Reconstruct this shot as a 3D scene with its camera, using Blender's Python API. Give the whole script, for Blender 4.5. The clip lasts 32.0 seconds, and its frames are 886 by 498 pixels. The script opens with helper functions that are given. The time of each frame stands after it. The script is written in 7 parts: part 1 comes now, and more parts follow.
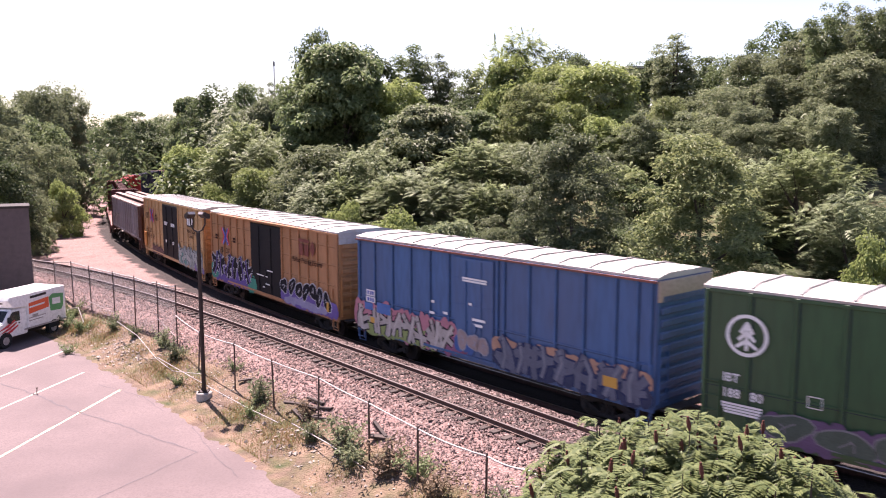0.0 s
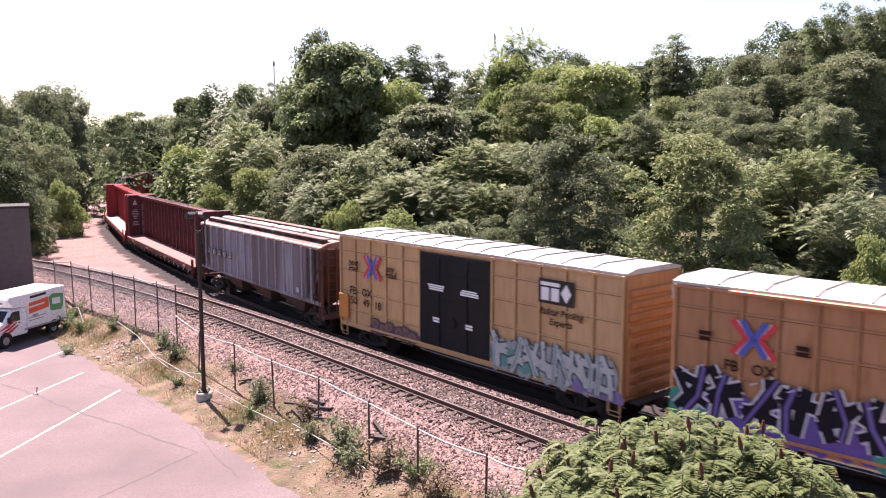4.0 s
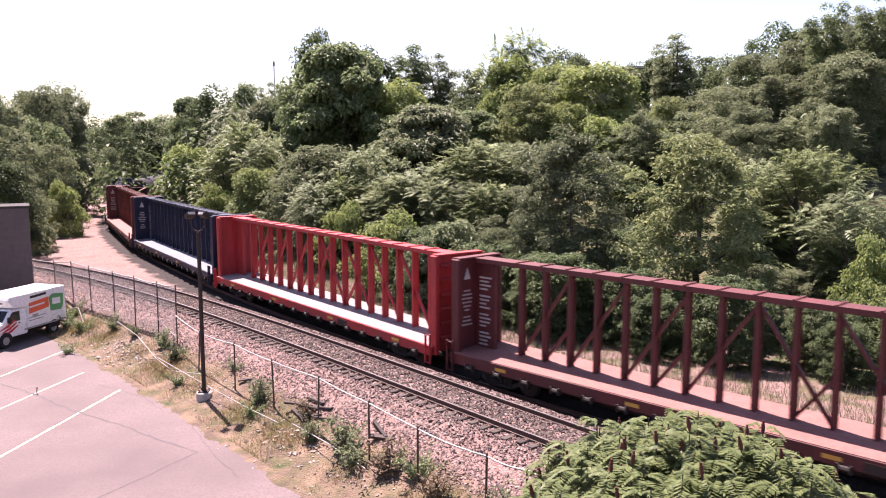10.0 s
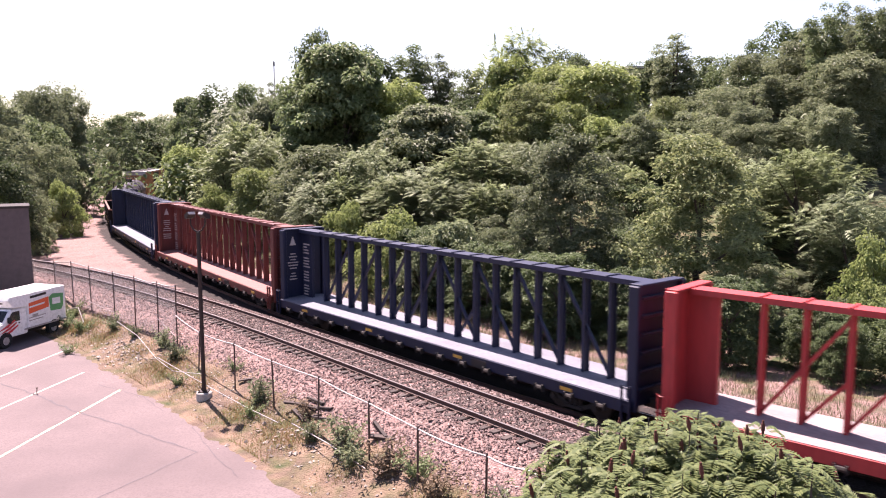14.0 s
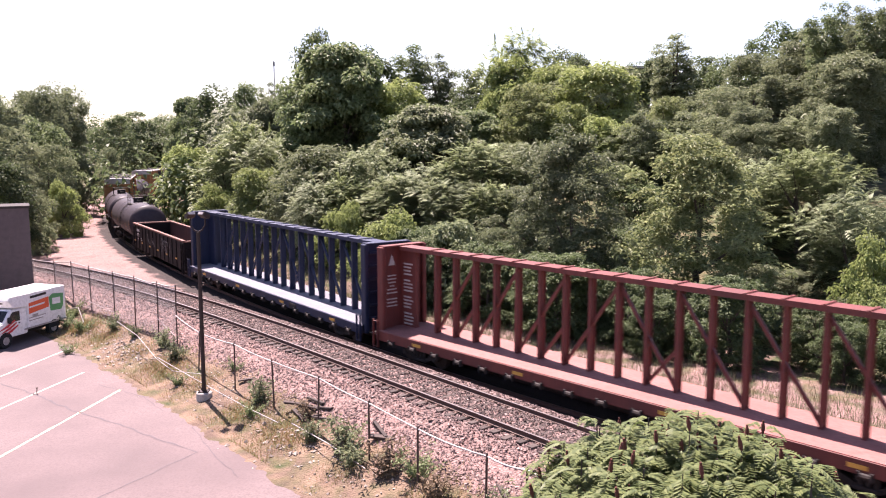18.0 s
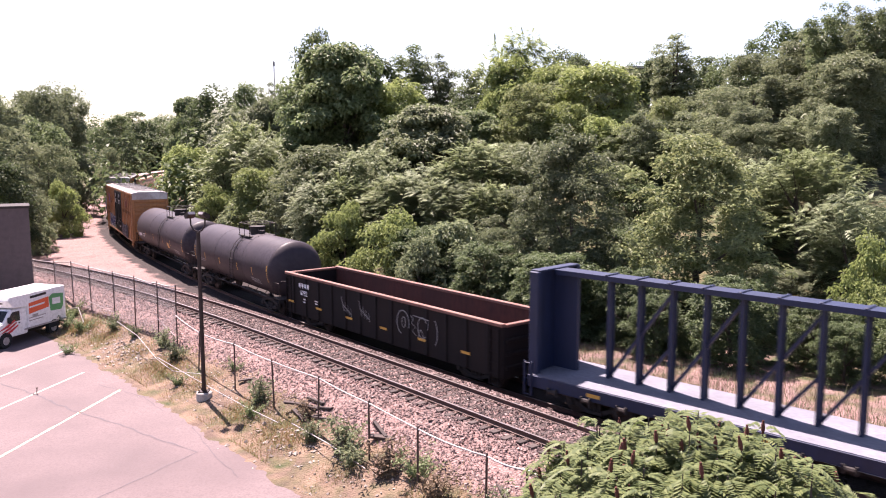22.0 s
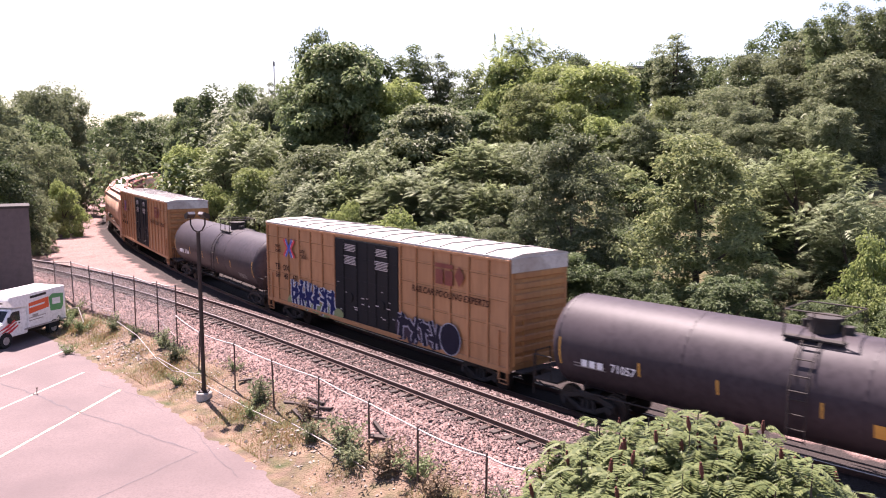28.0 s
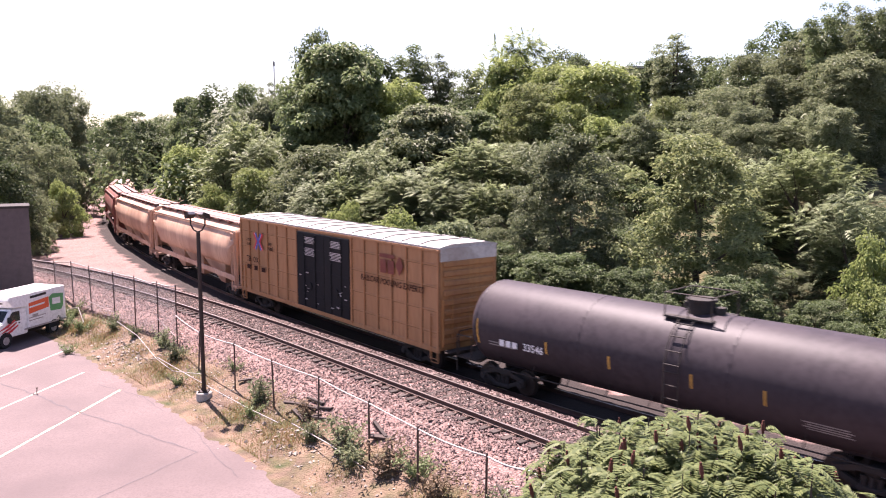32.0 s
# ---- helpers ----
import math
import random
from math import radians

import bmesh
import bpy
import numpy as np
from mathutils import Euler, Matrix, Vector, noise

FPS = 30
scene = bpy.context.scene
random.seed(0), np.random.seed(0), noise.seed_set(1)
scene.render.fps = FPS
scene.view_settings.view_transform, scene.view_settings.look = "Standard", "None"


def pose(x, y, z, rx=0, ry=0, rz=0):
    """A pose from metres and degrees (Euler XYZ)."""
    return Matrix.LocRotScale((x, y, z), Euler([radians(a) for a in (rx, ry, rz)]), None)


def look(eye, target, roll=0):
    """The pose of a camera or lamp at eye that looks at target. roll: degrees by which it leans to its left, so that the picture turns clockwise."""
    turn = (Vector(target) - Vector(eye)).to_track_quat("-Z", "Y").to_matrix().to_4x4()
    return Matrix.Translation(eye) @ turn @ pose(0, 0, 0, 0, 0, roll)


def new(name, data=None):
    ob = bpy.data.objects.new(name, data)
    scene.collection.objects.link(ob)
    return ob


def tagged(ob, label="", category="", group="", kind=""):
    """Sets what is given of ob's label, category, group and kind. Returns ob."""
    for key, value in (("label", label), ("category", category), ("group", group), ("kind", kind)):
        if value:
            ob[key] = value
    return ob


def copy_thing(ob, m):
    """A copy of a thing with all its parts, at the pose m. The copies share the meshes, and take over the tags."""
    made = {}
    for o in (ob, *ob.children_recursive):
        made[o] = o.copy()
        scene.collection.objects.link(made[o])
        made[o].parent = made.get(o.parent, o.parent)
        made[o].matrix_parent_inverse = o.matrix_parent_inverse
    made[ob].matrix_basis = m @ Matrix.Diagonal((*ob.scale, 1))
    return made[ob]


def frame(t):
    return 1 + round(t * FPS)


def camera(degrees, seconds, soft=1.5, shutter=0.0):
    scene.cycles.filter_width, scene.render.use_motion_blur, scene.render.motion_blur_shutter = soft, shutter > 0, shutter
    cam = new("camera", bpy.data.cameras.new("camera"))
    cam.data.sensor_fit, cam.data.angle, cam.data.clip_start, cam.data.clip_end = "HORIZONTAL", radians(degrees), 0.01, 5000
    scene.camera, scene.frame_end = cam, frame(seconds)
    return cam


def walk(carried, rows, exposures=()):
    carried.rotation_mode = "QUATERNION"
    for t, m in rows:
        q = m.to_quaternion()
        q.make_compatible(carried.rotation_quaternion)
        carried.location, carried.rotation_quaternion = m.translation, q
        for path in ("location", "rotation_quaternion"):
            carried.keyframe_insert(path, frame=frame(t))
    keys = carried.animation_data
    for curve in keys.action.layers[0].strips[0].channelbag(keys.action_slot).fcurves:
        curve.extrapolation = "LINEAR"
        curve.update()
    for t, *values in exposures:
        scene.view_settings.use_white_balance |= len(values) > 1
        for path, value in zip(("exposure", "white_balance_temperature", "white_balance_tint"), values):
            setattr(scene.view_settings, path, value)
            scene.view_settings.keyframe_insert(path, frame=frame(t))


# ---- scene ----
SECONDS = 32.0


def run(t):
    """Metres that the train has gone by time t: a little slower in the middle."""
    return 8.28 * min(t, 9.0) + 8.06 * min(max(t - 9.0, 0.0), 15.0) + 8.22 * max(t - 24.0, 0.0)


EYE = (0.0, 0.0, 8.92)
cam = camera(57.45, SECONDS, soft=1.1, shutter=0.4)
_aim = look(EYE, (0.0, 100.0, EYE[2] - 100.0 * math.tan(radians(7.15))))
walk(cam, [(0.0, _aim), (SECONDS, _aim)], exposures=[(0.0, 2.0, 6750, 33), (9.0, 2.0, 6750, 33), (18.0, 2.1, 6750, 33), (SECONDS, 2.1, 6750, 33)])

# ---- sky and sun: high summer sun beyond the bend ----
SUN_AZ = math.atan2(-0.52, 0.854)              # x over y of the way to the sun
SUN_EL = radians(63)
world = bpy.data.worlds.new("sky")
scene.world = world
world.use_nodes = True
_n = world.node_tree
_bg = _n.nodes["Background"]
_sky = _n.nodes.new("ShaderNodeTexSky")
_sky.sky_type, _sky.sun_disc = "NISHITA", False
_sky.sun_elevation, _sky.sun_rotation = SUN_EL, SUN_AZ
_sky.air_density, _sky.dust_density, _sky.ozone_density = 1.0, 1.0, 1.0
_bg.inputs["Strength"].default_value = 0.06
_n.links.new(_sky.outputs[0], _bg.inputs["Color"])
_sun = bpy.data.lights.new("sun", "SUN")
_sun.energy, _sun.angle, _sun.color = 5.0, radians(0.55), (1.0, 0.95, 0.87)
sun = new("sun", _sun)
_to = Vector((math.sin(SUN_AZ) * math.cos(SUN_EL), math.cos(SUN_AZ) * math.cos(SUN_EL), math.sin(SUN_EL)))
sun.matrix_world = look((0, 0, 60), Vector((0, 0, 60)) - _to)

# ---- materials ----
def surface(name, col, col2=None, scale=4.0, rough=0.7, metal=0.0, bump=0.15, streak=1.0, dirt=None, dirt_amount=0.35,
            vary=0.0, island=0.0, spec=0.4, fine=9.0):
    """Two tones mixed by coarse and fine noise, an optional dirt tone, relief, and a shift from object to object or piece to piece."""
    m = bpy.data.materials.new(name)
    m.use_nodes = True
    t = m.node_tree
    b = t.nodes["Principled BSDF"]
    b.inputs["Roughness"].default_value, b.inputs["Metallic"].default_value = rough, metal
    b.inputs["Specular IOR Level"].default_value = spec
    col2 = col2 or tuple(c * 0.72 for c in col)
    tc = t.nodes.new("ShaderNodeTexCoord")
    mp = t.nodes.new("ShaderNodeMapping")
    mp.inputs["Scale"].default_value = (1, 1, 1 / streak)
    t.links.new(tc.outputs["Object"], mp.inputs["Vector"])

    def noise_of(s, d):
        n = t.nodes.new("ShaderNodeTexNoise")
        n.inputs["Scale"].default_value, n.inputs["Detail"].default_value = s, d
        t.links.new(mp.outputs[0], n.inputs["Vector"])
        return n

    def ramp(src, a, c):
        r = t.nodes.new("ShaderNodeMapRange")
        r.inputs["From Min"].default_value, r.inputs["From Max"].default_value = a, c
        t.links.new(src, r.inputs["Value"])
        return r.outputs[0]

    def mix(f, a, c, kind="MIX"):
        x = t.nodes.new("ShaderNodeMix")
        x.data_type, x.blend_type = "RGBA", kind
        for key, v in ((0, f), (6, a), (7, c)):
            if isinstance(v, (tuple, float, int)):
                x.inputs[key].default_value = v if isinstance(v, (float, int)) else (*v, 1)
            else:
                t.links.new(v, x.inputs[key])
        return x.outputs[2]

    coarse, small = noise_of(scale, 5), noise_of(scale * fine, 4)
    out = mix(ramp(coarse.outputs[0], 0.35, 0.68), col, col2)
    out = mix(ramp(small.outputs[0], 0.42, 0.75), out, mix(0.5, col2, tuple(c * 0.6 for c in col2)))
    if dirt:
        d = noise_of(scale * 0.55, 7)
        f = t.nodes.new("ShaderNodeMath")
        f.operation = "MULTIPLY"
        f.inputs[1].default_value = dirt_amount
        t.links.new(ramp(d.outputs[0], 0.45, 0.7), f.inputs[0])
        out = mix(f.outputs[0], out, dirt)
    if vary or island:
        hs = t.nodes.new("ShaderNodeHueSaturation")
        if island:
            src = t.nodes.new("ShaderNodeNewGeometry").outputs["Random Per Island"]
        else:
            src = t.nodes.new("ShaderNodeObjectInfo").outputs["Random"]
        r = t.nodes.new("ShaderNodeMapRange")
        amount = vary or island
        r.inputs["To Min"].default_value, r.inputs["To Max"].default_value = 1 - amount, 1 + amount
        t.links.new(src, r.inputs["Value"])
        t.links.new(r.outputs[0], hs.inputs["Value"])
        t.links.new(out, hs.inputs["Color"])
        out = hs.outputs[0]
    t.links.new(out, b.inputs["Base Color"])
    if bump:
        bp = t.nodes.new("ShaderNodeBump")
        bp.inputs["Strength"].default_value, bp.inputs["Distance"].default_value = bump, 0.03
        t.links.new(small.outputs[0], bp.inputs["Height"])
        t.links.new(bp.outputs[0], b.inputs["Normal"])
    return m


def leaf_material(name, col, col2, gloss=0.55, through_light=0.38):
    """Leaves: tone by leaf, a little light through the blade."""
    m = bpy.data.materials.new(name)
    m.use_nodes = True
    t = m.node_tree
    b = t.nodes["Principled BSDF"]
    b.inputs["Roughness"].default_value = gloss
    b.inputs["Specular IOR Level"].default_value = 0.3
    g = t.nodes.new("ShaderNodeNewGeometry")
    x = t.nodes.new("ShaderNodeMix")
    x.data_type = "RGBA"
    x.inputs[6].default_value, x.inputs[7].default_value = (*col, 1), (*col2, 1)
    t.links.new(g.outputs["Random Per Island"], x.inputs[0])
    oi = t.nodes.new("ShaderNodeObjectInfo")
    r = t.nodes.new("ShaderNodeMapRange")
    r.inputs["To Min"].default_value, r.inputs["To Max"].default_value = 0.8, 1.2
    t.links.new(oi.outputs["Random"], r.inputs["Value"])
    hs = t.nodes.new("ShaderNodeHueSaturation")
    t.links.new(r.outputs[0], hs.inputs["Value"])
    t.links.new(x.outputs[2], hs.inputs["Color"])
    t.links.new(hs.outputs[0], b.inputs["Base Color"])
    tr = t.nodes.new("ShaderNodeBsdfTranslucent")
    t.links.new(hs.outputs[0], tr.inputs["Color"])
    ms = t.nodes.new("ShaderNodeMixShader")
    ms.inputs[0].default_value = through_light
    t.links.new(b.outputs[0], ms.inputs[1])
    t.links.new(tr.outputs[0], ms.inputs[2])
    t.links.new(ms.outputs[0], t.nodes["Material Output"].inputs["Surface"])
    return m


RUST = (0.16, 0.07, 0.04)
M_blue = surface("blue_paint", (0.0414, 0.115, 0.2702), (0.0345, 0.09545, 0.2242), 0.6, 0.5, dirt=(0.08797, 0.09775, 0.1564), streak=5)
M_tan = surface("tan_paint", (0.384, 0.1902, 0.09198), (0.3455, 0.1562, 0.06626), 0.6, 0.5, dirt=(0.2451, 0.1335, 0.06663), streak=5)
M_tan_end = surface("tan_end_paint", (0.37, 0.178, 0.062), (0.31, 0.14, 0.05), 0.6, 0.6, dirt=(0.19, 0.09, 0.045), streak=5)
M_yellow = surface("yellow_tan_paint", (0.4867, 0.3015, 0.1428), (0.4444, 0.2645, 0.1217), 0.6, 0.5, dirt=(0.2909, 0.1777, 0.09715), streak=5)
M_green = surface("green_paint", (0.02932, 0.08314, 0.03427), (0.02449, 0.06842, 0.02932), 0.6, 0.5, dirt=(0.05865, 0.08797, 0.04888), streak=5)
M_door_black = surface("black_door_paint", (0.011, 0.011, 0.014), (0.008, 0.008, 0.01), 0.7, 0.7, dirt=(0.028, 0.025, 0.025), streak=4, spec=0.15)
M_roof = surface("galvanised_roof", (0.4928, 0.4752, 0.4576), (0.396, 0.374, 0.3564), 0.8, 0.5, metal=0.2, dirt=(0.2288, 0.176, 0.1452), dirt_amount=0.6, bump=0.05)
# roof seams darker than the sheets: their shadow lines are in this colour
M_roof_seam = surface("grimy_roof_seam", (0.3, 0.28, 0.27), (0.2, 0.185, 0.18), 1.5, 0.7)
M_grey_car = surface("weathered_grey_paint", (0.276, 0.2587, 0.2932), (0.1495, 0.1323, 0.1495), 0.8, 0.7, dirt=(0.09775, 0.0598, 0.05175), dirt_amount=0.85, streak=9)
# ribs paler than the sheets: the brighter light on them is in this colour
M_grey_rib = surface("lit_grey_rib", (0.345, 0.322, 0.345), (0.23, 0.207, 0.2185), 1.2, 0.7, dirt=(0.23, 0.138, 0.115), streak=7)
M_rusty_roof = surface("rusty_roof", (0.204, 0.08925, 0.07225), (0.1445, 0.06375, 0.051), 0.7, 0.7, dirt=(0.323, 0.255, 0.238), dirt_amount=0.5)
M_rust = surface("rust", (0.1, 0.046, 0.034), (0.055, 0.028, 0.022), 1.2, 0.85, dirt=(0.19, 0.12, 0.1), dirt_amount=0.4, streak=4)
M_dkred = surface("dark_red_paint", (0.1062, 0.01867, 0.01867), (0.08142, 0.01564, 0.01623), 0.7, 0.6, dirt=(0.0436, 0.01867, 0.01867), streak=5)
M_red = surface("bright_red_paint", (0.4105, 0.03427, 0.03427), (0.3323, 0.02932, 0.02932), 0.7, 0.55, dirt=(0.1564, 0.0391, 0.0391), streak=5)
M_brown = surface("oxide_red_paint", (0.1408, 0.0296, 0.02256), (0.1126, 0.02463, 0.02111), 0.7, 0.6, dirt=(0.0563, 0.02463, 0.02111), streak=5)
M_navy = surface("navy_paint", (0.004934, 0.009042, 0.037), (0.004111, 0.007398, 0.02878), 0.7, 0.55, dirt=(0.01233, 0.01233, 0.02467), streak=5)
M_cobalt = surface("cobalt_paint", (0.009497, 0.01794, 0.05278), (0.007884, 0.01478, 0.04223), 0.7, 0.55, dirt=(0.01344, 0.01682, 0.03364), streak=5)
M_deck_pink = surface("sunned_red_deck", (0.2249, 0.09135, 0.08063), (0.1928, 0.07497, 0.06426), 0.9, 0.8, dirt=(0.1336, 0.06426, 0.05355))
M_deck_grey = surface("pale_pinkish_deck", (0.24, 0.19, 0.19), (0.19, 0.145, 0.145), 0.9, 0.8, dirt=(0.13, 0.095, 0.095))
M_deck_blue = surface("blue_grey_deck", (0.1446, 0.1446, 0.1687), (0.1124, 0.1124, 0.1365), 0.9, 0.8, dirt=(0.08033, 0.07226, 0.08033))
M_gondola = surface("black_brown_paint", (0.0096, 0.0072, 0.0078), (0.0072, 0.0057, 0.0063), 0.7, 0.75, dirt=(0.0204, 0.0114, 0.009), streak=5, spec=0.2)
M_gondola_in = surface("rusty_inner_steel", (0.088, 0.028, 0.02), (0.056, 0.02, 0.016), 0.8, 0.85, dirt=(0.05, 0.025, 0.02), streak=3)
M_tank = surface("faded_black_tank_paint", (0.04464, 0.036, 0.04176), (0.03096, 0.0252, 0.03024), 0.5, 0.52, dirt=(0.0612, 0.04824, 0.05256), dirt_amount=0.5, bump=0.04, spec=0.16)
M_hopper_tan = surface("tan_hopper_paint", (0.598, 0.391, 0.276), (0.506, 0.3105, 0.2185), 0.6, 0.6, dirt=(0.276, 0.138, 0.092), dirt_amount=0.55, streak=6)
M_hopper_red = surface("dull_red_hopper_paint", (0.23, 0.069, 0.05175), (0.1725, 0.0575, 0.046), 0.6, 0.65, dirt=(0.115, 0.0575, 0.046), streak=6)
M_under = surface("grimy_steel", (0.03, 0.025, 0.023), (0.02, 0.017, 0.016), 3, 0.85, dirt=(0.06, 0.035, 0.025))
M_wheel = surface("worn_wheel_steel", (0.07, 0.055, 0.05), (0.05, 0.04, 0.035), 3, 0.55, metal=0.6)
M_white = surface("white_lettering", (0.75, 0.75, 0.75), (0.66, 0.66, 0.66), 3, 0.6, bump=0)
M_yelmark = surface("yellow_reflector", (0.6, 0.33, 0.06), (0.5, 0.27, 0.05), 3, 0.5, bump=0)
M_darkmark = surface("dark_lettering", (0.04, 0.014, 0.011), (0.03, 0.011, 0.009), 3, 0.7, bump=0, spec=0.1)
M_markred = surface("faded_oxide_red_mark", (0.2, 0.045, 0.03), (0.15, 0.035, 0.024), 2, 0.65, bump=0)
# tones for strips along posts and rails: painted rib shading mixed with dirt lines
M_grime_shade = surface("grime_in_seams", (0.16, 0.085, 0.04), (0.12, 0.065, 0.03), 2, 0.9)
M_grime_shade_dark = surface("dark_grime_in_seams", (0.02, 0.03, 0.06), (0.015, 0.022, 0.045), 2, 0.9)
M_rail = surface("rusty_rail", (0.09, 0.045, 0.03375), (0.06, 0.0315, 0.0255), 5, 0.7, bump=0.1)
M_railtop = surface("polished_rail_head", (0.35, 0.3, 0.29), (0.28, 0.23, 0.22), 3, 0.35, metal=0.8, bump=0)
M_tie = surface("weathered_tie_wood", (0.06075, 0.04388, 0.03713), (0.03713, 0.02835, 0.02565), 3, 0.9, vary=0.35, bump=0.4)
# darker copy of the tie wood: the train's shade is in its colour
M_tie_shaded = surface("oil_soaked_tie_wood", (0.042, 0.033, 0.03), (0.032, 0.026, 0.024), 3, 0.9, vary=0.3, bump=0.4)
M_stone = surface("pink_quartzite", (0.2295, 0.162, 0.1472), (0.1654, 0.1094, 0.09855), 3, 0.8, island=0.45, bump=0.2)
M_stone_grimy = surface("grimy_brown_stone", (0.1125, 0.07875, 0.069), (0.075, 0.0525, 0.0465), 3, 0.85, island=0.45, bump=0.2)
M_asphalt = surface("pinkish_old_asphalt", (0.129, 0.09375, 0.09225), (0.1013, 0.0735, 0.07275), 0.28, 0.9, dirt=(0.0735, 0.054, 0.054), dirt_amount=1.0, bump=0.25, fine=60)
M_crack = surface("crack_filler", (0.075, 0.05625, 0.06), (0.06, 0.045, 0.04875), 4, 0.8)
M_line = surface("worn_white_line", (0.375, 0.345, 0.285), (0.27, 0.2325, 0.2025), 3, 0.8, bump=0)
M_line_y = surface("worn_yellow_line", (0.6, 0.51, 0.315), (0.51, 0.4125, 0.285), 3, 0.8, bump=0)
M_concrete = surface("concrete", (0.375, 0.3525, 0.33), (0.3, 0.2775, 0.2625), 4, 0.9)
M_brown_metal = surface("dark_bronze_metal", (0.035, 0.022, 0.02), (0.025, 0.017, 0.016), 4, 0.5, metal=0.3)
M_galv = surface("galvanised_steel", (0.44, 0.41, 0.4), (0.3, 0.27, 0.26), 5, 0.5, metal=0.15)
M_pipe = surface("weathered_galvanised_pipe", (0.375, 0.345, 0.33), (0.27, 0.24, 0.2325), 5, 0.6, metal=0.1)
M_post = surface("rusted_fence_post", (0.09, 0.06, 0.05), (0.06, 0.042, 0.036), 5, 0.7, metal=0.2)
M_bldg = surface("brown_grey_metal_wall", (0.088, 0.066, 0.068), (0.075, 0.056, 0.058), 0.4, 0.7, bump=0.05)
M_bark = surface("bark", (0.10, 0.075, 0.06), (0.06, 0.045, 0.038), 3, 0.9, streak=5, bump=0.5)
M_truck_white = surface("white_vehicle_paint", (0.8, 0.79, 0.78), (0.74, 0.73, 0.72), 0.8, 0.3, bump=0.0)
M_glass_dark = surface("dark_window_glass", (0.02, 0.025, 0.03), (0.015, 0.02, 0.025), 1, 0.08, bump=0, spec=0.6)
M_tyre = surface("tyre_rubber", (0.02, 0.02, 0.02), (0.015, 0.015, 0.015), 5, 0.9)
M_orange = surface("orange_panel", (0.75, 0.12, 0.04), (0.68, 0.1, 0.035), 2, 0.45, bump=0)
M_greenpanel = surface("green_panel", (0.08, 0.33, 0.12), (0.06, 0.26, 0.1), 2, 0.45, bump=0)
M_redmark = surface("red_marking", (0.55, 0.04, 0.05), (0.5, 0.035, 0.045), 2, 0.5, bump=0)
M_bluemark = surface("blue_marking", (0.06, 0.09, 0.4), (0.05, 0.08, 0.34), 2, 0.5, bump=0)
L_mid = leaf_material("mid_green_leaves", (0.0897, 0.127, 0.05238), (0.1837, 0.2239, 0.1069))
L_dark = leaf_material("dark_green_leaves", (0.05171, 0.07886, 0.03116), (0.1114, 0.1445, 0.06166))
L_bright = leaf_material("yellow_green_leaves", (0.1474, 0.1909, 0.06061), (0.267, 0.3137, 0.1163))
L_olive = leaf_material("olive_leaves", (0.1089, 0.1349, 0.06965), (0.2126, 0.2401, 0.1319))
L_sumac = leaf_material("sumac_leaves", (0.06365, 0.09586, 0.02845), (0.176, 0.2097, 0.07488))
L_front = leaf_material("grey_green_willow_leaves", (0.07245, 0.09438, 0.04717), (0.1736, 0.1988, 0.109))
L_sunny = leaf_material("sunlit_yellow_green_leaves", (0.1209, 0.1599, 0.06318), (0.2847, 0.312, 0.142))
L_pale = leaf_material("silvery_green_leaves", (0.1326, 0.1677, 0.0858), (0.273, 0.312, 0.1716))
L_thicket = leaf_material("sunlit_sumac_leaves", (0.1404, 0.1833, 0.0741), (0.2886, 0.3354, 0.156))
L_straw = leaf_material("orange_straw", (0.2028, 0.1287, 0.0585), (0.3276, 0.2262, 0.1092), 0.8, 0.2)
L_dry = leaf_material("dry_grass", (0.117, 0.08736, 0.0546), (0.2106, 0.156, 0.1014), 0.8, 0.2)
M_fruit = surface("sumac_fruit", (0.13, 0.035, 0.025), (0.09, 0.03, 0.02), 20, 0.9, bump=0.5)
M_limestone = surface("pale_rubble", (0.306, 0.261, 0.225), (0.225, 0.1845, 0.1575), 4, 0.9, island=0.25)


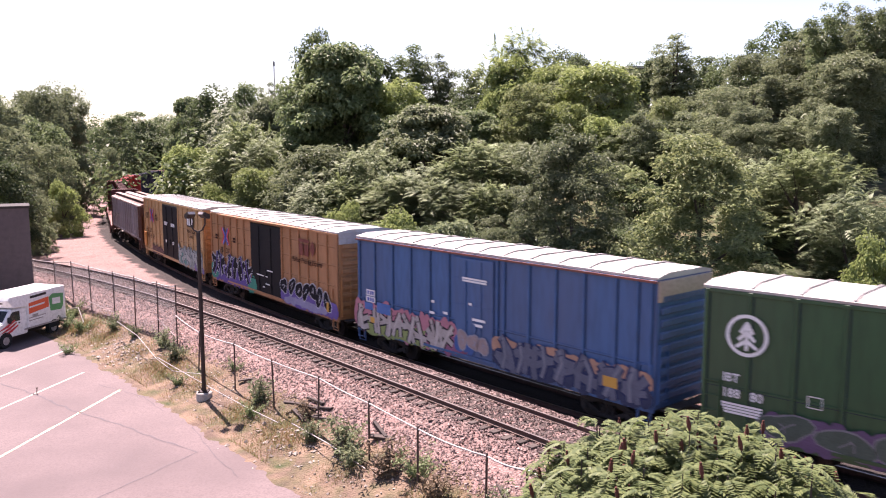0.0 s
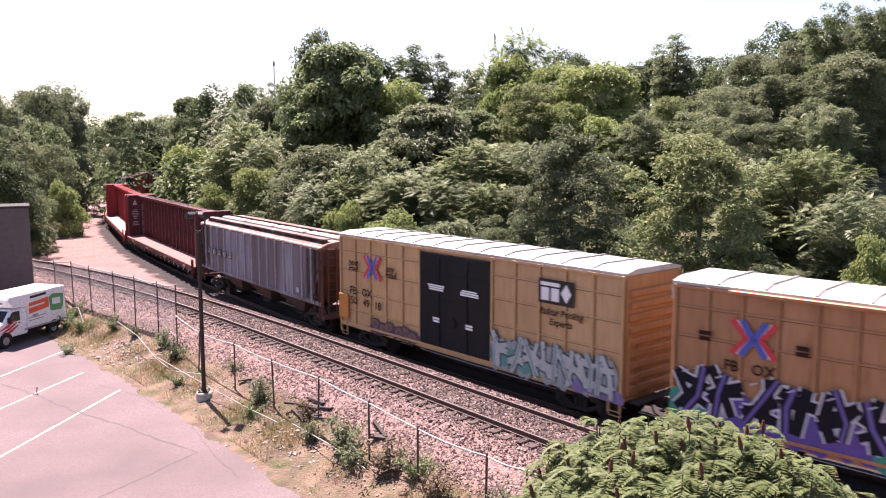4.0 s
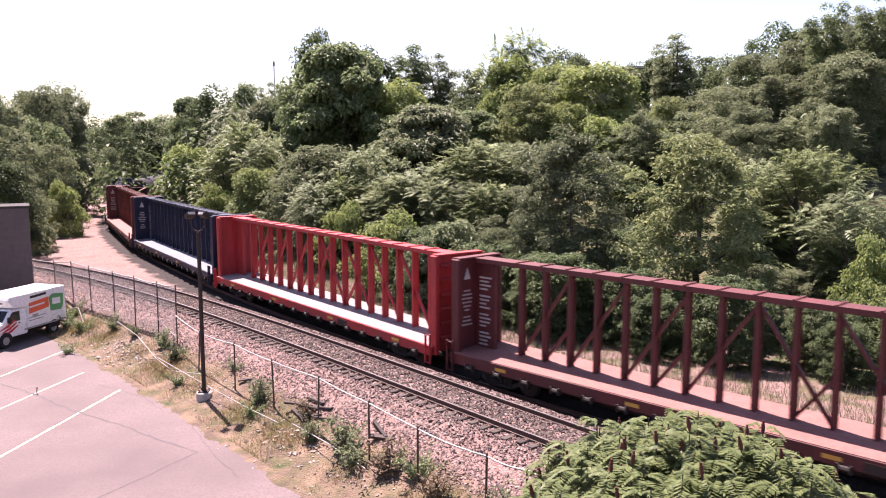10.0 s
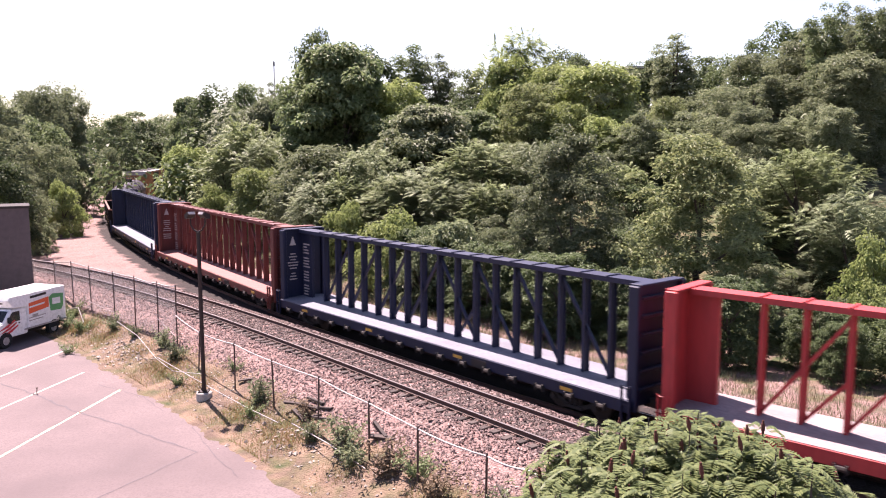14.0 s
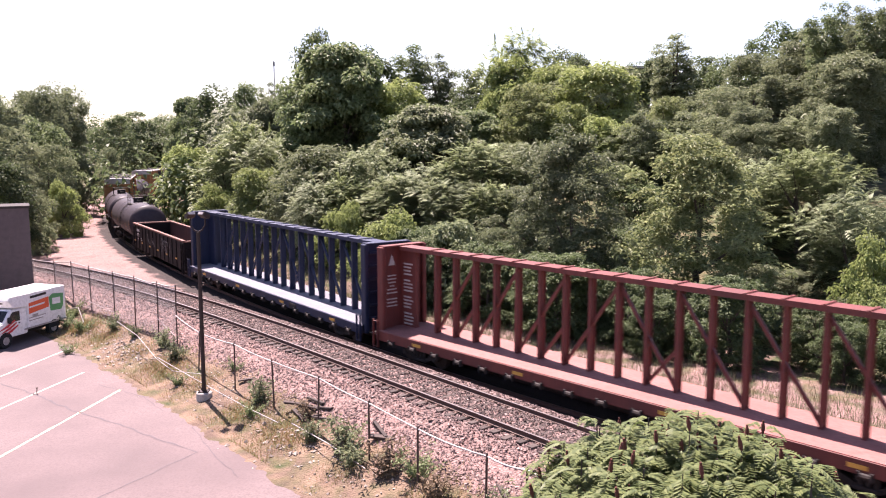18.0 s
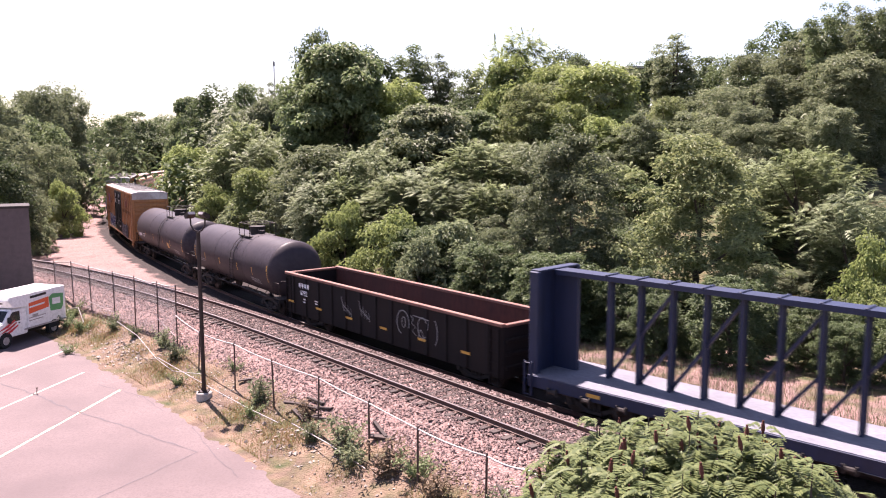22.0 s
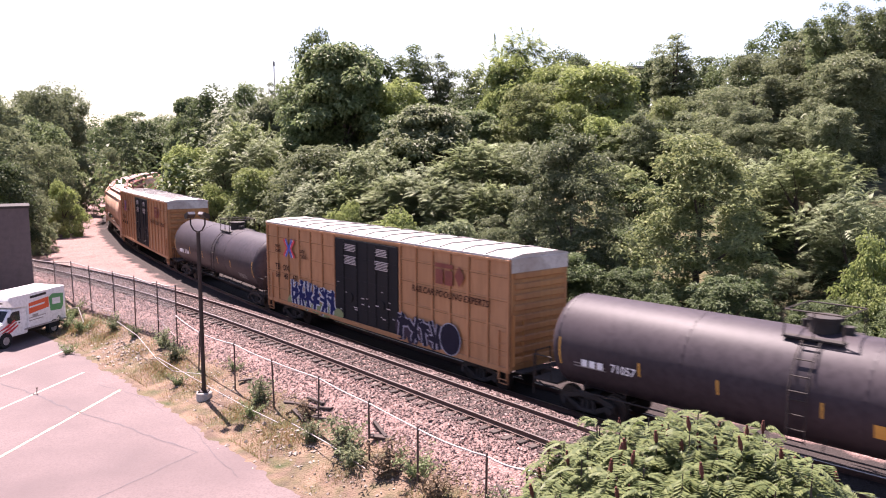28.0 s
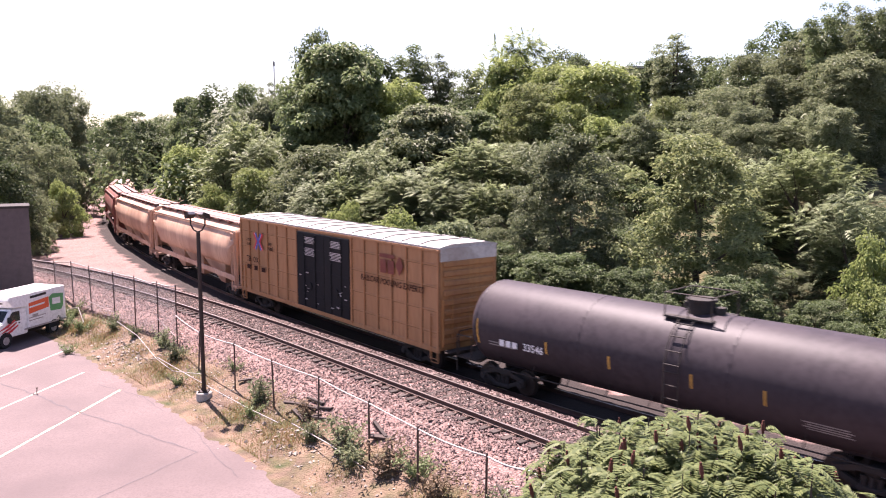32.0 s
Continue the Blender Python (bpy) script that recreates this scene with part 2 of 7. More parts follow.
def ground_material():
    """Soil, grass and pink gravel, chosen by two vertex masks with ragged borders; a third mask paints the train's
    shade.
    """
    m = bpy.data.materials.new("ground_cover")
    m.use_nodes = True
    t = m.node_tree
    b = t.nodes["Principled BSDF"]
    b.inputs["Roughness"].default_value = 0.95
    b.inputs["Specular IOR Level"].default_value = 0.2
    tc = t.nodes.new("ShaderNodeTexCoord")

    def noise_of(s, d):
        n = t.nodes.new("ShaderNodeTexNoise")
        n.inputs["Scale"].default_value, n.inputs["Detail"].default_value = s, d
        t.links.new(tc.outputs["Object"], n.inputs["Vector"])
        return n.outputs[0]

    def mix(f, a, c):
        x = t.nodes.new("ShaderNodeMix")
        x.data_type = "RGBA"
        for key, v in ((0, f), (6, a), (7, c)):
            if isinstance(v, tuple):
                x.inputs[key].default_value = (*v, 1)
            else:
                t.links.new(v, x.inputs[key])
        return x.outputs[2]

    def rng(src, a, c):
        r = t.nodes.new("ShaderNodeMapRange")
        r.inputs["From Min"].default_value, r.inputs["From Max"].default_value = a, c
        t.links.new(src, r.inputs["Value"])
        return r.outputs[0]

    def mask(name):
        a = t.nodes.new("ShaderNodeAttribute")
        a.attribute_name = name
        s = t.nodes.new("ShaderNodeMath")
        s.operation = "ADD"
        t.links.new(a.outputs["Fac"], s.inputs[0])
        t.links.new(noise_of(0.9, 6), s.inputs[1])
        return rng(s.outputs[0], 0.9, 1.1)

    vor = t.nodes.new("ShaderNodeTexVoronoi")
    vor.inputs["Scale"].default_value = 14
    t.links.new(tc.outputs["Object"], vor.inputs["Vector"])
    sep = t.nodes.new("ShaderNodeSeparateColor")
    t.links.new(vor.outputs["Color"], sep.inputs[0])
    gravel = mix(sep.outputs[0], (0.1312, 0.07725, 0.0705), (0.2625, 0.1688, 0.1537))
    gravel = mix(rng(noise_of(0.5, 6), 0.42, 0.62), gravel, mix(sep.outputs[1], (0.105, 0.07, 0.062), (0.215, 0.145, 0.132)))
    soil = mix(rng(noise_of(1.2, 6), 0.35, 0.65), (0.09375, 0.0645, 0.0495), (0.1688, 0.1162, 0.081))
    grass = mix(rng(noise_of(2.5, 6), 0.4, 0.6), (0.0375, 0.04875, 0.02025), (0.0975, 0.0825, 0.0435))
    out = mix(mask("grass"), soil, grass)
    out = mix(mask("gravel"), out, gravel)
    # the train's shade on the main bed, painted into the ground colour
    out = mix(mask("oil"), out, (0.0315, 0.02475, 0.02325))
    t.links.new(out, b.inputs["Base Color"])
    bp = t.nodes.new("ShaderNodeBump")
    bp.inputs["Strength"].default_value, bp.inputs["Distance"].default_value = 0.8, 0.06
    t.links.new(vor.outputs["Distance"], bp.inputs["Height"])
    t.links.new(bp.outputs[0], b.inputs["Normal"])
    return m


M_ground = ground_material()

# ---- tools for meshes ----
def part(name, bm, material, parent, label="", m=None):
    """Links a bmesh (or a shared mesh) as one object under a thing or a part."""
    if isinstance(bm, bmesh.types.BMesh):
        me = bpy.data.meshes.new(name)
        bm.normal_update()
        bm.to_mesh(me)
        bm.free()
    else:
        me = bm
    if material and not me.materials:
        me.materials.append(material)
    ob = new(name, me)
    ob.parent = parent
    if m is not None:
        ob.matrix_basis = m
    if label:
        ob["label"] = label
    return ob


def mesh_of(bm, name, material, smooth=False):
    me = bpy.data.meshes.new(name)
    bm.normal_update()
    if smooth:
        for f in bm.faces:
            f.smooth = True
    bm.to_mesh(me)
    bm.free()
    me.materials.append(material)
    return me


def raw_mesh(name, verts, faces, material):
    me = bpy.data.meshes.new(name)
    me.from_pydata(np.asarray(verts).tolist(), [], np.asarray(faces).tolist())
    me.materials.append(material)
    return me


def box(bm, x0, x1, y0, y1, z0, z1, bevel=0.0, m=None):
    r = bmesh.ops.create_cube(bm, size=1)
    vs = r["verts"]
    for v in vs:
        v.co = Vector(((x0 + x1) / 2 + v.co.x * (x1 - x0), (y0 + y1) / 2 + v.co.y * (y1 - y0), (z0 + z1) / 2 + v.co.z * (z1 - z0)))
        if m is not None:
            v.co = m @ v.co
    if bevel:
        es = list({e for v in vs for e in v.link_edges})
        bmesh.ops.bevel(bm, geom=es, offset=bevel, segments=1, affect="EDGES")
    return bm


def rod(bm, a, b, r, seg=6, r2=None):
    a, b = Vector(a), Vector(b)
    d = b - a
    q = d.to_track_quat("Z", "Y").to_matrix().to_4x4()
    bmesh.ops.create_cone(bm, cap_ends=True, segments=seg, radius1=r, radius2=r if r2 is None else r2, depth=d.length,
                          matrix=Matrix.Translation((a + b) / 2) @ q)
    return bm


def tube(bm, pts, r, seg=6):
    for a, b in zip(pts[:-1], pts[1:]):
        rod(bm, a, b, r, seg)
    return bm


def beam(bm, a, b, w, d):
    """A square bar from a to b."""
    a, b = Vector(a), Vector(b)
    v = b - a
    q = v.to_track_quat("X", "Z").to_matrix().to_4x4()
    box(bm, -v.length / 2, v.length / 2, -w / 2, w / 2, -d / 2, d / 2, m=Matrix.Translation((a + b) / 2) @ q)
    return bm


def prism(bm, outline, x0, x1):
    """An outline of (y, z) pushed along x."""
    a = [bm.verts.new((x0, y, z)) for y, z in outline]
    b = [bm.verts.new((x1, y, z)) for y, z in outline]
    n = len(outline)
    for i in range(n):
        bm.faces.new((a[i], a[(i + 1) % n], b[(i + 1) % n], b[i]))
    bm.faces.new(a[::-1])
    bm.faces.new(b)
    bmesh.ops.recalc_face_normals(bm, faces=bm.faces[:])
    return bm


def thing(name, label, category, group="", kind=""):
    return tagged(new(name), label, category, group, kind)


def words(name, text, size, material, parent, x, y, z, turn=0, squeeze=1.0):
    """Flat lettering that faces -y, or +x when turned by 90."""
    if material == M_darkmark and name != "slogan":
        size *= 1.35
    cu = bpy.data.curves.new(name, "FONT")
    cu.body, cu.size, cu.align_x, cu.align_y = text, size, "CENTER", "CENTER"
    cu.resolution_u = 2
    cu.offset = size * 0.018
    cu.shear = 0.2 if "slogan" in name else 0.0
    ob = bpy.data.objects.new(name, cu)
    me = bpy.data.meshes.new_from_object(ob)
    bpy.data.objects.remove(ob)
    for v in me.vertices:
        v.co.x *= squeeze
    me.materials.clear()
    me.materials.append(material)
    return part(name, me, None, parent, m=pose(x, y, z, 90, 0, turn))


def bars(bm, x, y, z, width, height, n, gap=0.35, depth=0.004):
    """Rows of small writing as plain bars on a wall that faces -y."""
    for i in range(n):
        zz = z - i * height * (1 + gap)
        w = width * (0.75 + 0.25 * random.random())
        box(bm, x - w / 2, x + w / 2, y - depth, y, zz - height / 2, zz + height / 2)
    return bm


# ---- the two tracks ----
K_AT = [-200, -70, -30, 0, 30, 60, 90, 120, 210, 260, 400]
K_OF = [0.0, -0.0062, -0.0062, -0.0051, -0.0026, -0.0057, -0.0046, -0.0046, -0.0046, 0.0, 0.0]
_g = np.arange(-330, 400.1, 0.5)
_k = np.interp(_g, K_AT, K_OF)


def _cum(v):
    c = np.concatenate([[0], np.cumsum((v[1:] + v[:-1]) / 2 * 0.5)])
    return c - np.interp(0, _g, c)


_th = 2.2511 + _cum(_k)
_X, _Y = -2.33 + _cum(np.cos(_th)), 35.787 + _cum(np.sin(_th))


def main_line(s):
    """Place on the train's track, s metres to the rear of its middle."""
    return np.array([np.interp(s, _g, _X), np.interp(s, _g, _Y)])


def siding(u):
    """Place on the near track, which leaves to the lot's side."""
    uc = min(max(u, -30.0), 46.0)
    v = 0.2322 + 0.0244 * uc + 0.0017 * uc ** 2 + 0.00005 * uc ** 3
    dv = 0.0244 + 0.0034 * uc + 0.00015 * uc ** 2
    e, n = np.array([-0.6282, 0.7781]), np.array([-0.7781, -0.6282])
    p = np.array([-8.0, 37.0]) + e * uc + n * v
    return p + (e + n * dv) / math.hypot(1, dv) * (u - uc)


_ms = np.array([main_line(s) for s in np.arange(-120, 300, 1.5)])
_mt = np.gradient(_ms, axis=0)
_mt /= np.linalg.norm(_mt, axis=1)[:, None]
_ss = np.arange(-120, 300, 1.5)
_us = np.arange(-80, 110, 1.0)
_ns = np.array([siding(u) for u in _us])
_nt = np.gradient(_ns, axis=0)
_nt /= np.linalg.norm(_nt, axis=1)[:, None]


def _near(p, line, tan, along):
    """Signed distance to a line (positive on the hill's side) and place along it."""
    d2 = ((p[:, None, :] - line[None]) ** 2).sum(-1)
    i = d2.argmin(1)
    v = p - line[i]
    t = tan[i]
    return (v[:, 0] * t[:, 1] - v[:, 1] * t[:, 0]), along[i]


def relief(p):
    """Height of the ground, its two cover masks and the painted-shade mask at points p (n, 2)."""
    p = np.asarray(p, float)
    dm, s = _near(p, _ms, _mt, _ss)
    dn, u = _near(p, _ns, _nt, _us)
    zone = np.clip((s + 25) / 40, 0, 1)
    flat = 19.0 - 13.5 * zone
    up = np.clip(dm - flat, 0, None)
    cap = 13.0 - 3.0 * np.clip((s - 40) / 60, 0, 1)
    hill = cap * (1 - np.exp(-up * 0.34 / cap))
    bank = np.clip(-dm - 11.0 - 0.03 * (s - 40), 0, None) * np.clip((s - 34) / 12, 0, 1)
    bank = 7.0 * (1 - np.exp(-bank * 0.32 / 7.0))
    lot = np.interp(dn, [-6.4, -5.4, -3.6, -1.75], [-1.0, -0.93, -0.35, 0.42])
    bed = np.interp(np.abs(dn), [0.72, 0.84], [0.09, 0.0])
    mid = np.interp(dn, [1.75, 2.9, 6.0, 12.0], [0.42, -0.25, -0.2, -0.1])
    side = np.where(dn < 0, lot, mid)
    z = np.where(dm > 2.0, -0.25 + hill, side)
    z = np.where((dm <= 2.0) & (dm > -1.9), np.minimum(z, -0.17), z)
    z = np.where(np.abs(dm) < 1.6, -0.15, z)
    z = z + bank + bed
    rough = np.sin(p[:, 0] * 0.9 + 1.3 * np.sin(p[:, 1] * 0.6)) * np.sin(p[:, 1] * 1.1) * 0.05
    z = z + np.where((np.abs(dn) > 2.2) & (dn > -5.2) & (np.abs(dm) > 2.2), rough, 0)
    gravel = np.where((dm < 5.0) & (dn > -3.1), 1.0, 0.0)
    gravel = np.where((dm > 5.0) & (dm < 8.0), 0.55 - 0.12 * (dm - 5.0), gravel)
    gravel = np.where((dm >= 5.0) & (dm < 14.0) & (s < 4), np.maximum(gravel, 0.62 - 0.03 * (dm - 5.0)), gravel)
    gravel = np.where((s > 36) & (dm < -9.5), np.clip(0.72 - (-dm - 9.5) * 0.22, 0, 1), gravel)
    grass = np.where(dm > 4.5, 0.75, 0.42)
    grass = np.where((s > 36) & (dm < -8), 0.7, grass)
    # mask of the painted shade below the train, fading out at both sides
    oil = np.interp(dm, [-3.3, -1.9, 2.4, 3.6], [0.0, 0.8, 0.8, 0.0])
    return z, gravel, grass, oil


def height(x, y):
    return float(relief([(x, y)])[0][0])


def make_ground():
    def axis(lo, hi, step, far):
        a = list(np.arange(lo, hi + step / 2, step))
        d, x, y = step, a[0], a[-1]
        while x > -far or y < far:
            d *= 1.28
            x, y = x - d, y + d
            if x > -far:
                a.insert(0, x)
            if y < far:
                a.append(y)
        return np.array(a)
    xs, ys = axis(-60, 50, 0.55, 3500), axis(10, 110, 0.55, 3500)
    gx, gy = np.meshgrid(xs, ys, indexing="ij")
    p = np.stack([gx.ravel(), gy.ravel()], 1)
    z, gravel, grass, oil = [], [], [], []
    for i in range(0, len(p), 8000):
        a, b, c, d = relief(p[i:i + 8000])
        z.append(a), gravel.append(b), grass.append(c), oil.append(d)
    z, gravel, grass, oil = (np.concatenate(v) for v in (z, gravel, grass, oil))
    nx, ny = len(xs), len(ys)
    i = np.arange((nx - 1) * (ny - 1))
    a = i // (ny - 1) * ny + i % (ny - 1)
    me = raw_mesh("ground", np.c_[p, z], np.stack([a, a + ny, a + ny + 1, a + 1], 1), M_ground)
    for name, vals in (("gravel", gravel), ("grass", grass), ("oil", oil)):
        at = me.attributes.new(name, "FLOAT", "POINT")
        at.data.foreach_set("value", vals.astype(np.float32))
    me.polygons.foreach_set("use_smooth", [True] * len(me.polygons))
    return tagged(new("ground", me), "uneven ground of pink gravel, soil and rough grass", "ground", kind="structure")


ground = make_ground()

RAIL_PROFILE = [(-0.07, -0.16), (0.07, -0.16), (0.07, -0.145), (0.012, -0.125), (0.012, -0.04), (0.036, -0.028), (0.036, 0.0),
                (-0.036, 0.0), (-0.036, -0.028), (-0.012, -0.04), (-0.012, -0.125), (-0.07, -0.145)]


def rail_mesh(path, off, ztop):
    """A rail swept along a path at a sideways offset."""
    pts = np.array(path)
    t = np.gradient(pts, axis=0)
    t /= np.linalg.norm(t, axis=1)[:, None]
    nrm = np.stack([t[:, 1], -t[:, 0]], 1)
    verts, faces, n = [], [], len(RAIL_PROFILE)
    for i in range(len(pts)):
        for y, z in RAIL_PROFILE:
            q = pts[i] + nrm[i] * (off + y)
            verts.append((q[0], q[1], ztop + z))
    for i in range(len(pts) - 1):
        for j in range(n):
            k = (j + 1) % n
            faces.append((i * n + j, i * n + k, (i + 1) * n + k, (i + 1) * n + j))
    me = raw_mesh("rail", verts, faces, M_rail)
    me.materials.append(M_railtop)
    for f in me.polygons:
        if f.index % n == 6:
            f.material_index = 1
    return me


def make_track(name, label, place, a, b, gauge, ztop, ta, tb):
    root = thing(name, label, "railway track", kind="structure")
    path = [place(v) for v in np.arange(a, b, 1.0)]
    for side in (-1, 1):
        part("rail", rail_mesh(path, side * gauge / 2, ztop), None, root)
    rnd = random.Random(5)
    bm = bmesh.new()
    box(bm, -1.29, 1.29, -0.11, 0.11, -0.17, 0.0, bevel=0.012)
    tie = mesh_of(bm, "tie", M_tie if name == "siding_track" else M_tie_shaded)
    bm = bmesh.new()
    box(bm, -0.17, 0.17, -0.09, 0.09, 0, 0.018, bevel=0.004)
    for dx in (-0.1, 0.1):
        for dy in (-0.055, 0.055):
            box(bm, dx - 0.02, dx + 0.02, dy - 0.012, dy + 0.012, 0.018, 0.045)
    plate = mesh_of(bm, "tie_plate", M_rail)
    u = ta
    while u < tb:
        p, q = place(u - 0.2), place(u + 0.2)
        ang = math.degrees(math.atan2(q[1] - p[1], q[0] - p[0])) - 90 + rnd.uniform(-1.5, 1.5)
        shift = rnd.uniform(-0.07, 0.07)
        c = place(u)
        m = pose(c[0], c[1], ztop - 0.178, rnd.uniform(-0.6, 0.6), rnd.uniform(-0.6, 0.6), ang) @ pose(shift, 0, 0)
        t = part("tie", tie, None, root, m=m)
        if name == "siding_track" and u < 12:
            for sx in (-1, 1):
                part("tie_plate", plate, None, t, m=pose(sx * gauge / 2 - shift, 0, 0))
        u += 0.52 + rnd.uniform(-0.03, 0.03)
    return root


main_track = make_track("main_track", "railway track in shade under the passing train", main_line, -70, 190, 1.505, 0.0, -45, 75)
siding_track = make_track("siding_track", "empty rusty siding track on pink stone ballast", siding, -32, 46, 1.62, 0.7, -24, 44)


def ballast():
    """Loose broken stones over the track beds, the denser the nearer."""
    rng = np.random.default_rng(3)
    n = 56000
    u = -24 + 56 * rng.random(n) ** 1.35
    off = rng.uniform(-3.4, 2.7, n)
    i = np.searchsorted(_us, u).clip(0, len(_us) - 1)
    p = _ns[i] + _nt[i] * (u - _us[i])[:, None] + np.stack([_nt[i][:, 1], -_nt[i][:, 0]], 1) * off[:, None]
    z = relief(p)[0]
    bed = (np.abs(off) < 1.5)
    z = np.where(bed, np.where(np.abs(off) < 0.74, 0.52, np.where(off < 0, 0.462, 0.47)), z)
    r = rng.uniform(0.022, 0.055, n)
    base = np.array([(1, 0, 0), (-1, 0, 0), (0, 1, 0), (0, -1, 0), (0, 0, 1), (0, 0, -1)], float)
    tri = np.array([(0, 2, 4), (2, 1, 4), (1, 3, 4), (3, 0, 4), (2, 0, 5), (1, 2, 5), (3, 1, 5), (0, 3, 5)])
    v = base[None] * rng.uniform(0.6, 1.35, (n, 6, 1)) + rng.normal(0, 0.25, (n, 6, 3))
    a = rng.random(n) * 6.283
    ca, sa = np.cos(a)[:, None], np.sin(a)[:, None]
    v = np.stack([v[..., 0] * ca - v[..., 1] * sa, v[..., 0] * sa + v[..., 1] * ca, v[..., 2] * 0.75], -1) * r[:, None, None]
    v += np.c_[p, z + r * 0.25][:, None]
    f = (np.arange(n)[:, None, None] * 6 + tri[None]).reshape(-1, 3)
    me = raw_mesh("ballast", v.reshape(-1, 3), f, M_stone)
    me.materials.append(M_stone_grimy)
    grimy = (np.abs(off + 0.1) < 0.8) & (rng.random(n) < 0.72) | (rng.random(n) < 0.1)
    me.polygons.foreach_set("material_index", np.repeat(grimy, 8).astype(np.int32))
    return tagged(new("ballast", me), "loose pink quartzite ballast stones around the siding", "ballast", kind="stuff")


ballast()

# ---- the train: x forward, -y the side towards the lot, z up from the rail ----
SHARED = {}
M_faded_white = surface("faded_stencil_paint", (0.5, 0.46, 0.45), (0.34, 0.3, 0.3), 4, 0.7, bump=0)


def shared(key, material, build, smooth=False):
    if key not in SHARED:
        bm = bmesh.new()
        build(bm)
        SHARED[key] = mesh_of(bm, key.split("/")[0], material, smooth)
    return SHARED[key]


def _wheelset(bm):
    for y in (-0.72, 0.72):
        rod(bm, (0, y - 0.065, 0), (0, y + 0.065, 0), 0.44, 20)
        s = 1 if y > 0 else -1
        rod(bm, (0, y - s * 0.065, 0), (0, y - s * 0.1, 0), 0.48, 20)
        rod(bm, (0, y + s * 0.065, 0), (0, y + s * 0.085, 0), 0.36, 16)
        for k in range(5):
            a = k * 2 * math.pi / 5
            rod(bm, (0.24 * math.cos(a), y + s * 0.08, 0.24 * math.sin(a)), (0.24 * math.cos(a), y + s * 0.095, 0.24 * math.sin(a)), 0.045, 6)
    rod(bm, (0, -1.02, 0), (0, 1.02, 0), 0.08, 8)


def _sideframe(bm):
    beam(bm, (-0.95, 0, 0.62), (-0.35, 0, 0.78), 0.16, 0.16)
    beam(bm, (0.35, 0, 0.78), (0.95, 0, 0.62), 0.16, 0.16)
    box(bm, -0.4, 0.4, -0.09, 0.09, 0.7, 0.86, bevel=0.02)
    beam(bm, (-0.8, 0, 0.52), (-0.3, 0, 0.3), 0.14, 0.14)
    beam(bm, (0.3, 0, 0.3), (0.8, 0, 0.52), 0.14, 0.14)
    box(bm, -0.36, 0.36, -0.12, 0.12, 0.22, 0.34, bevel=0.02)
    for x in (-0.9, 0.9):
        box(bm, x - 0.16, x + 0.16, -0.1, 0.1, 0.36, 0.66, bevel=0.03)
        rod(bm, (x, -0.16, 0.46), (x, 0.02, 0.46), 0.11, 10)


def _spring(bm):
    rod(bm, (0, 0, 0.34), (0, 0, 0.62), 0.075, 8)


WHEELS = []


def truck(car, x, index):
    root = part("truck", shared("bolster", M_under, lambda bm: box(bm, -0.18, 0.18, -1.0, 1.0, 0.56, 0.8, bevel=0.03)), None, car, m=pose(x, 0, 0))
    for y in (-1.0, 1.0):
        part("sideframe", shared("sideframe", M_under, _sideframe), None, root, m=pose(0, y, 0))
        for sx in (-0.2, 0, 0.2):
            part("spring", shared("spring", M_under, _spring), None, root, m=pose(sx, y, 0))
    for dx in (-0.88, 0.88):
        w = part("wheelset", shared("wheelset", M_wheel, _wheelset, False), None, root, m=pose(dx, 0, 0.46))
        WHEELS.append((w, dx, index))


def _coupler(bm):
    box(bm, -0.5, 0.3, -0.09, 0.09, -0.12, 0.12, bevel=0.02)
    box(bm, 0.25, 0.62, -0.17, 0.05, -0.16, 0.16, bevel=0.03)
    box(bm, 0.42, 0.7, 0.06, 0.18, -0.14, 0.14, bevel=0.03)
    tube(bm, [(0.2, -0.3, 0.0), (0.35, -0.34, -0.3), (0.6, -0.25, -0.45), (0.85, -0.12, -0.4)], 0.028, 6)


def running_gear(car, L, index, inset=2.1, sill=True):
    for x in (-L / 2 + inset, L / 2 - inset):
        truck(car, x, index)
    if sill:
        part("centre_sill", shared("centre_sill/%.2f" % L, M_under, lambda bm: box(bm, -L / 2 - 0.2, L / 2 + 0.2, -0.3, 0.3, 0.72, 1.02, bevel=0.02)), None, car)
    for s in (-1, 1):
        part("coupler", shared("coupler", M_under, _coupler), None, car, m=pose(s * (L / 2 + 0.05), 0, 0.88, 0, 0, 0 if s > 0 else 180))


def ladder(car, x, y, z0, z1, material, face="side", width=0.45):
    """Grab irons on two stiles."""
    turn = {"side": 0, "far": 180, "front": 90, "rear": -90}[face]
    h = z1 - z0
    ob = part("ladder", shared("ladder/%s/%.1f/%.2f" % (material.name, h, width), material,
                               lambda bm: [box(bm, sx * width / 2 - 0.02, sx * width / 2 + 0.02, -0.07, 0.02, -0.05, h + 0.05) for sx in (-1, 1)]),
              None, car, m=pose(x, y, z0, 0, 0, turn))
    rung = shared("rung/%s/%.2f" % (material.name, width), material, lambda bm: rod(bm, (-width / 2, -0.06, 0), (width / 2, -0.06, 0), 0.016, 5))
    n = max(2, int(h / 0.38) + 1)
    for k in range(n):
        part("rung", rung, None, ob, m=pose(0, 0, k * h / (n - 1)))


def blob(bm, cx, cz, rx, rz, y, rnd, n=14, wob=0.18):
    ph = [rnd.uniform(0, 6.28) for _ in range(3)]
    vs = []
    for i in range(n):
        a = i * 2 * math.pi / n
        k = 1 + wob * math.sin(2 * a + ph[0]) + wob * 0.7 * math.sin(3 * a + ph[1]) + wob * 0.5 * math.sin(5 * a + ph[2])
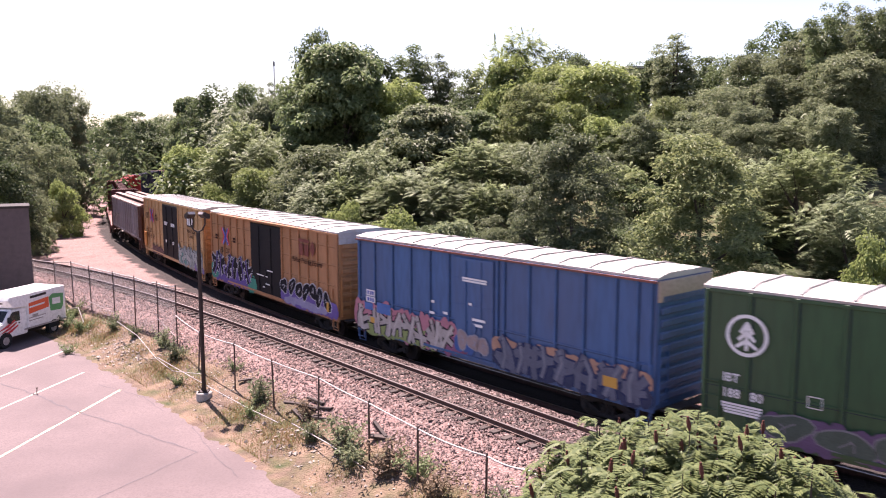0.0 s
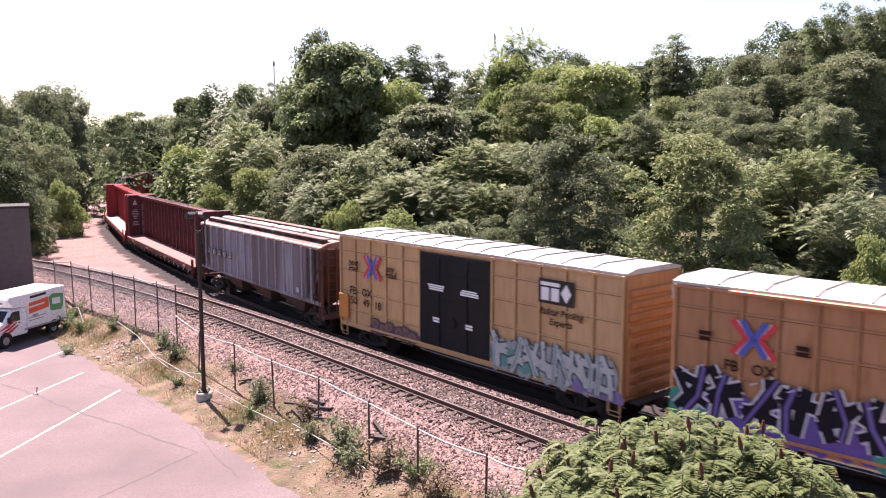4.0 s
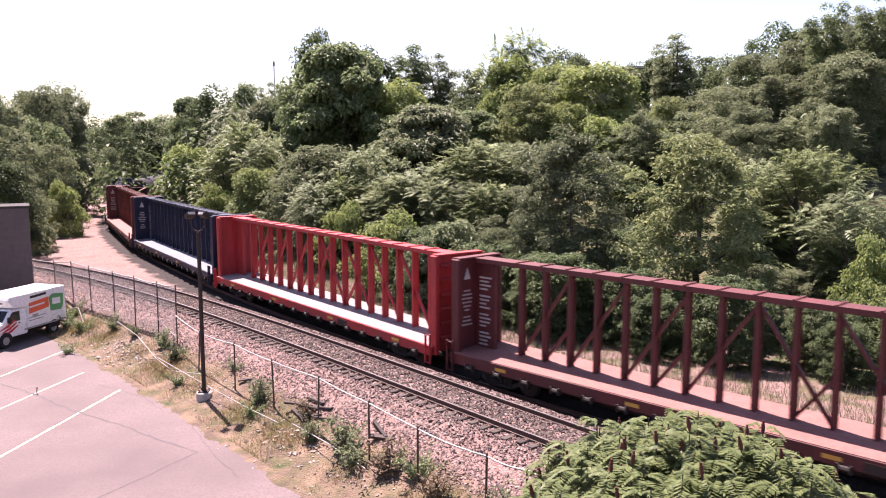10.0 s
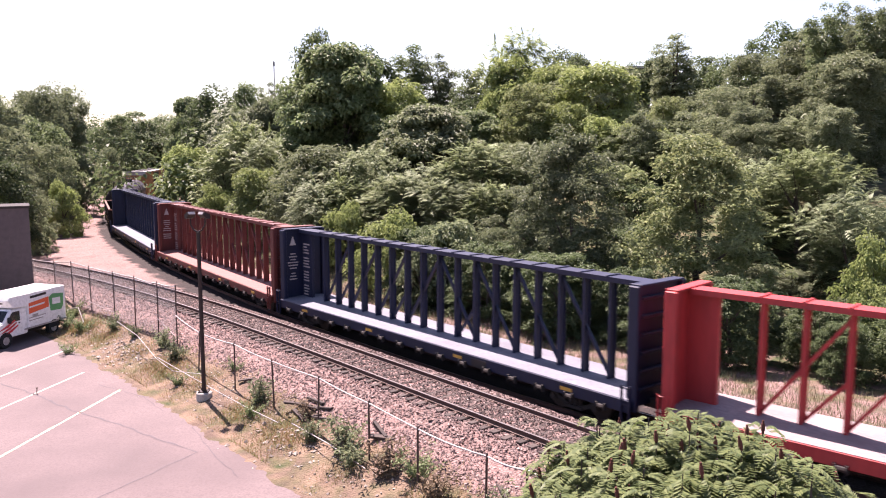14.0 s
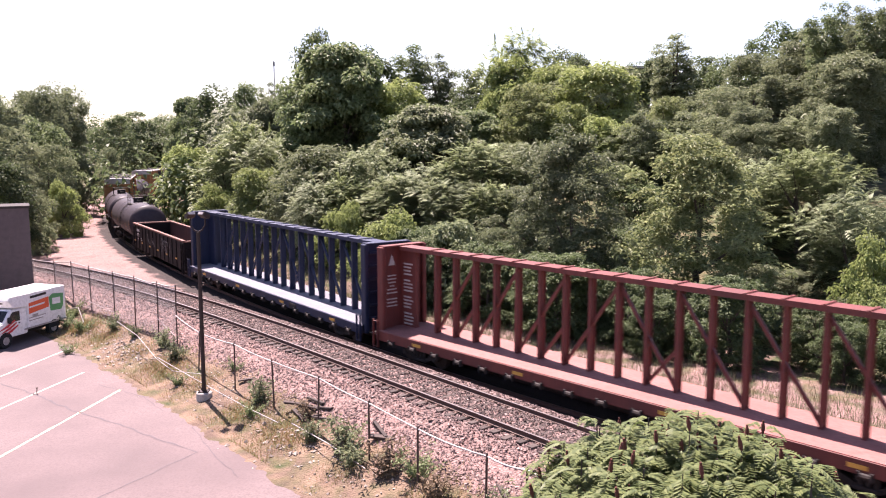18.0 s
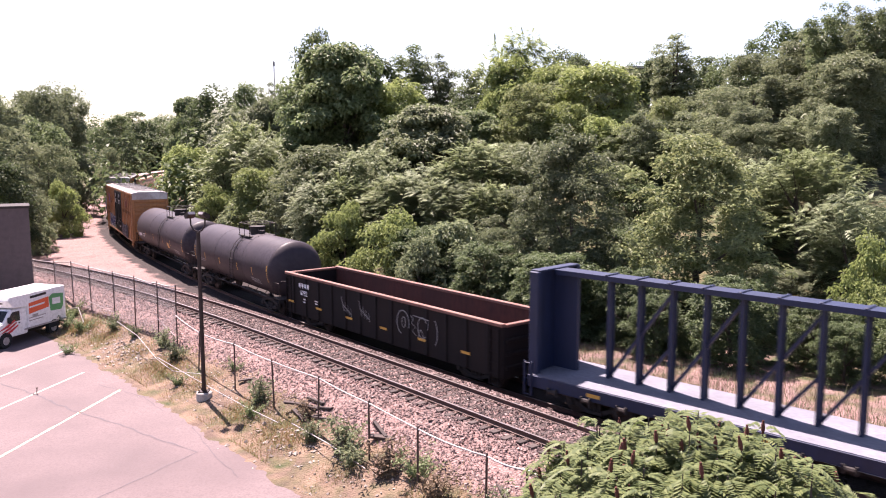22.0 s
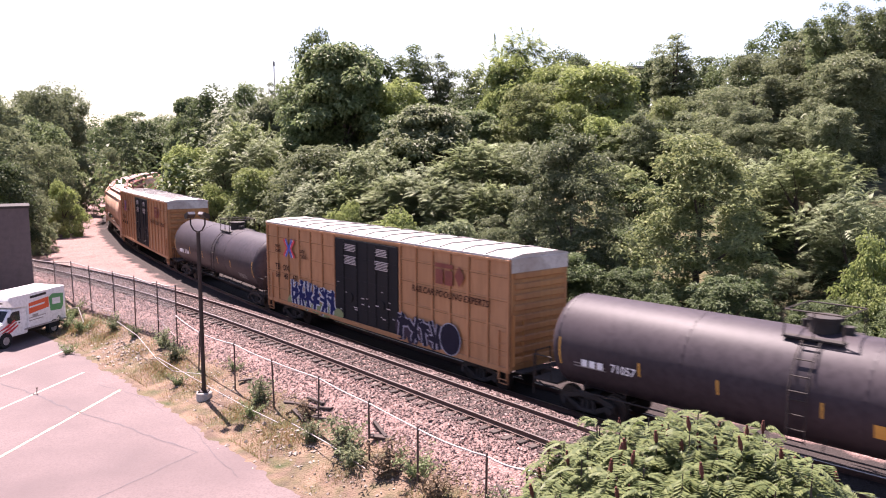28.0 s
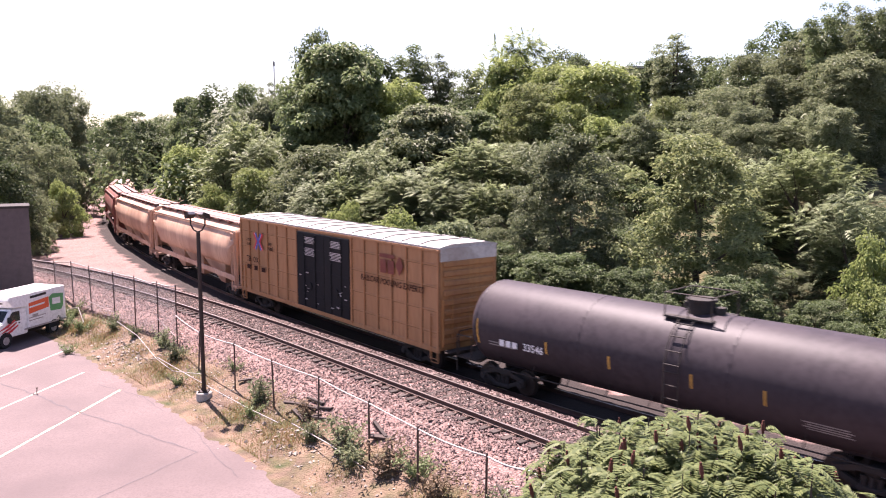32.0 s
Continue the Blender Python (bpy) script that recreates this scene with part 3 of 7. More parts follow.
        vs.append(bm.verts.new((cx + rx * k * math.cos(a), y, cz + rz * k * math.sin(a))))
    f = bm.faces.new(vs)
    f.normal_update()
    if f.normal.y > 0:
        f.normal_flip()


def stroke(bm, pts, w, y):
    """A flat painted line through points (x, z)."""
    prev = None
    for i, (x, z) in enumerate(pts):
        a, b = pts[max(i - 1, 0)], pts[min(i + 1, len(pts) - 1)]
        dx, dz = b[0] - a[0], b[1] - a[1]
        l = math.hypot(dx, dz) or 1
        nx, nz = -dz / l * w / 2, dx / l * w / 2
        cur = (bm.verts.new((x + nx, y, z + nz)), bm.verts.new((x - nx, y, z - nz)))
        if prev:
            f = bm.faces.new((prev[0], prev[1], cur[1], cur[0]))
            f.normal_update()
            if f.normal.y > 0:
                f.normal_flip()
        prev = cur


PAINTS = {}


def spray(col):
    key = "spray_%02d_%02d_%02d" % tuple(int(c * 99) for c in col)
    if key not in PAINTS:
        PAINTS[key] = surface("spray_paint_" + str(len(PAINTS)), col, tuple(c * 0.8 for c in col), 2.5, 0.7, bump=0, spec=0.1)
    return PAINTS[key]


def graffiti(car, y, x0, x1, z0, z1, seed, clouds, fill, line, letters=6, style="block", low=0.12, high=0.95, second=None):
    """Sprayed colour: soft clouds, heavy outlined shapes that spell nothing, and drips.
    clouds: rows of (colour, foot, top, start, end), as shares of the patch."""
    rnd = random.Random(seed)
    w, h = (x1 - x0) / letters, z1 - z0
    root = None

    def add(name, bm, col):
        nonlocal root
        ob = tagged(part(name, bm, spray(col), root or car, "" if root else "sprayed graffiti in heavy outlined shapes"), kind="stuff")
        root = root or ob
    for j, (col, fa, fb, xa, xb) in enumerate(clouds):
        bm = bmesh.new()
        a, b = x0 + xa * (x1 - x0), x0 + xb * (x1 - x0)
        n = max(3, int((b - a) / 0.32))
        for k in range(n):
            zm = z0 + h * ((fa + fb) / 2 + rnd.uniform(-0.05, 0.05))
            blob(bm, a + (k + 0.5) * (b - a) / n, zm, 0.34 * rnd.uniform(0.8, 1.2), h * (fb - fa) / 2 * rnd.uniform(0.85, 1.12), y - 0.0012 * j - 0.0002 * (k % 3), rnd, wob=0.09)
        add("graffiti" if j == 0 else "paint_cloud", bm, col)
    out, inn, sec, hi = bmesh.new(), bmesh.new(), bmesh.new(), bmesh.new()
    yo = y - 0.0012 * len(clouds)
    za, zb = z0 + low * h, z0 + high * h
    for k in range(letters if style == "block" else 0):
        # tangled heavy strokes with a rim, a different tangle each time
        cx, hh = x0 + (k + 0.5) * w, zb - za
        for j in range(4):
            xa, xb = cx + rnd.uniform(-0.5, 0.5) * w, cx + rnd.uniform(-0.5, 0.5) * w
            ta, tb = (zb + rnd.uniform(-0.1, 0.05) * hh, za + rnd.uniform(-0.05, 0.1) * hh) if j < 2 else (za + rnd.uniform(0.2, 0.9) * hh, za + rnd.uniform(0.1, 0.8) * hh)
            if j >= 2:
                xa, xb = cx - 0.48 * w, cx + 0.48 * w
            xm, zm = (xa + xb) / 2 + rnd.uniform(-0.22, 0.22) * w, (ta + tb) / 2 + rnd.uniform(-0.12, 0.12) * hh
            path, wide = [(xa, ta), (xm, zm), (xb, tb)], w * rnd.uniform(0.22, 0.32)
            stroke(out, path, wide + 0.13, yo - 0.001 - 0.0004 * j)
            stroke(inn, path, wide, yo - 0.004 - 0.0004 * j)
            if second and j == 0:
                stroke(sec, path, wide * 0.4, yo - 0.0075)
        stroke(hi, [(cx - 0.3 * w, zb - 0.2 * hh), (cx - 0.1 * w, zb - 0.12 * hh)], 0.035, yo - 0.0085)
    for k in range(letters if style != "block" else 0):
        cx = x0 + (k + 0.5) * w
        tilt = rnd.uniform(-0.1, 0.1)
        n = 8 if style == "block" else 16
        for piece in range(2 if style == "block" else 1):
            ph, k1, k2 = rnd.uniform(0, 6.28), rnd.uniform(0.1, 0.22), rnd.uniform(0.05, 0.15)
            ox, oz = rnd.uniform(-0.16, 0.16) * w, rnd.uniform(-0.18, 0.18) * (zb - za)
            ring = []
            for i in range(n):
                a = i * 2 * math.pi / n + (rnd.uniform(-0.2, 0.2) if style == "block" else 0)
                f = 1 + k1 * math.sin(2 * a + ph) + k2 * math.sin(3 * a - ph) + (rnd.uniform(-0.28, 0.28) if style == "block" else 0)
                ring.append((cx + ox + tilt * math.sin(a) + 0.46 * w * f * math.cos(a), (za + zb) / 2 + oz + 0.42 * (zb - za) * f * math.sin(a)))

            def patch(bm, grow, yy):
                mx, mz = cx + ox, (za + zb) / 2 + oz
                vs = []
                for px, pz in ring:
                    d = math.hypot(px - mx, pz - mz) or 1
                    vs.append(bm.verts.new((px + (px - mx) / d * grow, yy, pz + (pz - mz) / d * grow)))
                mid = bm.verts.new((mx, yy, mz))
                for i in range(n):
                    bm.faces.new((vs[i], vs[(i + 1) % n], mid))
            patch(out, 0.055, yo - 0.001 - 0.004 * piece)
            patch(inn, 0.0, yo - 0.003 - 0.004 * piece)
            if second and piece == 0:
                patch(sec, -0.14 * w, yo - 0.0085)
            for q in range(2):
                i = rnd.randrange(n)
                (ax, az), (bx, bz) = ring[i], ring[(i + n // 2 - q) % n]
                stroke(hi, [(ax * 0.75 + bx * 0.25, az * 0.75 + bz * 0.25), ((ax + bx) / 2 + 0.06, (az + bz) / 2 + 0.05), (ax * 0.3 + bx * 0.7, az * 0.3 + bz * 0.7)], 0.035, yo - 0.0095)
    for bm in (out, inn, sec):
        bmesh.ops.recalc_face_normals(bm, faces=bm.faces[:])
        for f in bm.faces:
            f.normal_update()
            if f.normal.y > 0:
                f.normal_flip()
    add("outline", out, line)
    add("fill", inn, fill)
    if second:
        add("lower_fill", sec, second)
    else:
        sec.free()
    add("inner_line", hi, line)


def car_base(name, label, category, index):
    c = thing(name, label, category, group="train")
    CARS.append((c, index))
    return c


CARS = []
# front and rear of each body, metres to the rear of the origin at the start
SPANS = [(-31.9, -16.3), (-14.9, 0.45), (1.95, 17.8), (19.3, 35.0), (36.4, 53.07), (54.5, 76.87), (77.65, 99.9), (100.6, 123.0),
         (123.7, 146.2), (147.0, 169.6), (170.56, 186.4), (187.7, 201.2), (202.3, 218.0), (219.2, 237.65), (238.6, 254.75),
         (255.85, 274.1), (274.95, 293.2), (294.2, 311.6), (312.6, 330.1), (331.2, 348.6)]
LEN = [b - a for a, b in SPANS]


def boxcar(index, label, side, end, door_mat, doors, ribs, eave=5.05, W=2.86, sill=0.95, roof_mat=None, inset=2.0, cap=True, hrail=None):
    """doors: (x0, x1) of each plug door. ribs: places of the side posts."""
    L = LEN[index]
    c = car_base("boxcar", label, "boxcar", index)
    roof_mat = roof_mat or M_roof
    y = W / 2
    bm = bmesh.new()
    box(bm, -L / 2, L / 2, -y, y, sill + 0.12, eave - 0.02, bevel=0.02)
    part("body", bm, side, c)
    # roof: shallow ridge, seams across it
    bm = bmesh.new()
    prism(bm, [(-y - 0.05, eave - 0.02), (-y - 0.05, eave + 0.05), (-0.9, eave + 0.16), (0.9, eave + 0.16), (y + 0.05, eave + 0.05), (y + 0.05, eave - 0.02)], -L / 2 - 0.03, L / 2 + 0.03)
    roof = part("roof", bm, roof_mat, c, "sun-bleached galvanised roof")
    seam = shared("roof_seam/%s" % roof_mat.name, M_roof_seam, lambda bm: (beam(bm, (0, -y, 0.055), (0, -0.9, 0.165), 0.07, 0.05),
                  beam(bm, (0, -0.9, 0.165), (0, 0.9, 0.165), 0.07, 0.05), beam(bm, (0, 0.9, 0.165), (0, y, 0.055), 0.07, 0.05)))
    n = int(L / 1.25)
    for k in range(1, n):
        part("roof_seam", seam, None, roof, m=pose(-L / 2 + k * L / n, 0, eave + 0.02))
    rib = shared("side_post/%s/%.2f" % (side.name, eave), side, lambda bm: box(bm, -0.05, 0.05, -0.075, 0.03, sill + 0.1, eave - 0.03, bevel=0.02))
    # a dark strip beside each post paints its shading, with a little dirt
    grime_shade = M_grime_shade if side in (M_tan, M_yellow) else M_grime_shade_dark
    shade_line = shared("post_seam/%s/%.2f" % (grime_shade.name, eave), grime_shade, lambda bm: box(bm, 0.05, 0.082, -0.006, 0.01, sill + 0.2, eave - 0.14))
    for x in ribs:
        post = part("side_post", rib, None, c, m=pose(x, -y, 0))
        part("post_seam", shade_line, None, post)
        part("side_post", rib, None, c, m=pose(-x, y, 0, 0, 0, 180))
    for yy in (-1, 1):
        bm = bmesh.new()
        box(bm, -L / 2, L / 2, yy * y - 0.04, yy * y + 0.04, sill, sill + 0.2, bevel=0.01)
        part("side_sill", bm, side, c)
        bm = bmesh.new()
        box(bm, -L / 2, L / 2, yy * (y + 0.03) - 0.03, yy * (y + 0.03) + 0.03, eave - 0.13, eave - 0.03, bevel=0.01)
        part("top_rail", bm, side, c)
    for zz in hrail or ():
        bm = bmesh.new()
        box(bm, -L / 2 + 0.1, L / 2 - 0.1, -y - 0.03, -y + 0.02, zz - 0.025, zz + 0.025)
        rail = part("side_rail", bm, side, c)
        # dark line painted below the rail, for its shade and some dirt
        bm = bmesh.new()
        box(bm, -L / 2 + 0.1, L / 2 - 0.1, -y - 0.008, -y + 0.01, zz - 0.05, zz - 0.026)
        part("rail_seam", bm, grime_shade, rail)
    # doors with locking rods and tracks
    for (a, b) in doors:
        for yy in (-1, 1):
            bm = bmesh.new()
            box(bm, a + 0.01, b - 0.01, -y - 0.078, -y + 0.01, sill + 0.22, eave - 0.2, bevel=0.02)
            d = part("door", bm, door_mat, c, m=pose(0, 0, 0) if yy < 0 else pose(0, 0, 0, 0, 0, 180))
            if yy > 0:
                continue
            w = b - a
            for fx in (0.3, 0.7):
                bm = bmesh.new()
                rod(bm, (a + fx * w, -y - 0.1, sill + 0.3), (a + fx * w, -y - 0.1, eave - 0.3), 0.025, 6)
                for zz in (sill + 0.6, sill + 1.5, sill + 2.6, eave - 0.6):
                    box(bm, a + fx * w - 0.06, a + fx * w + 0.06, -y - 0.12, -y - 0.06, zz - 0.04, zz + 0.04)
                part("locking_rod", bm, door_mat, d)
            for zz in (sill + 0.85, sill + 2.1, eave - 1.0):
                bm = bmesh.new()
                box(bm, a + 0.05, b - 0.05, -y - 0.095, -y - 0.06, zz - 0.03, zz + 0.03)
                part("door_batten", bm, door_mat, d)
            bm = bmesh.new()
            rod(bm, (a + w * 0.5, -y - 0.13, sill + 1.3), (a + w * 0.5, -y - 0.08, sill + 1.3), 0.2, 12)
            part("door_wheel", bm, door_mat, d)
    if doors:
        a, b = min(d[0] for d in doors), max(d[1] for d in doors)
        bm = bmesh.new()
        box(bm, a - 0.9 * (b - a), b + 0.2, -y - 0.1, -y + 0.02, sill + 0.13, sill + 0.22)
        part("door_track", bm, side, c)
    # ends: pressed horizontal ribs, pale cap, ladders
    er = shared("end_rib/%s" % end.name, end, lambda bm: (box(bm, -0.01, 0.07, -y + 0.14, y - 0.14, -0.13, 0.13, bevel=0.05)))
    sheet = shared("end_sheet/%s/%.1f" % (end.name, eave), end, lambda bm: box(bm, 0, 0.025, -y + 0.02, y - 0.02, sill + 0.1, eave - 0.04, bevel=0.008))
    for s in (1, -1):
        e = part("end_wall", sheet, None, c, m=pose(s * L / 2, 0, 0, 0, 0, 0 if s > 0 else 180))
        for k in range(9):
            part("end_rib", er, None, e, m=pose(0.02, 0, sill + 0.45 + k * 0.38))
        if cap:
            part("end_cap", shared("end_cap", M_roof, lambda bm: box(bm, 0.02, 0.06, -y, y, -0.5, 0.02, bevel=0.01)), None, c, m=pose(s * L / 2, 0, eave, 0, 0, 0 if s > 0 else 180))
        ladder(c, s * (L / 2 + 0.03), -s * (y - 0.35), sill + 0.3, 3.0, end, "front" if s > 0 else "rear")
        ladder(c, s * (L / 2 - 0.32), -y, sill - 0.25, 2.4, side, "side")
        bm = bmesh.new()
        tube(bm, [(s * (L / 2 - 0.55), -y, sill), (s * (L / 2 - 0.55), -y, sill - 0.42), (s * (L / 2 - 0.1), -y, sill - 0.42), (s * (L / 2 - 0.1), -y, sill)], 0.02, 5)
        part("step", bm, side, c)
        bm = bmesh.new()
        box(bm, s * (L / 2 + 0.05), s * (L / 2 + 0.45), -y + 0.2, y - 0.2, sill + 0.05, sill + 0.1)
        part("end_platform", bm, M_under, c)
    running_gear(c, L, index, inset)
    return c


def posts_between(L, lo, hi, n_left, n_right):
    """Even side posts left and right of a door."""
    a = [-L / 2 + 0.08 + k * (lo + L / 2 - 0.14) / n_left for k in range(n_left + 1)]
    b = [hi + 0.06 + k * (L / 2 - hi - 0.14) / n_right for k in range(n_right + 1)]
    return a + b


def emblem_cross(car, x, y, z, size):
    """Red chevrons back to back with blue ones between them, as on pooled cars."""
    for name, mat, far, near, w, k in (("red_band", M_redmark, 0.52, 0.17, 0.17, 0), ("pale_band", M_white, 0.4, 0.1, 0.03, 1), ("blue_band", M_bluemark, 0.3, 0.03, 0.15, 2)):
        bm = bmesh.new()
        for s in (-1, 1):
            stroke(bm, [(x + s * far * size, z + 0.42 * size), (x + s * near * size, z + 0.02 * size), (x + s * near * size, z - 0.02 * size), (x + s * far * size, z - 0.42 * size)], w * size, y - 0.001 - 0.002 * k)
        part(name, bm, mat, car)


def pool_mark(car, x, y, z, s, mat, plate=None):
    """The owner's mark as plain heavy shapes: a bar over two blocks and a lozenge."""
    if plate:
        bm = bmesh.new()
        box(bm, x - 1.5 * s, x + 1.5 * s, y - 0.003, y, z - 0.8 * s, z + 0.8 * s)
        part("mark_plate", bm, plate, car)
        y -= 0.004
    bm = bmesh.new()
    box(bm, x - 1.3 * s, x + 0.3 * s, y - 0.004, y, z + 0.36 * s, z + 0.6 * s)
    for xx in (-0.92, -0.08):
        box(bm, x + (xx - 0.33) * s, x + (xx + 0.33) * s, y - 0.004, y, z - 0.6 * s, z + 0.24 * s)
    f = bm.faces.new([bm.verts.new((x + (0.85 + dx) * s, y - 0.004, z + dz * s)) for dx, dz in ((-0.42, 0), (0, -0.6), (0.42, 0), (0, 0.6))])
    part("painted_mark", bm, mat, car)


def make_green():
    L = LEN[0]
    c = boxcar(0, "dark green steel boxcar with a white tree emblem", M_green, M_green, M_green, [(-1.5, 1.5)], posts_between(L, -1.5, 1.5, 5, 5), cap=False, hrail=(2.3,))
    y, x, z = -1.43 - 0.08, -6.54, 3.83
    bm = bmesh.new()
    stroke(bm, [(x + 0.54 * math.cos(i * 0.2244), z + 0.54 * math.sin(i * 0.2244)) for i in range(29)], 0.1, y)
    part("emblem_ring", bm, M_white, c)
    bm = bmesh.new()
    box(bm, x - 0.045, x + 0.045, y - 0.003, y, z - 0.42, z + 0.38)
    part("emblem_trunk", bm, M_white, c)
    bm = bmesh.new()
    for k in range(3):
        for s in (-1, 1):
            stroke(bm, [(x, z + 0.34 - k * 0.24), (x + s * (0.17 + 0.06 * k), z + 0.06 - k * 0.2)], 0.1, y - 0.005)
    tagged(part("emblem_branches", bm, M_white, c), kind="stuff")
    words("reporting_mark", "IBT", 0.34, M_white, c, -6.93, y, 2.58)
    words("car_number", "188", 0.36, M_white, c, -6.92, y, 2.14)
    words("car_number", "80", 0.36, M_white, c, -6.2, y, 2.14)
    bm = bmesh.new()
    bars(bm, -6.6, y, 1.85, 1.2, 0.06, 4)
    tagged(part("small_writing", bm, M_white, c), kind="stuff")
    bm = bmesh.new()
    stroke(bm, [(-4.85, 2.5), (-4.5, 2.5), (-4.5, 2.2), (-4.85, 2.2), (-4.85, 2.5)], 0.03, y - 0.002)
    part("data_square", bm, M_white, c)
    graffiti(c, y, -5.9, L / 2 - 2.5, 0.98, 2.0, 3, [((0.13, 0.09, 0.16), 0.0, 0.9, 0, 0.5), ((0.12, 0.15, 0.12), 0.0, 0.7, 0.3, 1)], (0.08, 0.11, 0.09), (0.2, 0.2, 0.22), 8, "bubble")


def make_blue():
    L = LEN[1]
    c = boxcar(1, "blue boxcar with plug door and graffiti along its lower side", M_blue, M_blue, M_blue, [(-1.2, 0.85)],
               [-7.5, -6.4, -5.15, -3.95, -2.75, -1.62, 1.02, 1.35, 2.55, 3.75, 4.95, 6.2, 7.0, 7.5], cap=False, hrail=(2.42,))
    bm = bmesh.new()
    box(bm, L / 2 + 0.02, L / 2 + 0.09, -1.45, 1.45, 4.35, 5.0, bevel=0.02)
    part("end_cap", bm, surface("pale_cap_paint", (0.42, 0.33, 0.26), (0.34, 0.27, 0.21), 1, 0.6), c, "pale tan upper end panel")
    y = -1.43 - 0.08
    bm = bmesh.new()
    box(bm, -L / 2 - 0.02, L / 2 + 0.02, y - 0.02, y + 0.03, 4.93, 5.0)
    part("eave_strip", bm, M_hopper_red, c, "rusty brown strip under the roof edge")
    bm = bmesh.new()
    bars(bm, -0.1, y - 0.04, 4.1, 1.5, 0.07, 2)
    for xx, zz, ww in ((-2.45, 2.95, 0.16), (-0.3, 3.15, 0.18), (0.15, 2.6, 0.7), (-1.7, 2.6, 0.25), (-2.5, 2.5, 0.3), (0.1, 2.4, 0.5)):
        box(bm, xx - ww / 2, xx + ww / 2, y - 0.046, y - 0.042, zz - 0.05, zz + 0.05)
    tagged(part("small_writing", bm, M_white, c), kind="stuff")
    for xx, zz, ww, hh, mm in ((-6.62, 2.72, 0.6, 0.26, M_white), (-6.62, 2.43, 0.65, 0.24, M_white), (-5.7, 2.15, 0.95, 0.45, M_bluepanel), (-6.75, 2.12, 0.6, 0.3, M_bluepanel), (-6.5, 1.55, 0.3, 0.24, M_yelmark), (6.1, 1.6, 0.55, 0.34, M_yelmark)):
        bm = bmesh.new()
        box(bm, xx - ww / 2, xx + ww / 2, y - 0.013, y, zz - hh / 2, zz + hh / 2)
        part("mark_panel", bm, mm, c)
    bm = bmesh.new()
    for xx in (-6.78, -6.6, -6.44):
        for zz in (2.72, 2.43):
            box(bm, xx - 0.06, xx + 0.06, y - 0.018, y - 0.014, zz - 0.08, zz + 0.08)
    tagged(part("number_stencil", bm, M_bluemark, c), kind="stuff")
    graffiti(c, y, -7.55, -1.3, 1.0, 2.55, 11, [((0.46, 0.2, 0.25), 0.05, 0.86, -0.02, 1.0), ((0.27, 0.33, 0.13), -0.04, 0.42, 0.12, 0.84), ((0.28, 0.12, 0.2), 0.0, 0.5, 0.75, 1.1)],
             (0.42, 0.38, 0.36), (0.025, 0.022, 0.03), 8, "block", 0.02, 0.74, (0.5, 0.45, 0.43))
    graffiti(c, y, 1.0, L / 2 - 0.2, 1.0, 2.45, 12, [((0.42, 0.25, 0.18), 0.35, 0.85, 0, 1), ((0.05, 0.06, 0.11), 0.0, 0.55, 0, 1)],
             (0.13, 0.14, 0.19), (0.03, 0.04, 0.1), 7, "block", 0.03, 0.85, (0.2, 0.21, 0.26))
    graffiti(c, y - 0.045, -1.1, 0.7, 1.2, 2.1, 13, [((0.07, 0.13, 0.33), 0.1, 0.8, 0.05, 0.5)], (0.33, 0.26, 0.26), (0.3, 0.3, 0.36), 3, "bubble")


M_bluepanel = surface("light_blue_panel", (0.05, 0.14, 0.4), (0.04, 0.12, 0.34), 2, 0.5, bump=0)


def make_tan_first():
    L = LEN[2]
    c = boxcar(2, "tan boxcar with black door and purple graffiti", M_tan, M_tan_end, M_door_black, [(-1.85, 1.96)], posts_between(L, -1.85, 1.96, 6, 6), hrail=SEAMS)
    y = -1.43 - 0.08
    emblem_cross(c, -5.5, y, 3.75, 1.15)
    pool_mark(c, 4.95, y, 4.1, 0.68, M_markred)
    words("slogan", "Railcar Pooling Experts", 0.34, M_darkmark, c, 4.9, y, 3.42)
    bm = bmesh.new()
    for t, xx in (("FB", -6.1), ("OX", -5.2)):
        words("reporting_mark", t, 0.32, M_darkmark, c, xx, y, 2.9)
    for xx, zz, ww in ((-6.9, 3.72, 0.4), (-4.2, 3.72, 0.4)):
        bars(bm, xx, y, zz, ww, 0.12, 2)
    tagged(part("small_writing", bm, M_darkmark, c), kind="stuff")
    bm = bmesh.new()
    for xx, zz, ww in ((-0.3, 2.1, 1.4), (0.7, 2.45, 0.7), (0.4, 1.7, 0.5), (-0.1, 1.5, 0.25)):
        box(bm, xx - ww / 2, xx + ww / 2, y - 0.046, y - 0.042, zz - 0.03, zz + 0.03)
    tagged(part("door_writing", bm, M_white, c), kind="stuff")
    bm = bmesh.new()
    box(bm, -6.2, 5.2, y - 0.12, y + 0.02, 4.93, 5.04, bevel=0.02)
    part("door_hood", bm, M_tan, c, "door rail under the eave")
    graffiti(c, y, -L / 2 + 0.2, -1.75, 1.0, 2.75, 21, [((0.13, 0.09, 0.3), 0.0, 0.62, 0.1, 0.95), ((0.05, 0.27, 0.2), 0.0, 0.5, 0.0, 0.13), ((0.05, 0.27, 0.2), 0.0, 0.45, 0.93, 1.06)],
             (0.016, 0.014, 0.02), (0.55, 0.55, 0.6), 6, "block", 0.2, 1.0, (0.16, 0.12, 0.33))
    graffiti(c, y, 2.0, L / 2 - 0.6, 1.0, 2.3, 22, [((0.16, 0.11, 0.33), 0.0, 0.6, 0, 1.1), ((0.3, 0.28, 0.42), 0.05, 0.35, 0.1, 0.9)],
             (0.016, 0.014, 0.02), (0.5, 0.5, 0.55), 7, "bubble", 0.3, 1.05)
    bm = bmesh.new()
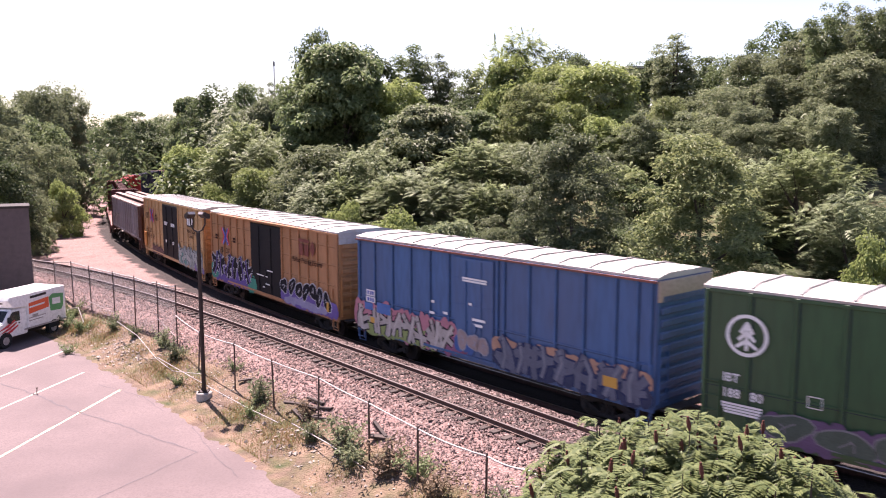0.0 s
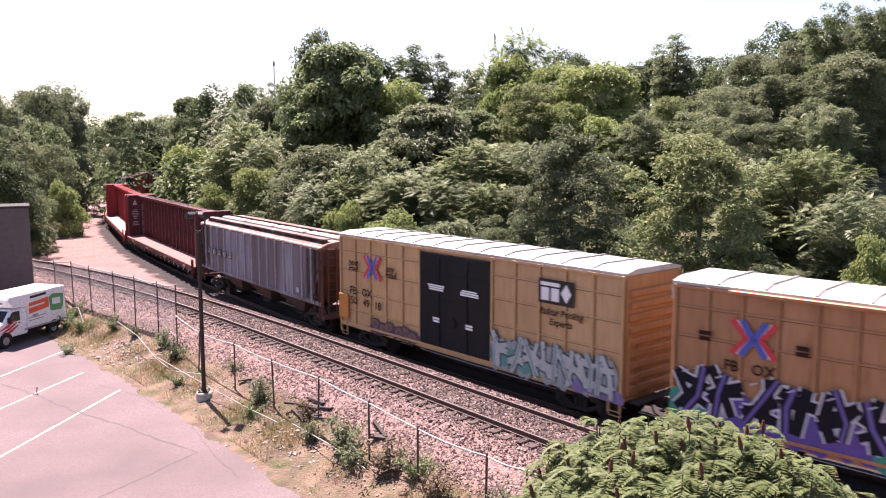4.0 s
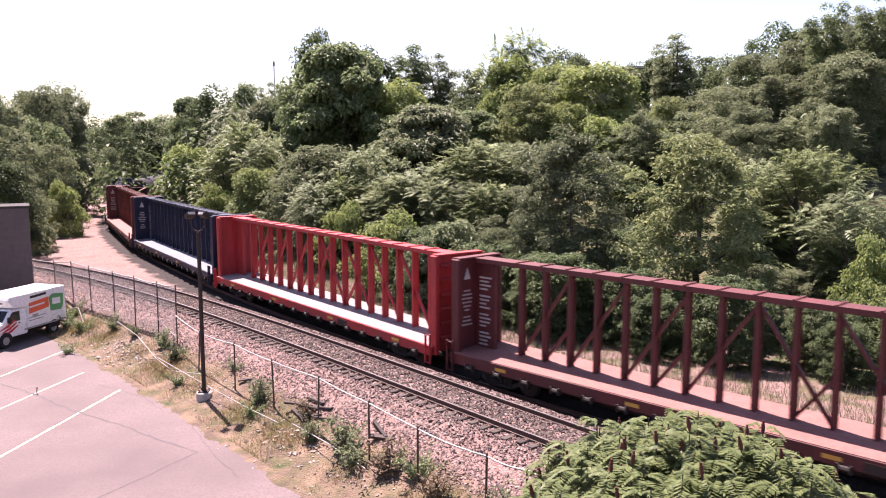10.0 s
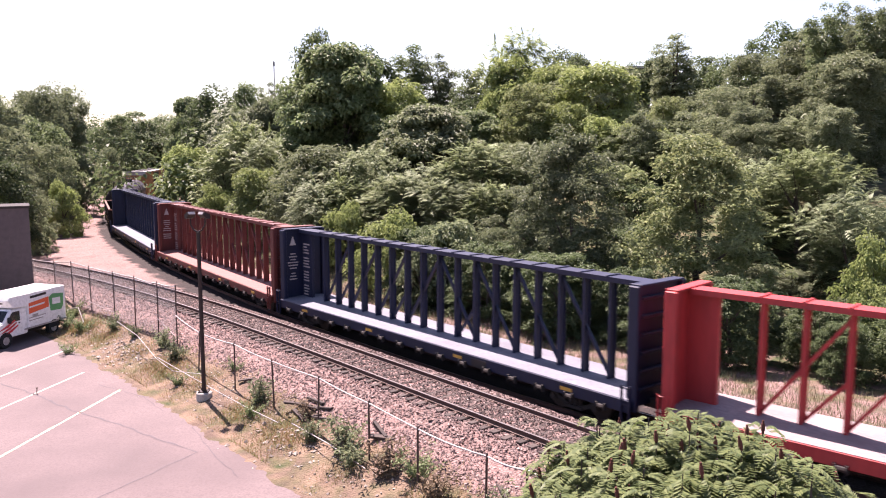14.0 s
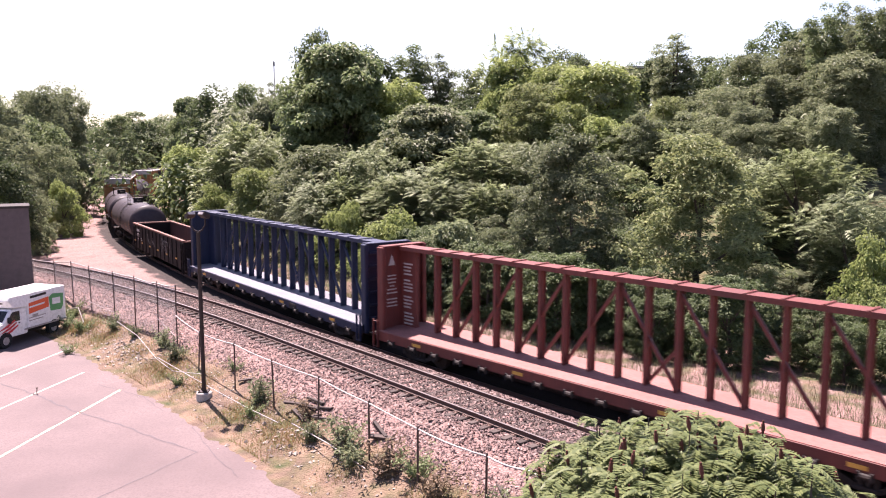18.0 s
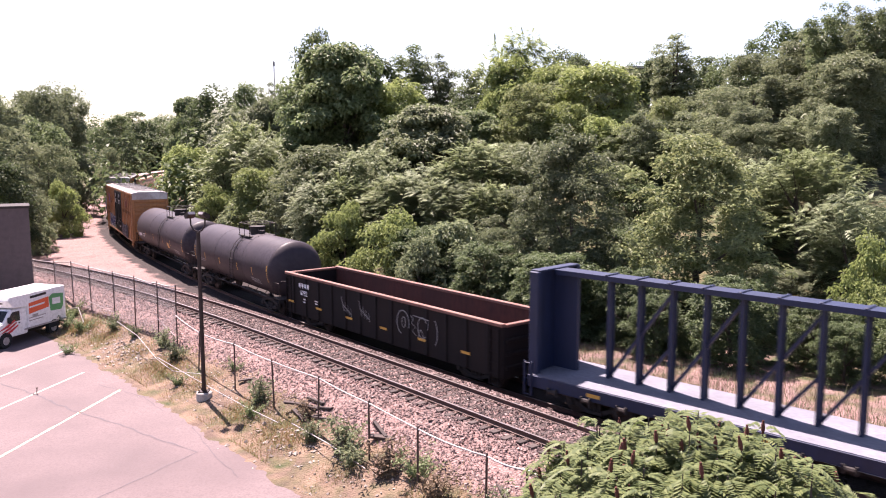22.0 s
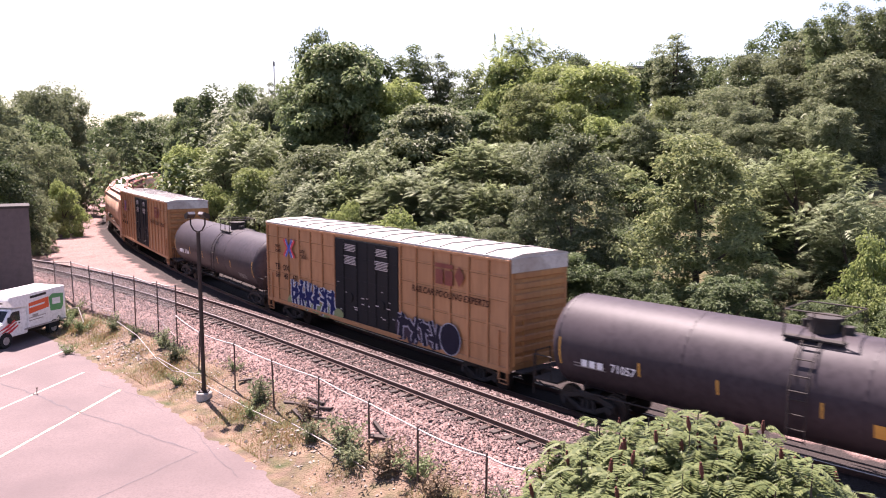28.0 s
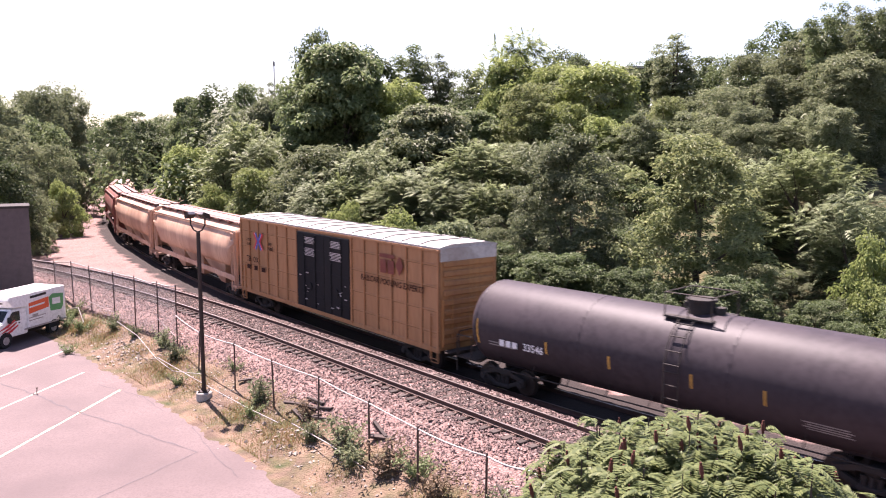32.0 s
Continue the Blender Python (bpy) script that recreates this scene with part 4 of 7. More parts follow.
    box(bm, 6.9, 7.1, y - 0.02, y - 0.012, 1.3, 1.75)
    part("yellow_mark", bm, M_yelmark, c)


SEAMS = (4.4, 3.55, 2.6, 1.75)


def make_tan_second():
    L = LEN[3]
    c = boxcar(3, "yellow-tan boxcar with black door, slogan and car number", M_yellow, M_tan_end, M_door_black, [(-2.07, 1.95)], posts_between(L, -2.07, 1.95, 5, 5), cap=False, hrail=SEAMS)
    y = -1.43 - 0.08
    emblem_cross(c, -5.3, y, 3.8, 1.15)
    for t, xx, zz in (("next", -6.73, 3.88), ("load", -6.73, 3.62), ("any", -4.05, 3.88), ("road", -4.0, 3.62)):
        words("slogan_line", t, 0.3, M_darkmark, c, xx, y, zz)
    for t, xx, zz in (("FB", -6.75, 2.62), ("OX", -5.72, 2.62), ("50", -6.72, 2.17), ("49", -5.75, 2.17), ("18", -4.92, 2.17)):
        words("reporting_mark" if zz > 2.5 else "car_number", t, 0.36, M_darkmark, c, xx, y, zz)
    pool_mark(c, 5.1, y, 4.15, 0.52, M_white, M_under)
    for t, zz in (("Railcar Pooling", 3.45), ("Experts", 3.12)):
        words("slogan", t, 0.32, M_darkmark, c, 5.3, y, zz)
    bm = bmesh.new()
    for xx in (-1.0, 0.9):
        bars(bm, xx, y - 0.046, 3.6, 1.0, 0.06, 3)
        bars(bm, xx, y - 0.046, 2.3, 0.4, 0.08, 2)
    tagged(part("small_writing", bm, M_white, c), kind="stuff")
    bm = bmesh.new()
    box(bm, -L / 2 + 0.02, -L / 2 + 0.75, y - 0.05, y + 0.02, 1.3, 2.4, bevel=0.02)
    part("ladder_guard", bm, surface("orange_guard_paint", (0.5, 0.2, 0.04), (0.42, 0.16, 0.03), 2, 0.5), c, "orange panel at the car's corner")
    graffiti(c, y, 2.1, L / 2 - 0.3, 1.0, 2.5, 31, [((0.3, 0.33, 0.32), 0.0, 0.8, 0, 1), ((0.12, 0.28, 0.26), 0.1, 0.6, 0.0, 0.4), ((0.22, 0.17, 0.33), 0.0, 0.3, 0.7, 1.05)],
             (0.42, 0.45, 0.43), (0.06, 0.08, 0.1), 7, "block", 0.05, 0.9, (0.2, 0.3, 0.32))
    graffiti(c, y, -5.4, -2.2, 0.98, 1.6, 32, [((0.12, 0.07, 0.1), 0.0, 0.9, 0, 1)], (0.2, 0.12, 0.1), (0.08, 0.05, 0.08), 6, "bubble")


def make_pool_car(index, painted):
    L = LEN[index]
    label = "tan boxcar with double black doors" + (" and blue and black graffiti" if painted else ", clean sides")
    c = boxcar(index, label, M_tan, M_tan_end, M_door_black, [(-2.37, 0.32), (0.32, 2.58)], posts_between(L, -2.42, 2.62, 6, 6), hrail=SEAMS)
    y = -1.43 - 0.08
    emblem_cross(c, -6.75, y, 3.9, 1.05)
    pool_mark(c, 5.95, y, 4.1, 0.68, M_markred)
    for t, xx, zz in (("next", -7.95, 3.95), ("load", -7.95, 3.7), ("any", -5.4, 3.9), ("road", -5.35, 3.65)):
        words("slogan_line", t, 0.24, M_darkmark, c, xx, y, zz)
    for t, xx, zz in (("TB", -8.0, 2.85), ("OX", -7.1, 2.85)):
        words("reporting_mark", t, 0.32, M_darkmark, c, xx, y, zz)
    if painted:
        for t, xx in (("66", -8.0), ("48", -7.1), ("60", -6.2)):
            words("car_number", t, 0.32, M_darkmark, c, xx, y, 2.42)
    else:
        bm = bmesh.new()
        for xx in (-8.0, -7.1, -6.2):
            box(bm, xx - 0.22, xx + 0.22, y - 0.004, y, 2.3, 2.54)
        tagged(part("number_stencil", bm, M_darkmark, c), kind="stuff")
    bm = bmesh.new()
    for a in (-1.0, 1.45):
        bars(bm, a, y - 0.046, 4.62, 0.95, 0.032, 5, 1.1)
        bars(bm, a, y - 0.046, 4.1, 1.05, 0.032, 6, 1.1)
    for k in range(16):
        xx, zz = random.uniform(-2.1, 2.4), random.uniform(1.5, 2.9)
        ww = random.choice((0.04, 0.06, 0.12))
        box(bm, xx - ww, xx + ww, y - 0.05, y - 0.046, zz - 0.022, zz + 0.022)
    tagged(part("small_writing", bm, M_faded_white, c), kind="stuff")
    words("slogan", "RAILCAR POOLING EXPERTS", 0.36, M_darkmark, c, 5.85, y, 3.3, squeeze=1.0)
    if painted:
        graffiti(c, y, -6.5, -2.4, 1.05, 2.4, 41, [((0.2, 0.24, 0.12), 0.0, 0.4, -0.08, 1.12)], (0.015, 0.02, 0.09), (0.55, 0.57, 0.62), 6, "block", 0.02, 1.0)
        graffiti(c, y, 2.55, 5.4, 1.0, 2.15, 42, [((0.05, 0.035, 0.05), 0.0, 0.9, 0, 1)], (0.018, 0.016, 0.03), (0.3, 0.28, 0.34), 4, "block", 0.05, 1.0)
        bm = bmesh.new()
        blob(bm, 6.0, 1.62, 0.62, 0.62, y - 0.012, random.Random(8), 22, 0.02)
        part("paint_disc", bm, spray((0.018, 0.016, 0.022)), c)
        bm = bmesh.new()
        stroke(bm, [(6.0 + 0.62 * math.cos(i * .3), 1.62 + 0.62 * math.sin(i * .3)) for i in range(22)], 0.045, y - 0.016)
        tagged(part("disc_outline", bm, spray((0.3, 0.3, 0.36)), c), kind="stuff")


def i_post(bm, a, b, t, w, z0, z1):
    """An upright of I section: flanges on both sides of a thin web."""
    o = [(-a, -b), (a, -b), (a, -b + t), (w, -b + t), (w, b - t), (a, b - t), (a, b), (-a, b), (-a, b - t), (-w, b - t), (-w, -b + t), (-a, -b + t)]
    lo, hi = [[bm.verts.new((x, y, z)) for x, y in o] for z in (z0, z1)]
    for i in range(12):
        j = (i + 1) % 12
        bm.faces.new((lo[i], lo[j], hi[j], hi[i]))
    bm.faces.new(lo[::-1]), bm.faces.new(hi)


def centerbeam(index, label, mat, deck, n_posts, lettered):
    """A long flat car with a truss down its middle and a bulkhead at each end."""
    L = LEN[index]
    c = car_base("centerbeam_flatcar", label, "flatcar", index)
    top, zd, W, B = 4.72, 1.16, 2.74, 2.28
    bm = bmesh.new()
    prism(bm, [(-W / 2, zd - 0.1), (-W / 2, zd), (-0.35, zd + 0.06), (0.35, zd + 0.06), (W / 2, zd), (W / 2, zd - 0.1)], -L / 2 + 0.25, L / 2 - 0.25)
    part("deck", bm, deck, c, "sun-faded deck plates")
    for s in (-1, 1):
        bm = bmesh.new()
        box(bm, -L / 2 + 0.1, L / 2 - 0.1, s * W / 2 - 0.035, s * W / 2 + 0.035, zd - 0.42, zd - 0.02, bevel=0.012)
        part("side_sill", bm, mat, c)
    winch = shared("winch", M_under, lambda bm: (rod(bm, (-0.14, -0.02, 0), (0.14, -0.02, 0), 0.08, 8), box(bm, -0.18, -0.14, -0.1, 0.08, -0.12, 0.12), box(bm, 0.14, 0.18, -0.1, 0.08, -0.12, 0.12)))
    for k in range(16):
        part("winch", winch, None, c, m=pose(-L / 2 + 1.2 + k * (L - 2.4) / 15, -W / 2 - 0.05, zd - 0.42))
    # bulkheads: sheet, edge posts, outer ribs
    sheet = shared("bulkhead/%s" % mat.name, mat, lambda bm: box(bm, -0.04, 0.04, -B / 2 + 0.05, B / 2 - 0.05, zd - 0.3, top - 0.02, bevel=0.01))
    edge = shared("bulkhead_post/%s" % mat.name, mat, lambda bm: box(bm, -0.19, 0.19, -0.11, 0.11, zd - 0.4, top, bevel=0.03))
    ribm = shared("bulkhead_rib/%s" % mat.name, mat, lambda bm: box(bm, 0.0, 0.13, -B / 2 + 0.2, B / 2 - 0.2, -0.06, 0.06, bevel=0.02))
    capm = shared("bulkhead_cap/%s" % mat.name, mat, lambda bm: box(bm, -0.2, 0.2, -B / 2, B / 2, top - 0.02, top + 0.05, bevel=0.01))
    for s in (-1, 1):
        x = s * (L / 2 - 0.2)
        b = part("bulkhead", sheet, None, c, m=pose(x, 0, 0, 0, 0, 0 if s > 0 else 180))
        for yy in (-B / 2, B / 2):
            part("edge_post", edge, None, b, m=pose(0, yy, 0))
        for k in range(6):
            part("rib", ribm, None, b, m=pose(0.03, 0, zd + 0.25 + k * 0.58))
        part("cap", capm, None, b)
        # the solid web panel beside each bulkhead
        bm = bmesh.new()
        x1 = s * (L / 2 - (1.2 if s < 0 else 0.4))
        box(bm, min(x, x1), max(x, x1), -0.09, 0.09, zd, top - 0.15, bevel=0.01)
        part("web_panel", bm, mat, c)
    # top chord: a flat plate with turned-down edges
    bm = bmesh.new()
    prism(bm, [(-0.36, top - 0.17), (-0.36, top), (0.36, top), (0.36, top - 0.17), (0.31, top - 0.17), (0.31, top - 0.03), (-0.31, top - 0.03), (-0.31, top - 0.17)], -L / 2 + 0.42, L / 2 - 0.42)
    part("top_chord", bm, mat, c)
    rung = shared("chord_rung/%s" % mat.name, mat, lambda bm: box(bm, -0.045, 0.045, -0.37, 0.37, top - 0.1, top + 0.045, bevel=0.01))
    post = shared("truss_post/%s" % mat.name, mat, lambda bm: i_post(bm, 0.06, 0.15, 0.035, 0.02, zd, top - 0.1))
    a, b = -L / 2 + 2.5, L / 2 - 1.95
    step = (b - a) / (n_posts - 1)
    for k in range(n_posts):
        x = a + k * step
        part("truss_post", post, None, c, m=pose(x, 0, 0))
        part("chord_rung", rung, None, c, m=pose(x, 0, 0))
    diag = shared("diagonal/%s/%.2f" % (mat.name, step), mat, lambda bm: beam(bm, (0, 0, zd + 0.1), (2 * step, 0, top - 0.3), 0.1, 0.1))
    short = shared("brace/%s/%.2f" % (mat.name, step), mat, lambda bm: beam(bm, (0, 0, zd + 0.1), (step, 0, zd + 1.5), 0.1, 0.1))
    half = n_posts // 2
    for k in range(0, half - 1, 2):
        part("diagonal", diag, None, c, m=pose(a + k * step, 0, 0))
        part("diagonal", diag, None, c, m=pose(b - k * step, 0, 0, 0, 0, 180))
    for k in (1, 5, 9):
        if k < n_posts - 1:
            part("brace", short, None, c, m=pose(a + k * step, 0, 0))
    # stencilled panels on the inner faces of the bulkheads
    if lettered:
        bm = bmesh.new()
        for yy, w, n, z0 in ((-0.62, 0.62, 9, 3.45),):
            for k in range(n):
                ww, zz = w * random.uniform(0.35, 1), z0 - k * 0.15 - (0.12 if k > 5 else 0)
                box(bm, -L / 2 + 0.245, -L / 2 + 0.25, yy - ww / 2, yy + ww / 2, zz - 0.028, zz + 0.028)
        tagged(part("stencil", bm, M_faded_white, c), kind="stuff")
        bm = bmesh.new()
        f = bm.faces.new([bm.verts.new((-L / 2 + 0.252, -0.62 + dy * 1.4, 4.1 + dz)) for dy, dz in ((-0.13, -0.2), (0.13, -0.2), (0.05, 0.1), (0.0, 0.28), (-0.05, 0.1))])
        part("painted_mark", bm, M_faded_white, c)
        bm = bmesh.new()
        for k in range(17):
            zz = 3.95 - k * 0.15 - 0.12 * (k // 4)
            ww = 0.62 * random.uniform(0.55, 1)
            box(bm, -L / 2 + 0.42, -L / 2 + 0.42 + ww, -0.096, -0.092, zz - 0.035, zz + 0.035)
        tagged(part("stencil", bm, M_faded_white, c), kind="stuff")
    bm = bmesh.new()
    box(bm, L / 2 - 7.4, L / 2 - 6.6, -W / 2 - 0.05, -W / 2 - 0.037, zd - 0.4, zd - 0.12)
    part("data_panel", bm, M_under, c)
    for xx in (-8.5, -3, 3, 8.5):
        bm = bmesh.new()
        box(bm, xx - 0.25, xx + 0.25, -W / 2 - 0.045, -W / 2 - 0.036, zd - 0.28, zd - 0.16)
        part("reflector_strip", bm, M_yelmark, c)
    for s in (-1, 1):
        ladder(c, s * (L / 2 - 0.2), -W / 2 - 0.1, 0.5, 1.6, mat, "side", 0.3)
    running_gear(c, L, index, 2.6)


M_rust_roof = surface("rust_brown_roof", (0.17, 0.08925, 0.07225), (0.1105, 0.05525, 0.0442), 0.9, 0.75, dirt=(0.306, 0.2465, 0.2295), dirt_amount=0.6)


M_darkmark_navy = surface("dark_navy_patch", (0.02, 0.02, 0.035), (0.015, 0.015, 0.025), 4, 0.7, bump=0)


def grey_hopper():
    L = LEN[4]
    c = car_base("covered_hopper", "weathered grey ribbed covered hopper with rusty ends", "hopper car", 4)
    W, lo, hi = 2.95, 1.55, 4.15
    bl = L / 2 - 0.25                      # side sheets run to the end posts, the ends slope in below
    bm = bmesh.new()
    prism(bm, [(-W / 2, lo), (-W / 2, hi), (W / 2, hi), (W / 2, lo)], -bl + 1.5, bl - 1.5)
    part("body", bm, M_grey_car, c)
    for s in (-1, 1):
        bm = bmesh.new()
        v = [bm.verts.new(p) for yy in (-W / 2, W / 2) for p in ((s * (bl - 1.5), yy, lo), (s * (bl - 1.5), yy, hi), (s * bl, yy, hi), (s * bl, yy, hi - 0.75))]
        bm.faces.new(v[:4]), bm.faces.new(v[4:][::-1])
        for i in range(4):
            j = (i + 1) % 4
            bm.faces.new((v[i], v[i + 4], v[j + 4], v[j]))
        bmesh.ops.recalc_face_normals(bm, faces=bm.faces[:])
        part("slope_sheet", bm, M_rust, c, "rust-streaked sloping end")
        for yy in (-W / 2 + 0.06, W / 2 - 0.06):
            bm = bmesh.new()
            box(bm, s * bl - 0.07, s * bl + 0.07, yy - 0.06, yy + 0.06, 0.95, hi, bevel=0.01)
            part("end_post", bm, M_rust, c)
        bm = bmesh.new()
        box(bm, s * bl - 0.5, s * bl + 0.3, -W / 2, W / 2, 0.85, 1.0)
        part("end_sill", bm, M_rust, c)
        for yy in (-1.2, 1.2):
            bm = bmesh.new()
            beam(bm, (s * (bl - 0.1), yy, 1.0), (s * (bl - 1.5), yy, 2.2), 0.1, 0.1)
            part("end_brace", bm, M_rust, c)
        ladder(c, s * (bl - 0.3), -W / 2 - 0.02, 0.7, hi, M_rust, "side")
        ladder(c, s * (bl + 0.08), -s * 0.9, 1.1, hi, M_rust, "front" if s > 0 else "rear")
        # side sheet ends: a triangle left open below
    rib = shared("hopper_rib", M_grey_rib, lambda bm: box(bm, -0.05, 0.05, -0.07, 0.02, lo, hi, bevel=0.015))
    for k in range(15):
        x = -bl + 0.9 + k * (2 * bl - 1.8) / 14
        part("side_rib", rib, None, c, m=pose(x, -W / 2, 0))
        part("side_rib", rib, None, c, m=pose(x, W / 2, 0, 0, 0, 180))
    for s in (-1, 1):
        for e in (-1, 1):
            bm = bmesh.new()
            v = [bm.verts.new((e * xx, s * W / 2, zz)) for xx, zz in ((bl - 1.5, lo), (bl - 1.5, hi), (bl, hi), (bl, hi - 0.9), (bl - 1.0, lo))]
            f = bm.faces.new(v)
            bmesh.ops.solidify(bm, geom=[f], thickness=0.02)
            part("side_sheet", bm, M_grey_car, c)
        bm = bmesh.new()
        box(bm, -bl, bl, s * W / 2 - 0.06, s * W / 2 + 0.06, lo - 0.1, lo + 0.08, bevel=0.01)
        part("side_sill", bm, M_grey_car, c)
    # roof with rounded shoulders, running boards and a trough of hatches
    bm = bmesh.new()
    prism(bm, [(-W / 2 - 0.04, hi - 0.05), (-W / 2 - 0.04, hi + 0.05), (-1.1, hi + 0.24), (-0.6, hi + 0.32), (0.6, hi + 0.32), (1.1, hi + 0.24), (W / 2 + 0.04, hi + 0.05), (W / 2 + 0.04, hi - 0.05)], -bl, bl)
    part("roof", bm, M_rust_roof, c, "rust-brown roof with pale hatches")
    for yy in (-1.38, 1.38):
        bm = bmesh.new()
        box(bm, -bl, bl, yy - 0.11, yy + 0.11, hi + 0.03, hi + 0.12, bevel=0.02)
        part("roof_edge", bm, M_roof, c, "pale metal roof edge")
    for yy in (-0.95, 0.95):
        bm = bmesh.new()
        box(bm, -bl + 0.3, bl - 0.3, yy - 0.22, yy + 0.22, hi + 0.4, hi + 0.45)
        for k in range(12):
            x = -bl + 0.6 + k * (2 * bl - 1.2) / 11
            box(bm, x - 0.02, x + 0.02, yy - 0.2, yy + 0.2, hi + 0.24, hi + 0.4)
        part("running_board", bm, M_rust_roof, c)
    hatch = shared("hatch", M_roof, lambda bm: box(bm, -1.78, 1.78, -0.24, 0.24, hi + 0.3, hi + 0.47, bevel=0.06))
    for k in range(4):
        part("hatch_cover", hatch, None, c, m=pose(-bl + 2.2 + k * (2 * bl - 4.4) / 3, 0, 0))
    # discharge hoppers
    for k in range(3):
        x = (k - 1) * 4.1
        bm = bmesh.new()
        v0 = [bm.verts.new((x + dx, dy, lo)) for dx, dy in ((-1.95, -1.3), (1.95, -1.3), (1.95, 1.3), (-1.95, 1.3))]
        v1 = [bm.verts.new((x + dx, dy, 0.5)) for dx, dy in ((-0.4, -0.6), (0.4, -0.6), (0.4, 0.6), (-0.4, 0.6))]
        for i in range(4):
            j = (i + 1) % 4
            bm.faces.new((v0[i], v0[j], v1[j], v1[i]))
        bm.faces.new(v1[::-1]), bm.faces.new(v0)
        bmesh.ops.recalc_face_normals(bm, faces=bm.faces[:])
        h = part("discharge_hopper", bm, M_rust, c, "rust-brown discharge hopper")
        bm = bmesh.new()
        box(bm, x - 0.45, x + 0.45, -0.7, 0.7, 0.36, 0.5)
        part("outlet_gate", bm, M_under, h)
    y = -W / 2 - 0.075
    for k, t in enumerate(("MO", "CX", "98", "10", "81")):
        x = -6.5 + k * 0.83
        bm = bmesh.new()
        box(bm, x - 0.27, x + 0.27, y - 0.004, y, 2.48, 2.84)
        patch = part("number_patch", bm, M_darkmark_navy, c, "dark painted patch behind the number")
        bm = bmesh.new()
        box(bm, x - 0.2, x + 0.2, y - 0.008, y - 0.004, 2.52, 2.8)
        part("number_plate", bm, M_faded_white, patch)
        words("car_number", t, 0.3, M_darkmark_navy, patch, x, y - 0.012, 2.66)
    bm = bmesh.new()
    box(bm, bl - 2.5, bl - 2.2, y - 0.004, y, 1.8, 2.05)
    tagged(part("mark_stencil", bm, M_faded_white, c), kind="stuff")
    running_gear(c, L, 4, 1.75)


def tan_hopper(index, mat, label):
    """A covered hopper with smooth bulging sides."""
    L = LEN[index]
    c = car_base("covered_hopper", label, "hopper car", index)
    W, lo, hi = 3.05, 1.2, 4.45
    bl = L / 2 - 0.2
    prof = []
    for k in range(15):
        a = math.radians(-38 + k * 118 / 14)
        prof.append((W / 2 * math.cos(a) ** 0.7 if math.cos(a) > 0 else 0, 2.95 + 1.55 * math.sin(a)))
    prof = [(yy, min(zz, hi)) for yy, zz in prof]
    ring = [(-yy, zz) for yy, zz in prof] + [(yy, zz) for yy, zz in reversed(prof)]
    bm = bmesh.new()
    nseg = [(-bl, 0.95), (-bl + 1.4, 0.0), (bl - 1.4, 0.0), (bl, 0.95)]
    rows = []
    for x, cut in nseg:
        rows.append([bm.verts.new((x, yy, max(zz, 1.9 + cut * 1.6))) for yy, zz in ring])
    for a, b in zip(rows[:-1], rows[1:]):
        for i in range(len(ring)):
            j = (i + 1) % len(ring)
            bm.faces.new((a[i], a[j], b[j], b[i]))
    bm.faces.new(rows[0]), bm.faces.new(rows[-1][::-1])
    bmesh.ops.recalc_face_normals(bm, faces=bm.faces[:])
    for f in bm.faces:
        f.smooth = len(f.verts) == 4
    part("body", bm, mat, c)
    for s in (-1, 1):
        bm = bmesh.new()
        box(bm, -bl, bl, s * (W / 2 - 0.12) - 0.05, s * (W / 2 - 0.12) + 0.05, 1.25, 1.55, bevel=0.01)
        part("side_sill", bm, mat, c)
        bm = bmesh.new()
        box(bm, -bl, bl, s * 1.3 - 0.06, s * 1.3 + 0.06, 4.02, 4.16, bevel=0.02)
        part("roof_rail", bm, mat, c)
        for yy in (-1.3, 1.3):
            bm = bmesh.new()
            box(bm, s * bl - 0.06, s * bl + 0.06, yy - 0.06, yy + 0.06, 0.95, 4.1)
            part("end_post", bm, mat, c)
        bm = bmesh.new()
        box(bm, s * bl - 0.45, s * bl + 0.3, -1.45, 1.45, 0.85, 1.0)
        part("end_sill", bm, mat, c)
        ladder(c, s * (bl - 0.35), -1.38, 0.7, 4.0, mat, "side")
        ladder(c, s * (bl + 0.08), -s * 0.9, 1.1, 4.1, mat, "front" if s > 0 else "rear")
    bm = bmesh.new()
    box(bm, -bl + 0.4, bl - 0.4, -0.32, 0.32, hi, hi + 0.16, bevel=0.05)
    part("hatch_trough", bm, M_roof, c, "pale hatch covers in a long trough")
    for yy in (-0.75, 0.75):
        bm = bmesh.new()
        box(bm, -bl + 0.2, bl - 0.2, yy - 0.2, yy + 0.2, hi + 0.1, hi + 0.14)
        for k in range(10):
            x = -bl + 0.5 + k * (2 * bl - 1.0) / 9
            box(bm, x - 0.02, x + 0.02, yy - 0.18, yy + 0.18, hi - 0.1, hi + 0.1)
        part("running_board", bm, M_rusty_roof, c)
    for k in range(3):
        x = (k - 1) * 4.3
        bm = bmesh.new()
        v0 = [bm.verts.new((x + dx, dy, 1.95)) for dx, dy in ((-2.1, -1.15), (2.1, -1.15), (2.1, 1.15), (-2.1, 1.15))]
        v1 = [bm.verts.new((x + dx, dy, 0.5)) for dx, dy in ((-0.4, -0.6), (0.4, -0.6), (0.4, 0.6), (-0.4, 0.6))]
        for i in range(4):
            j = (i + 1) % 4
            bm.faces.new((v0[i], v0[j], v1[j], v1[i]))
        bm.faces.new(v1[::-1])
        bmesh.ops.recalc_face_normals(bm, faces=bm.faces[:])
        part("discharge_hopper", bm, mat, c)
    running_gear(c, L, index, 1.75)


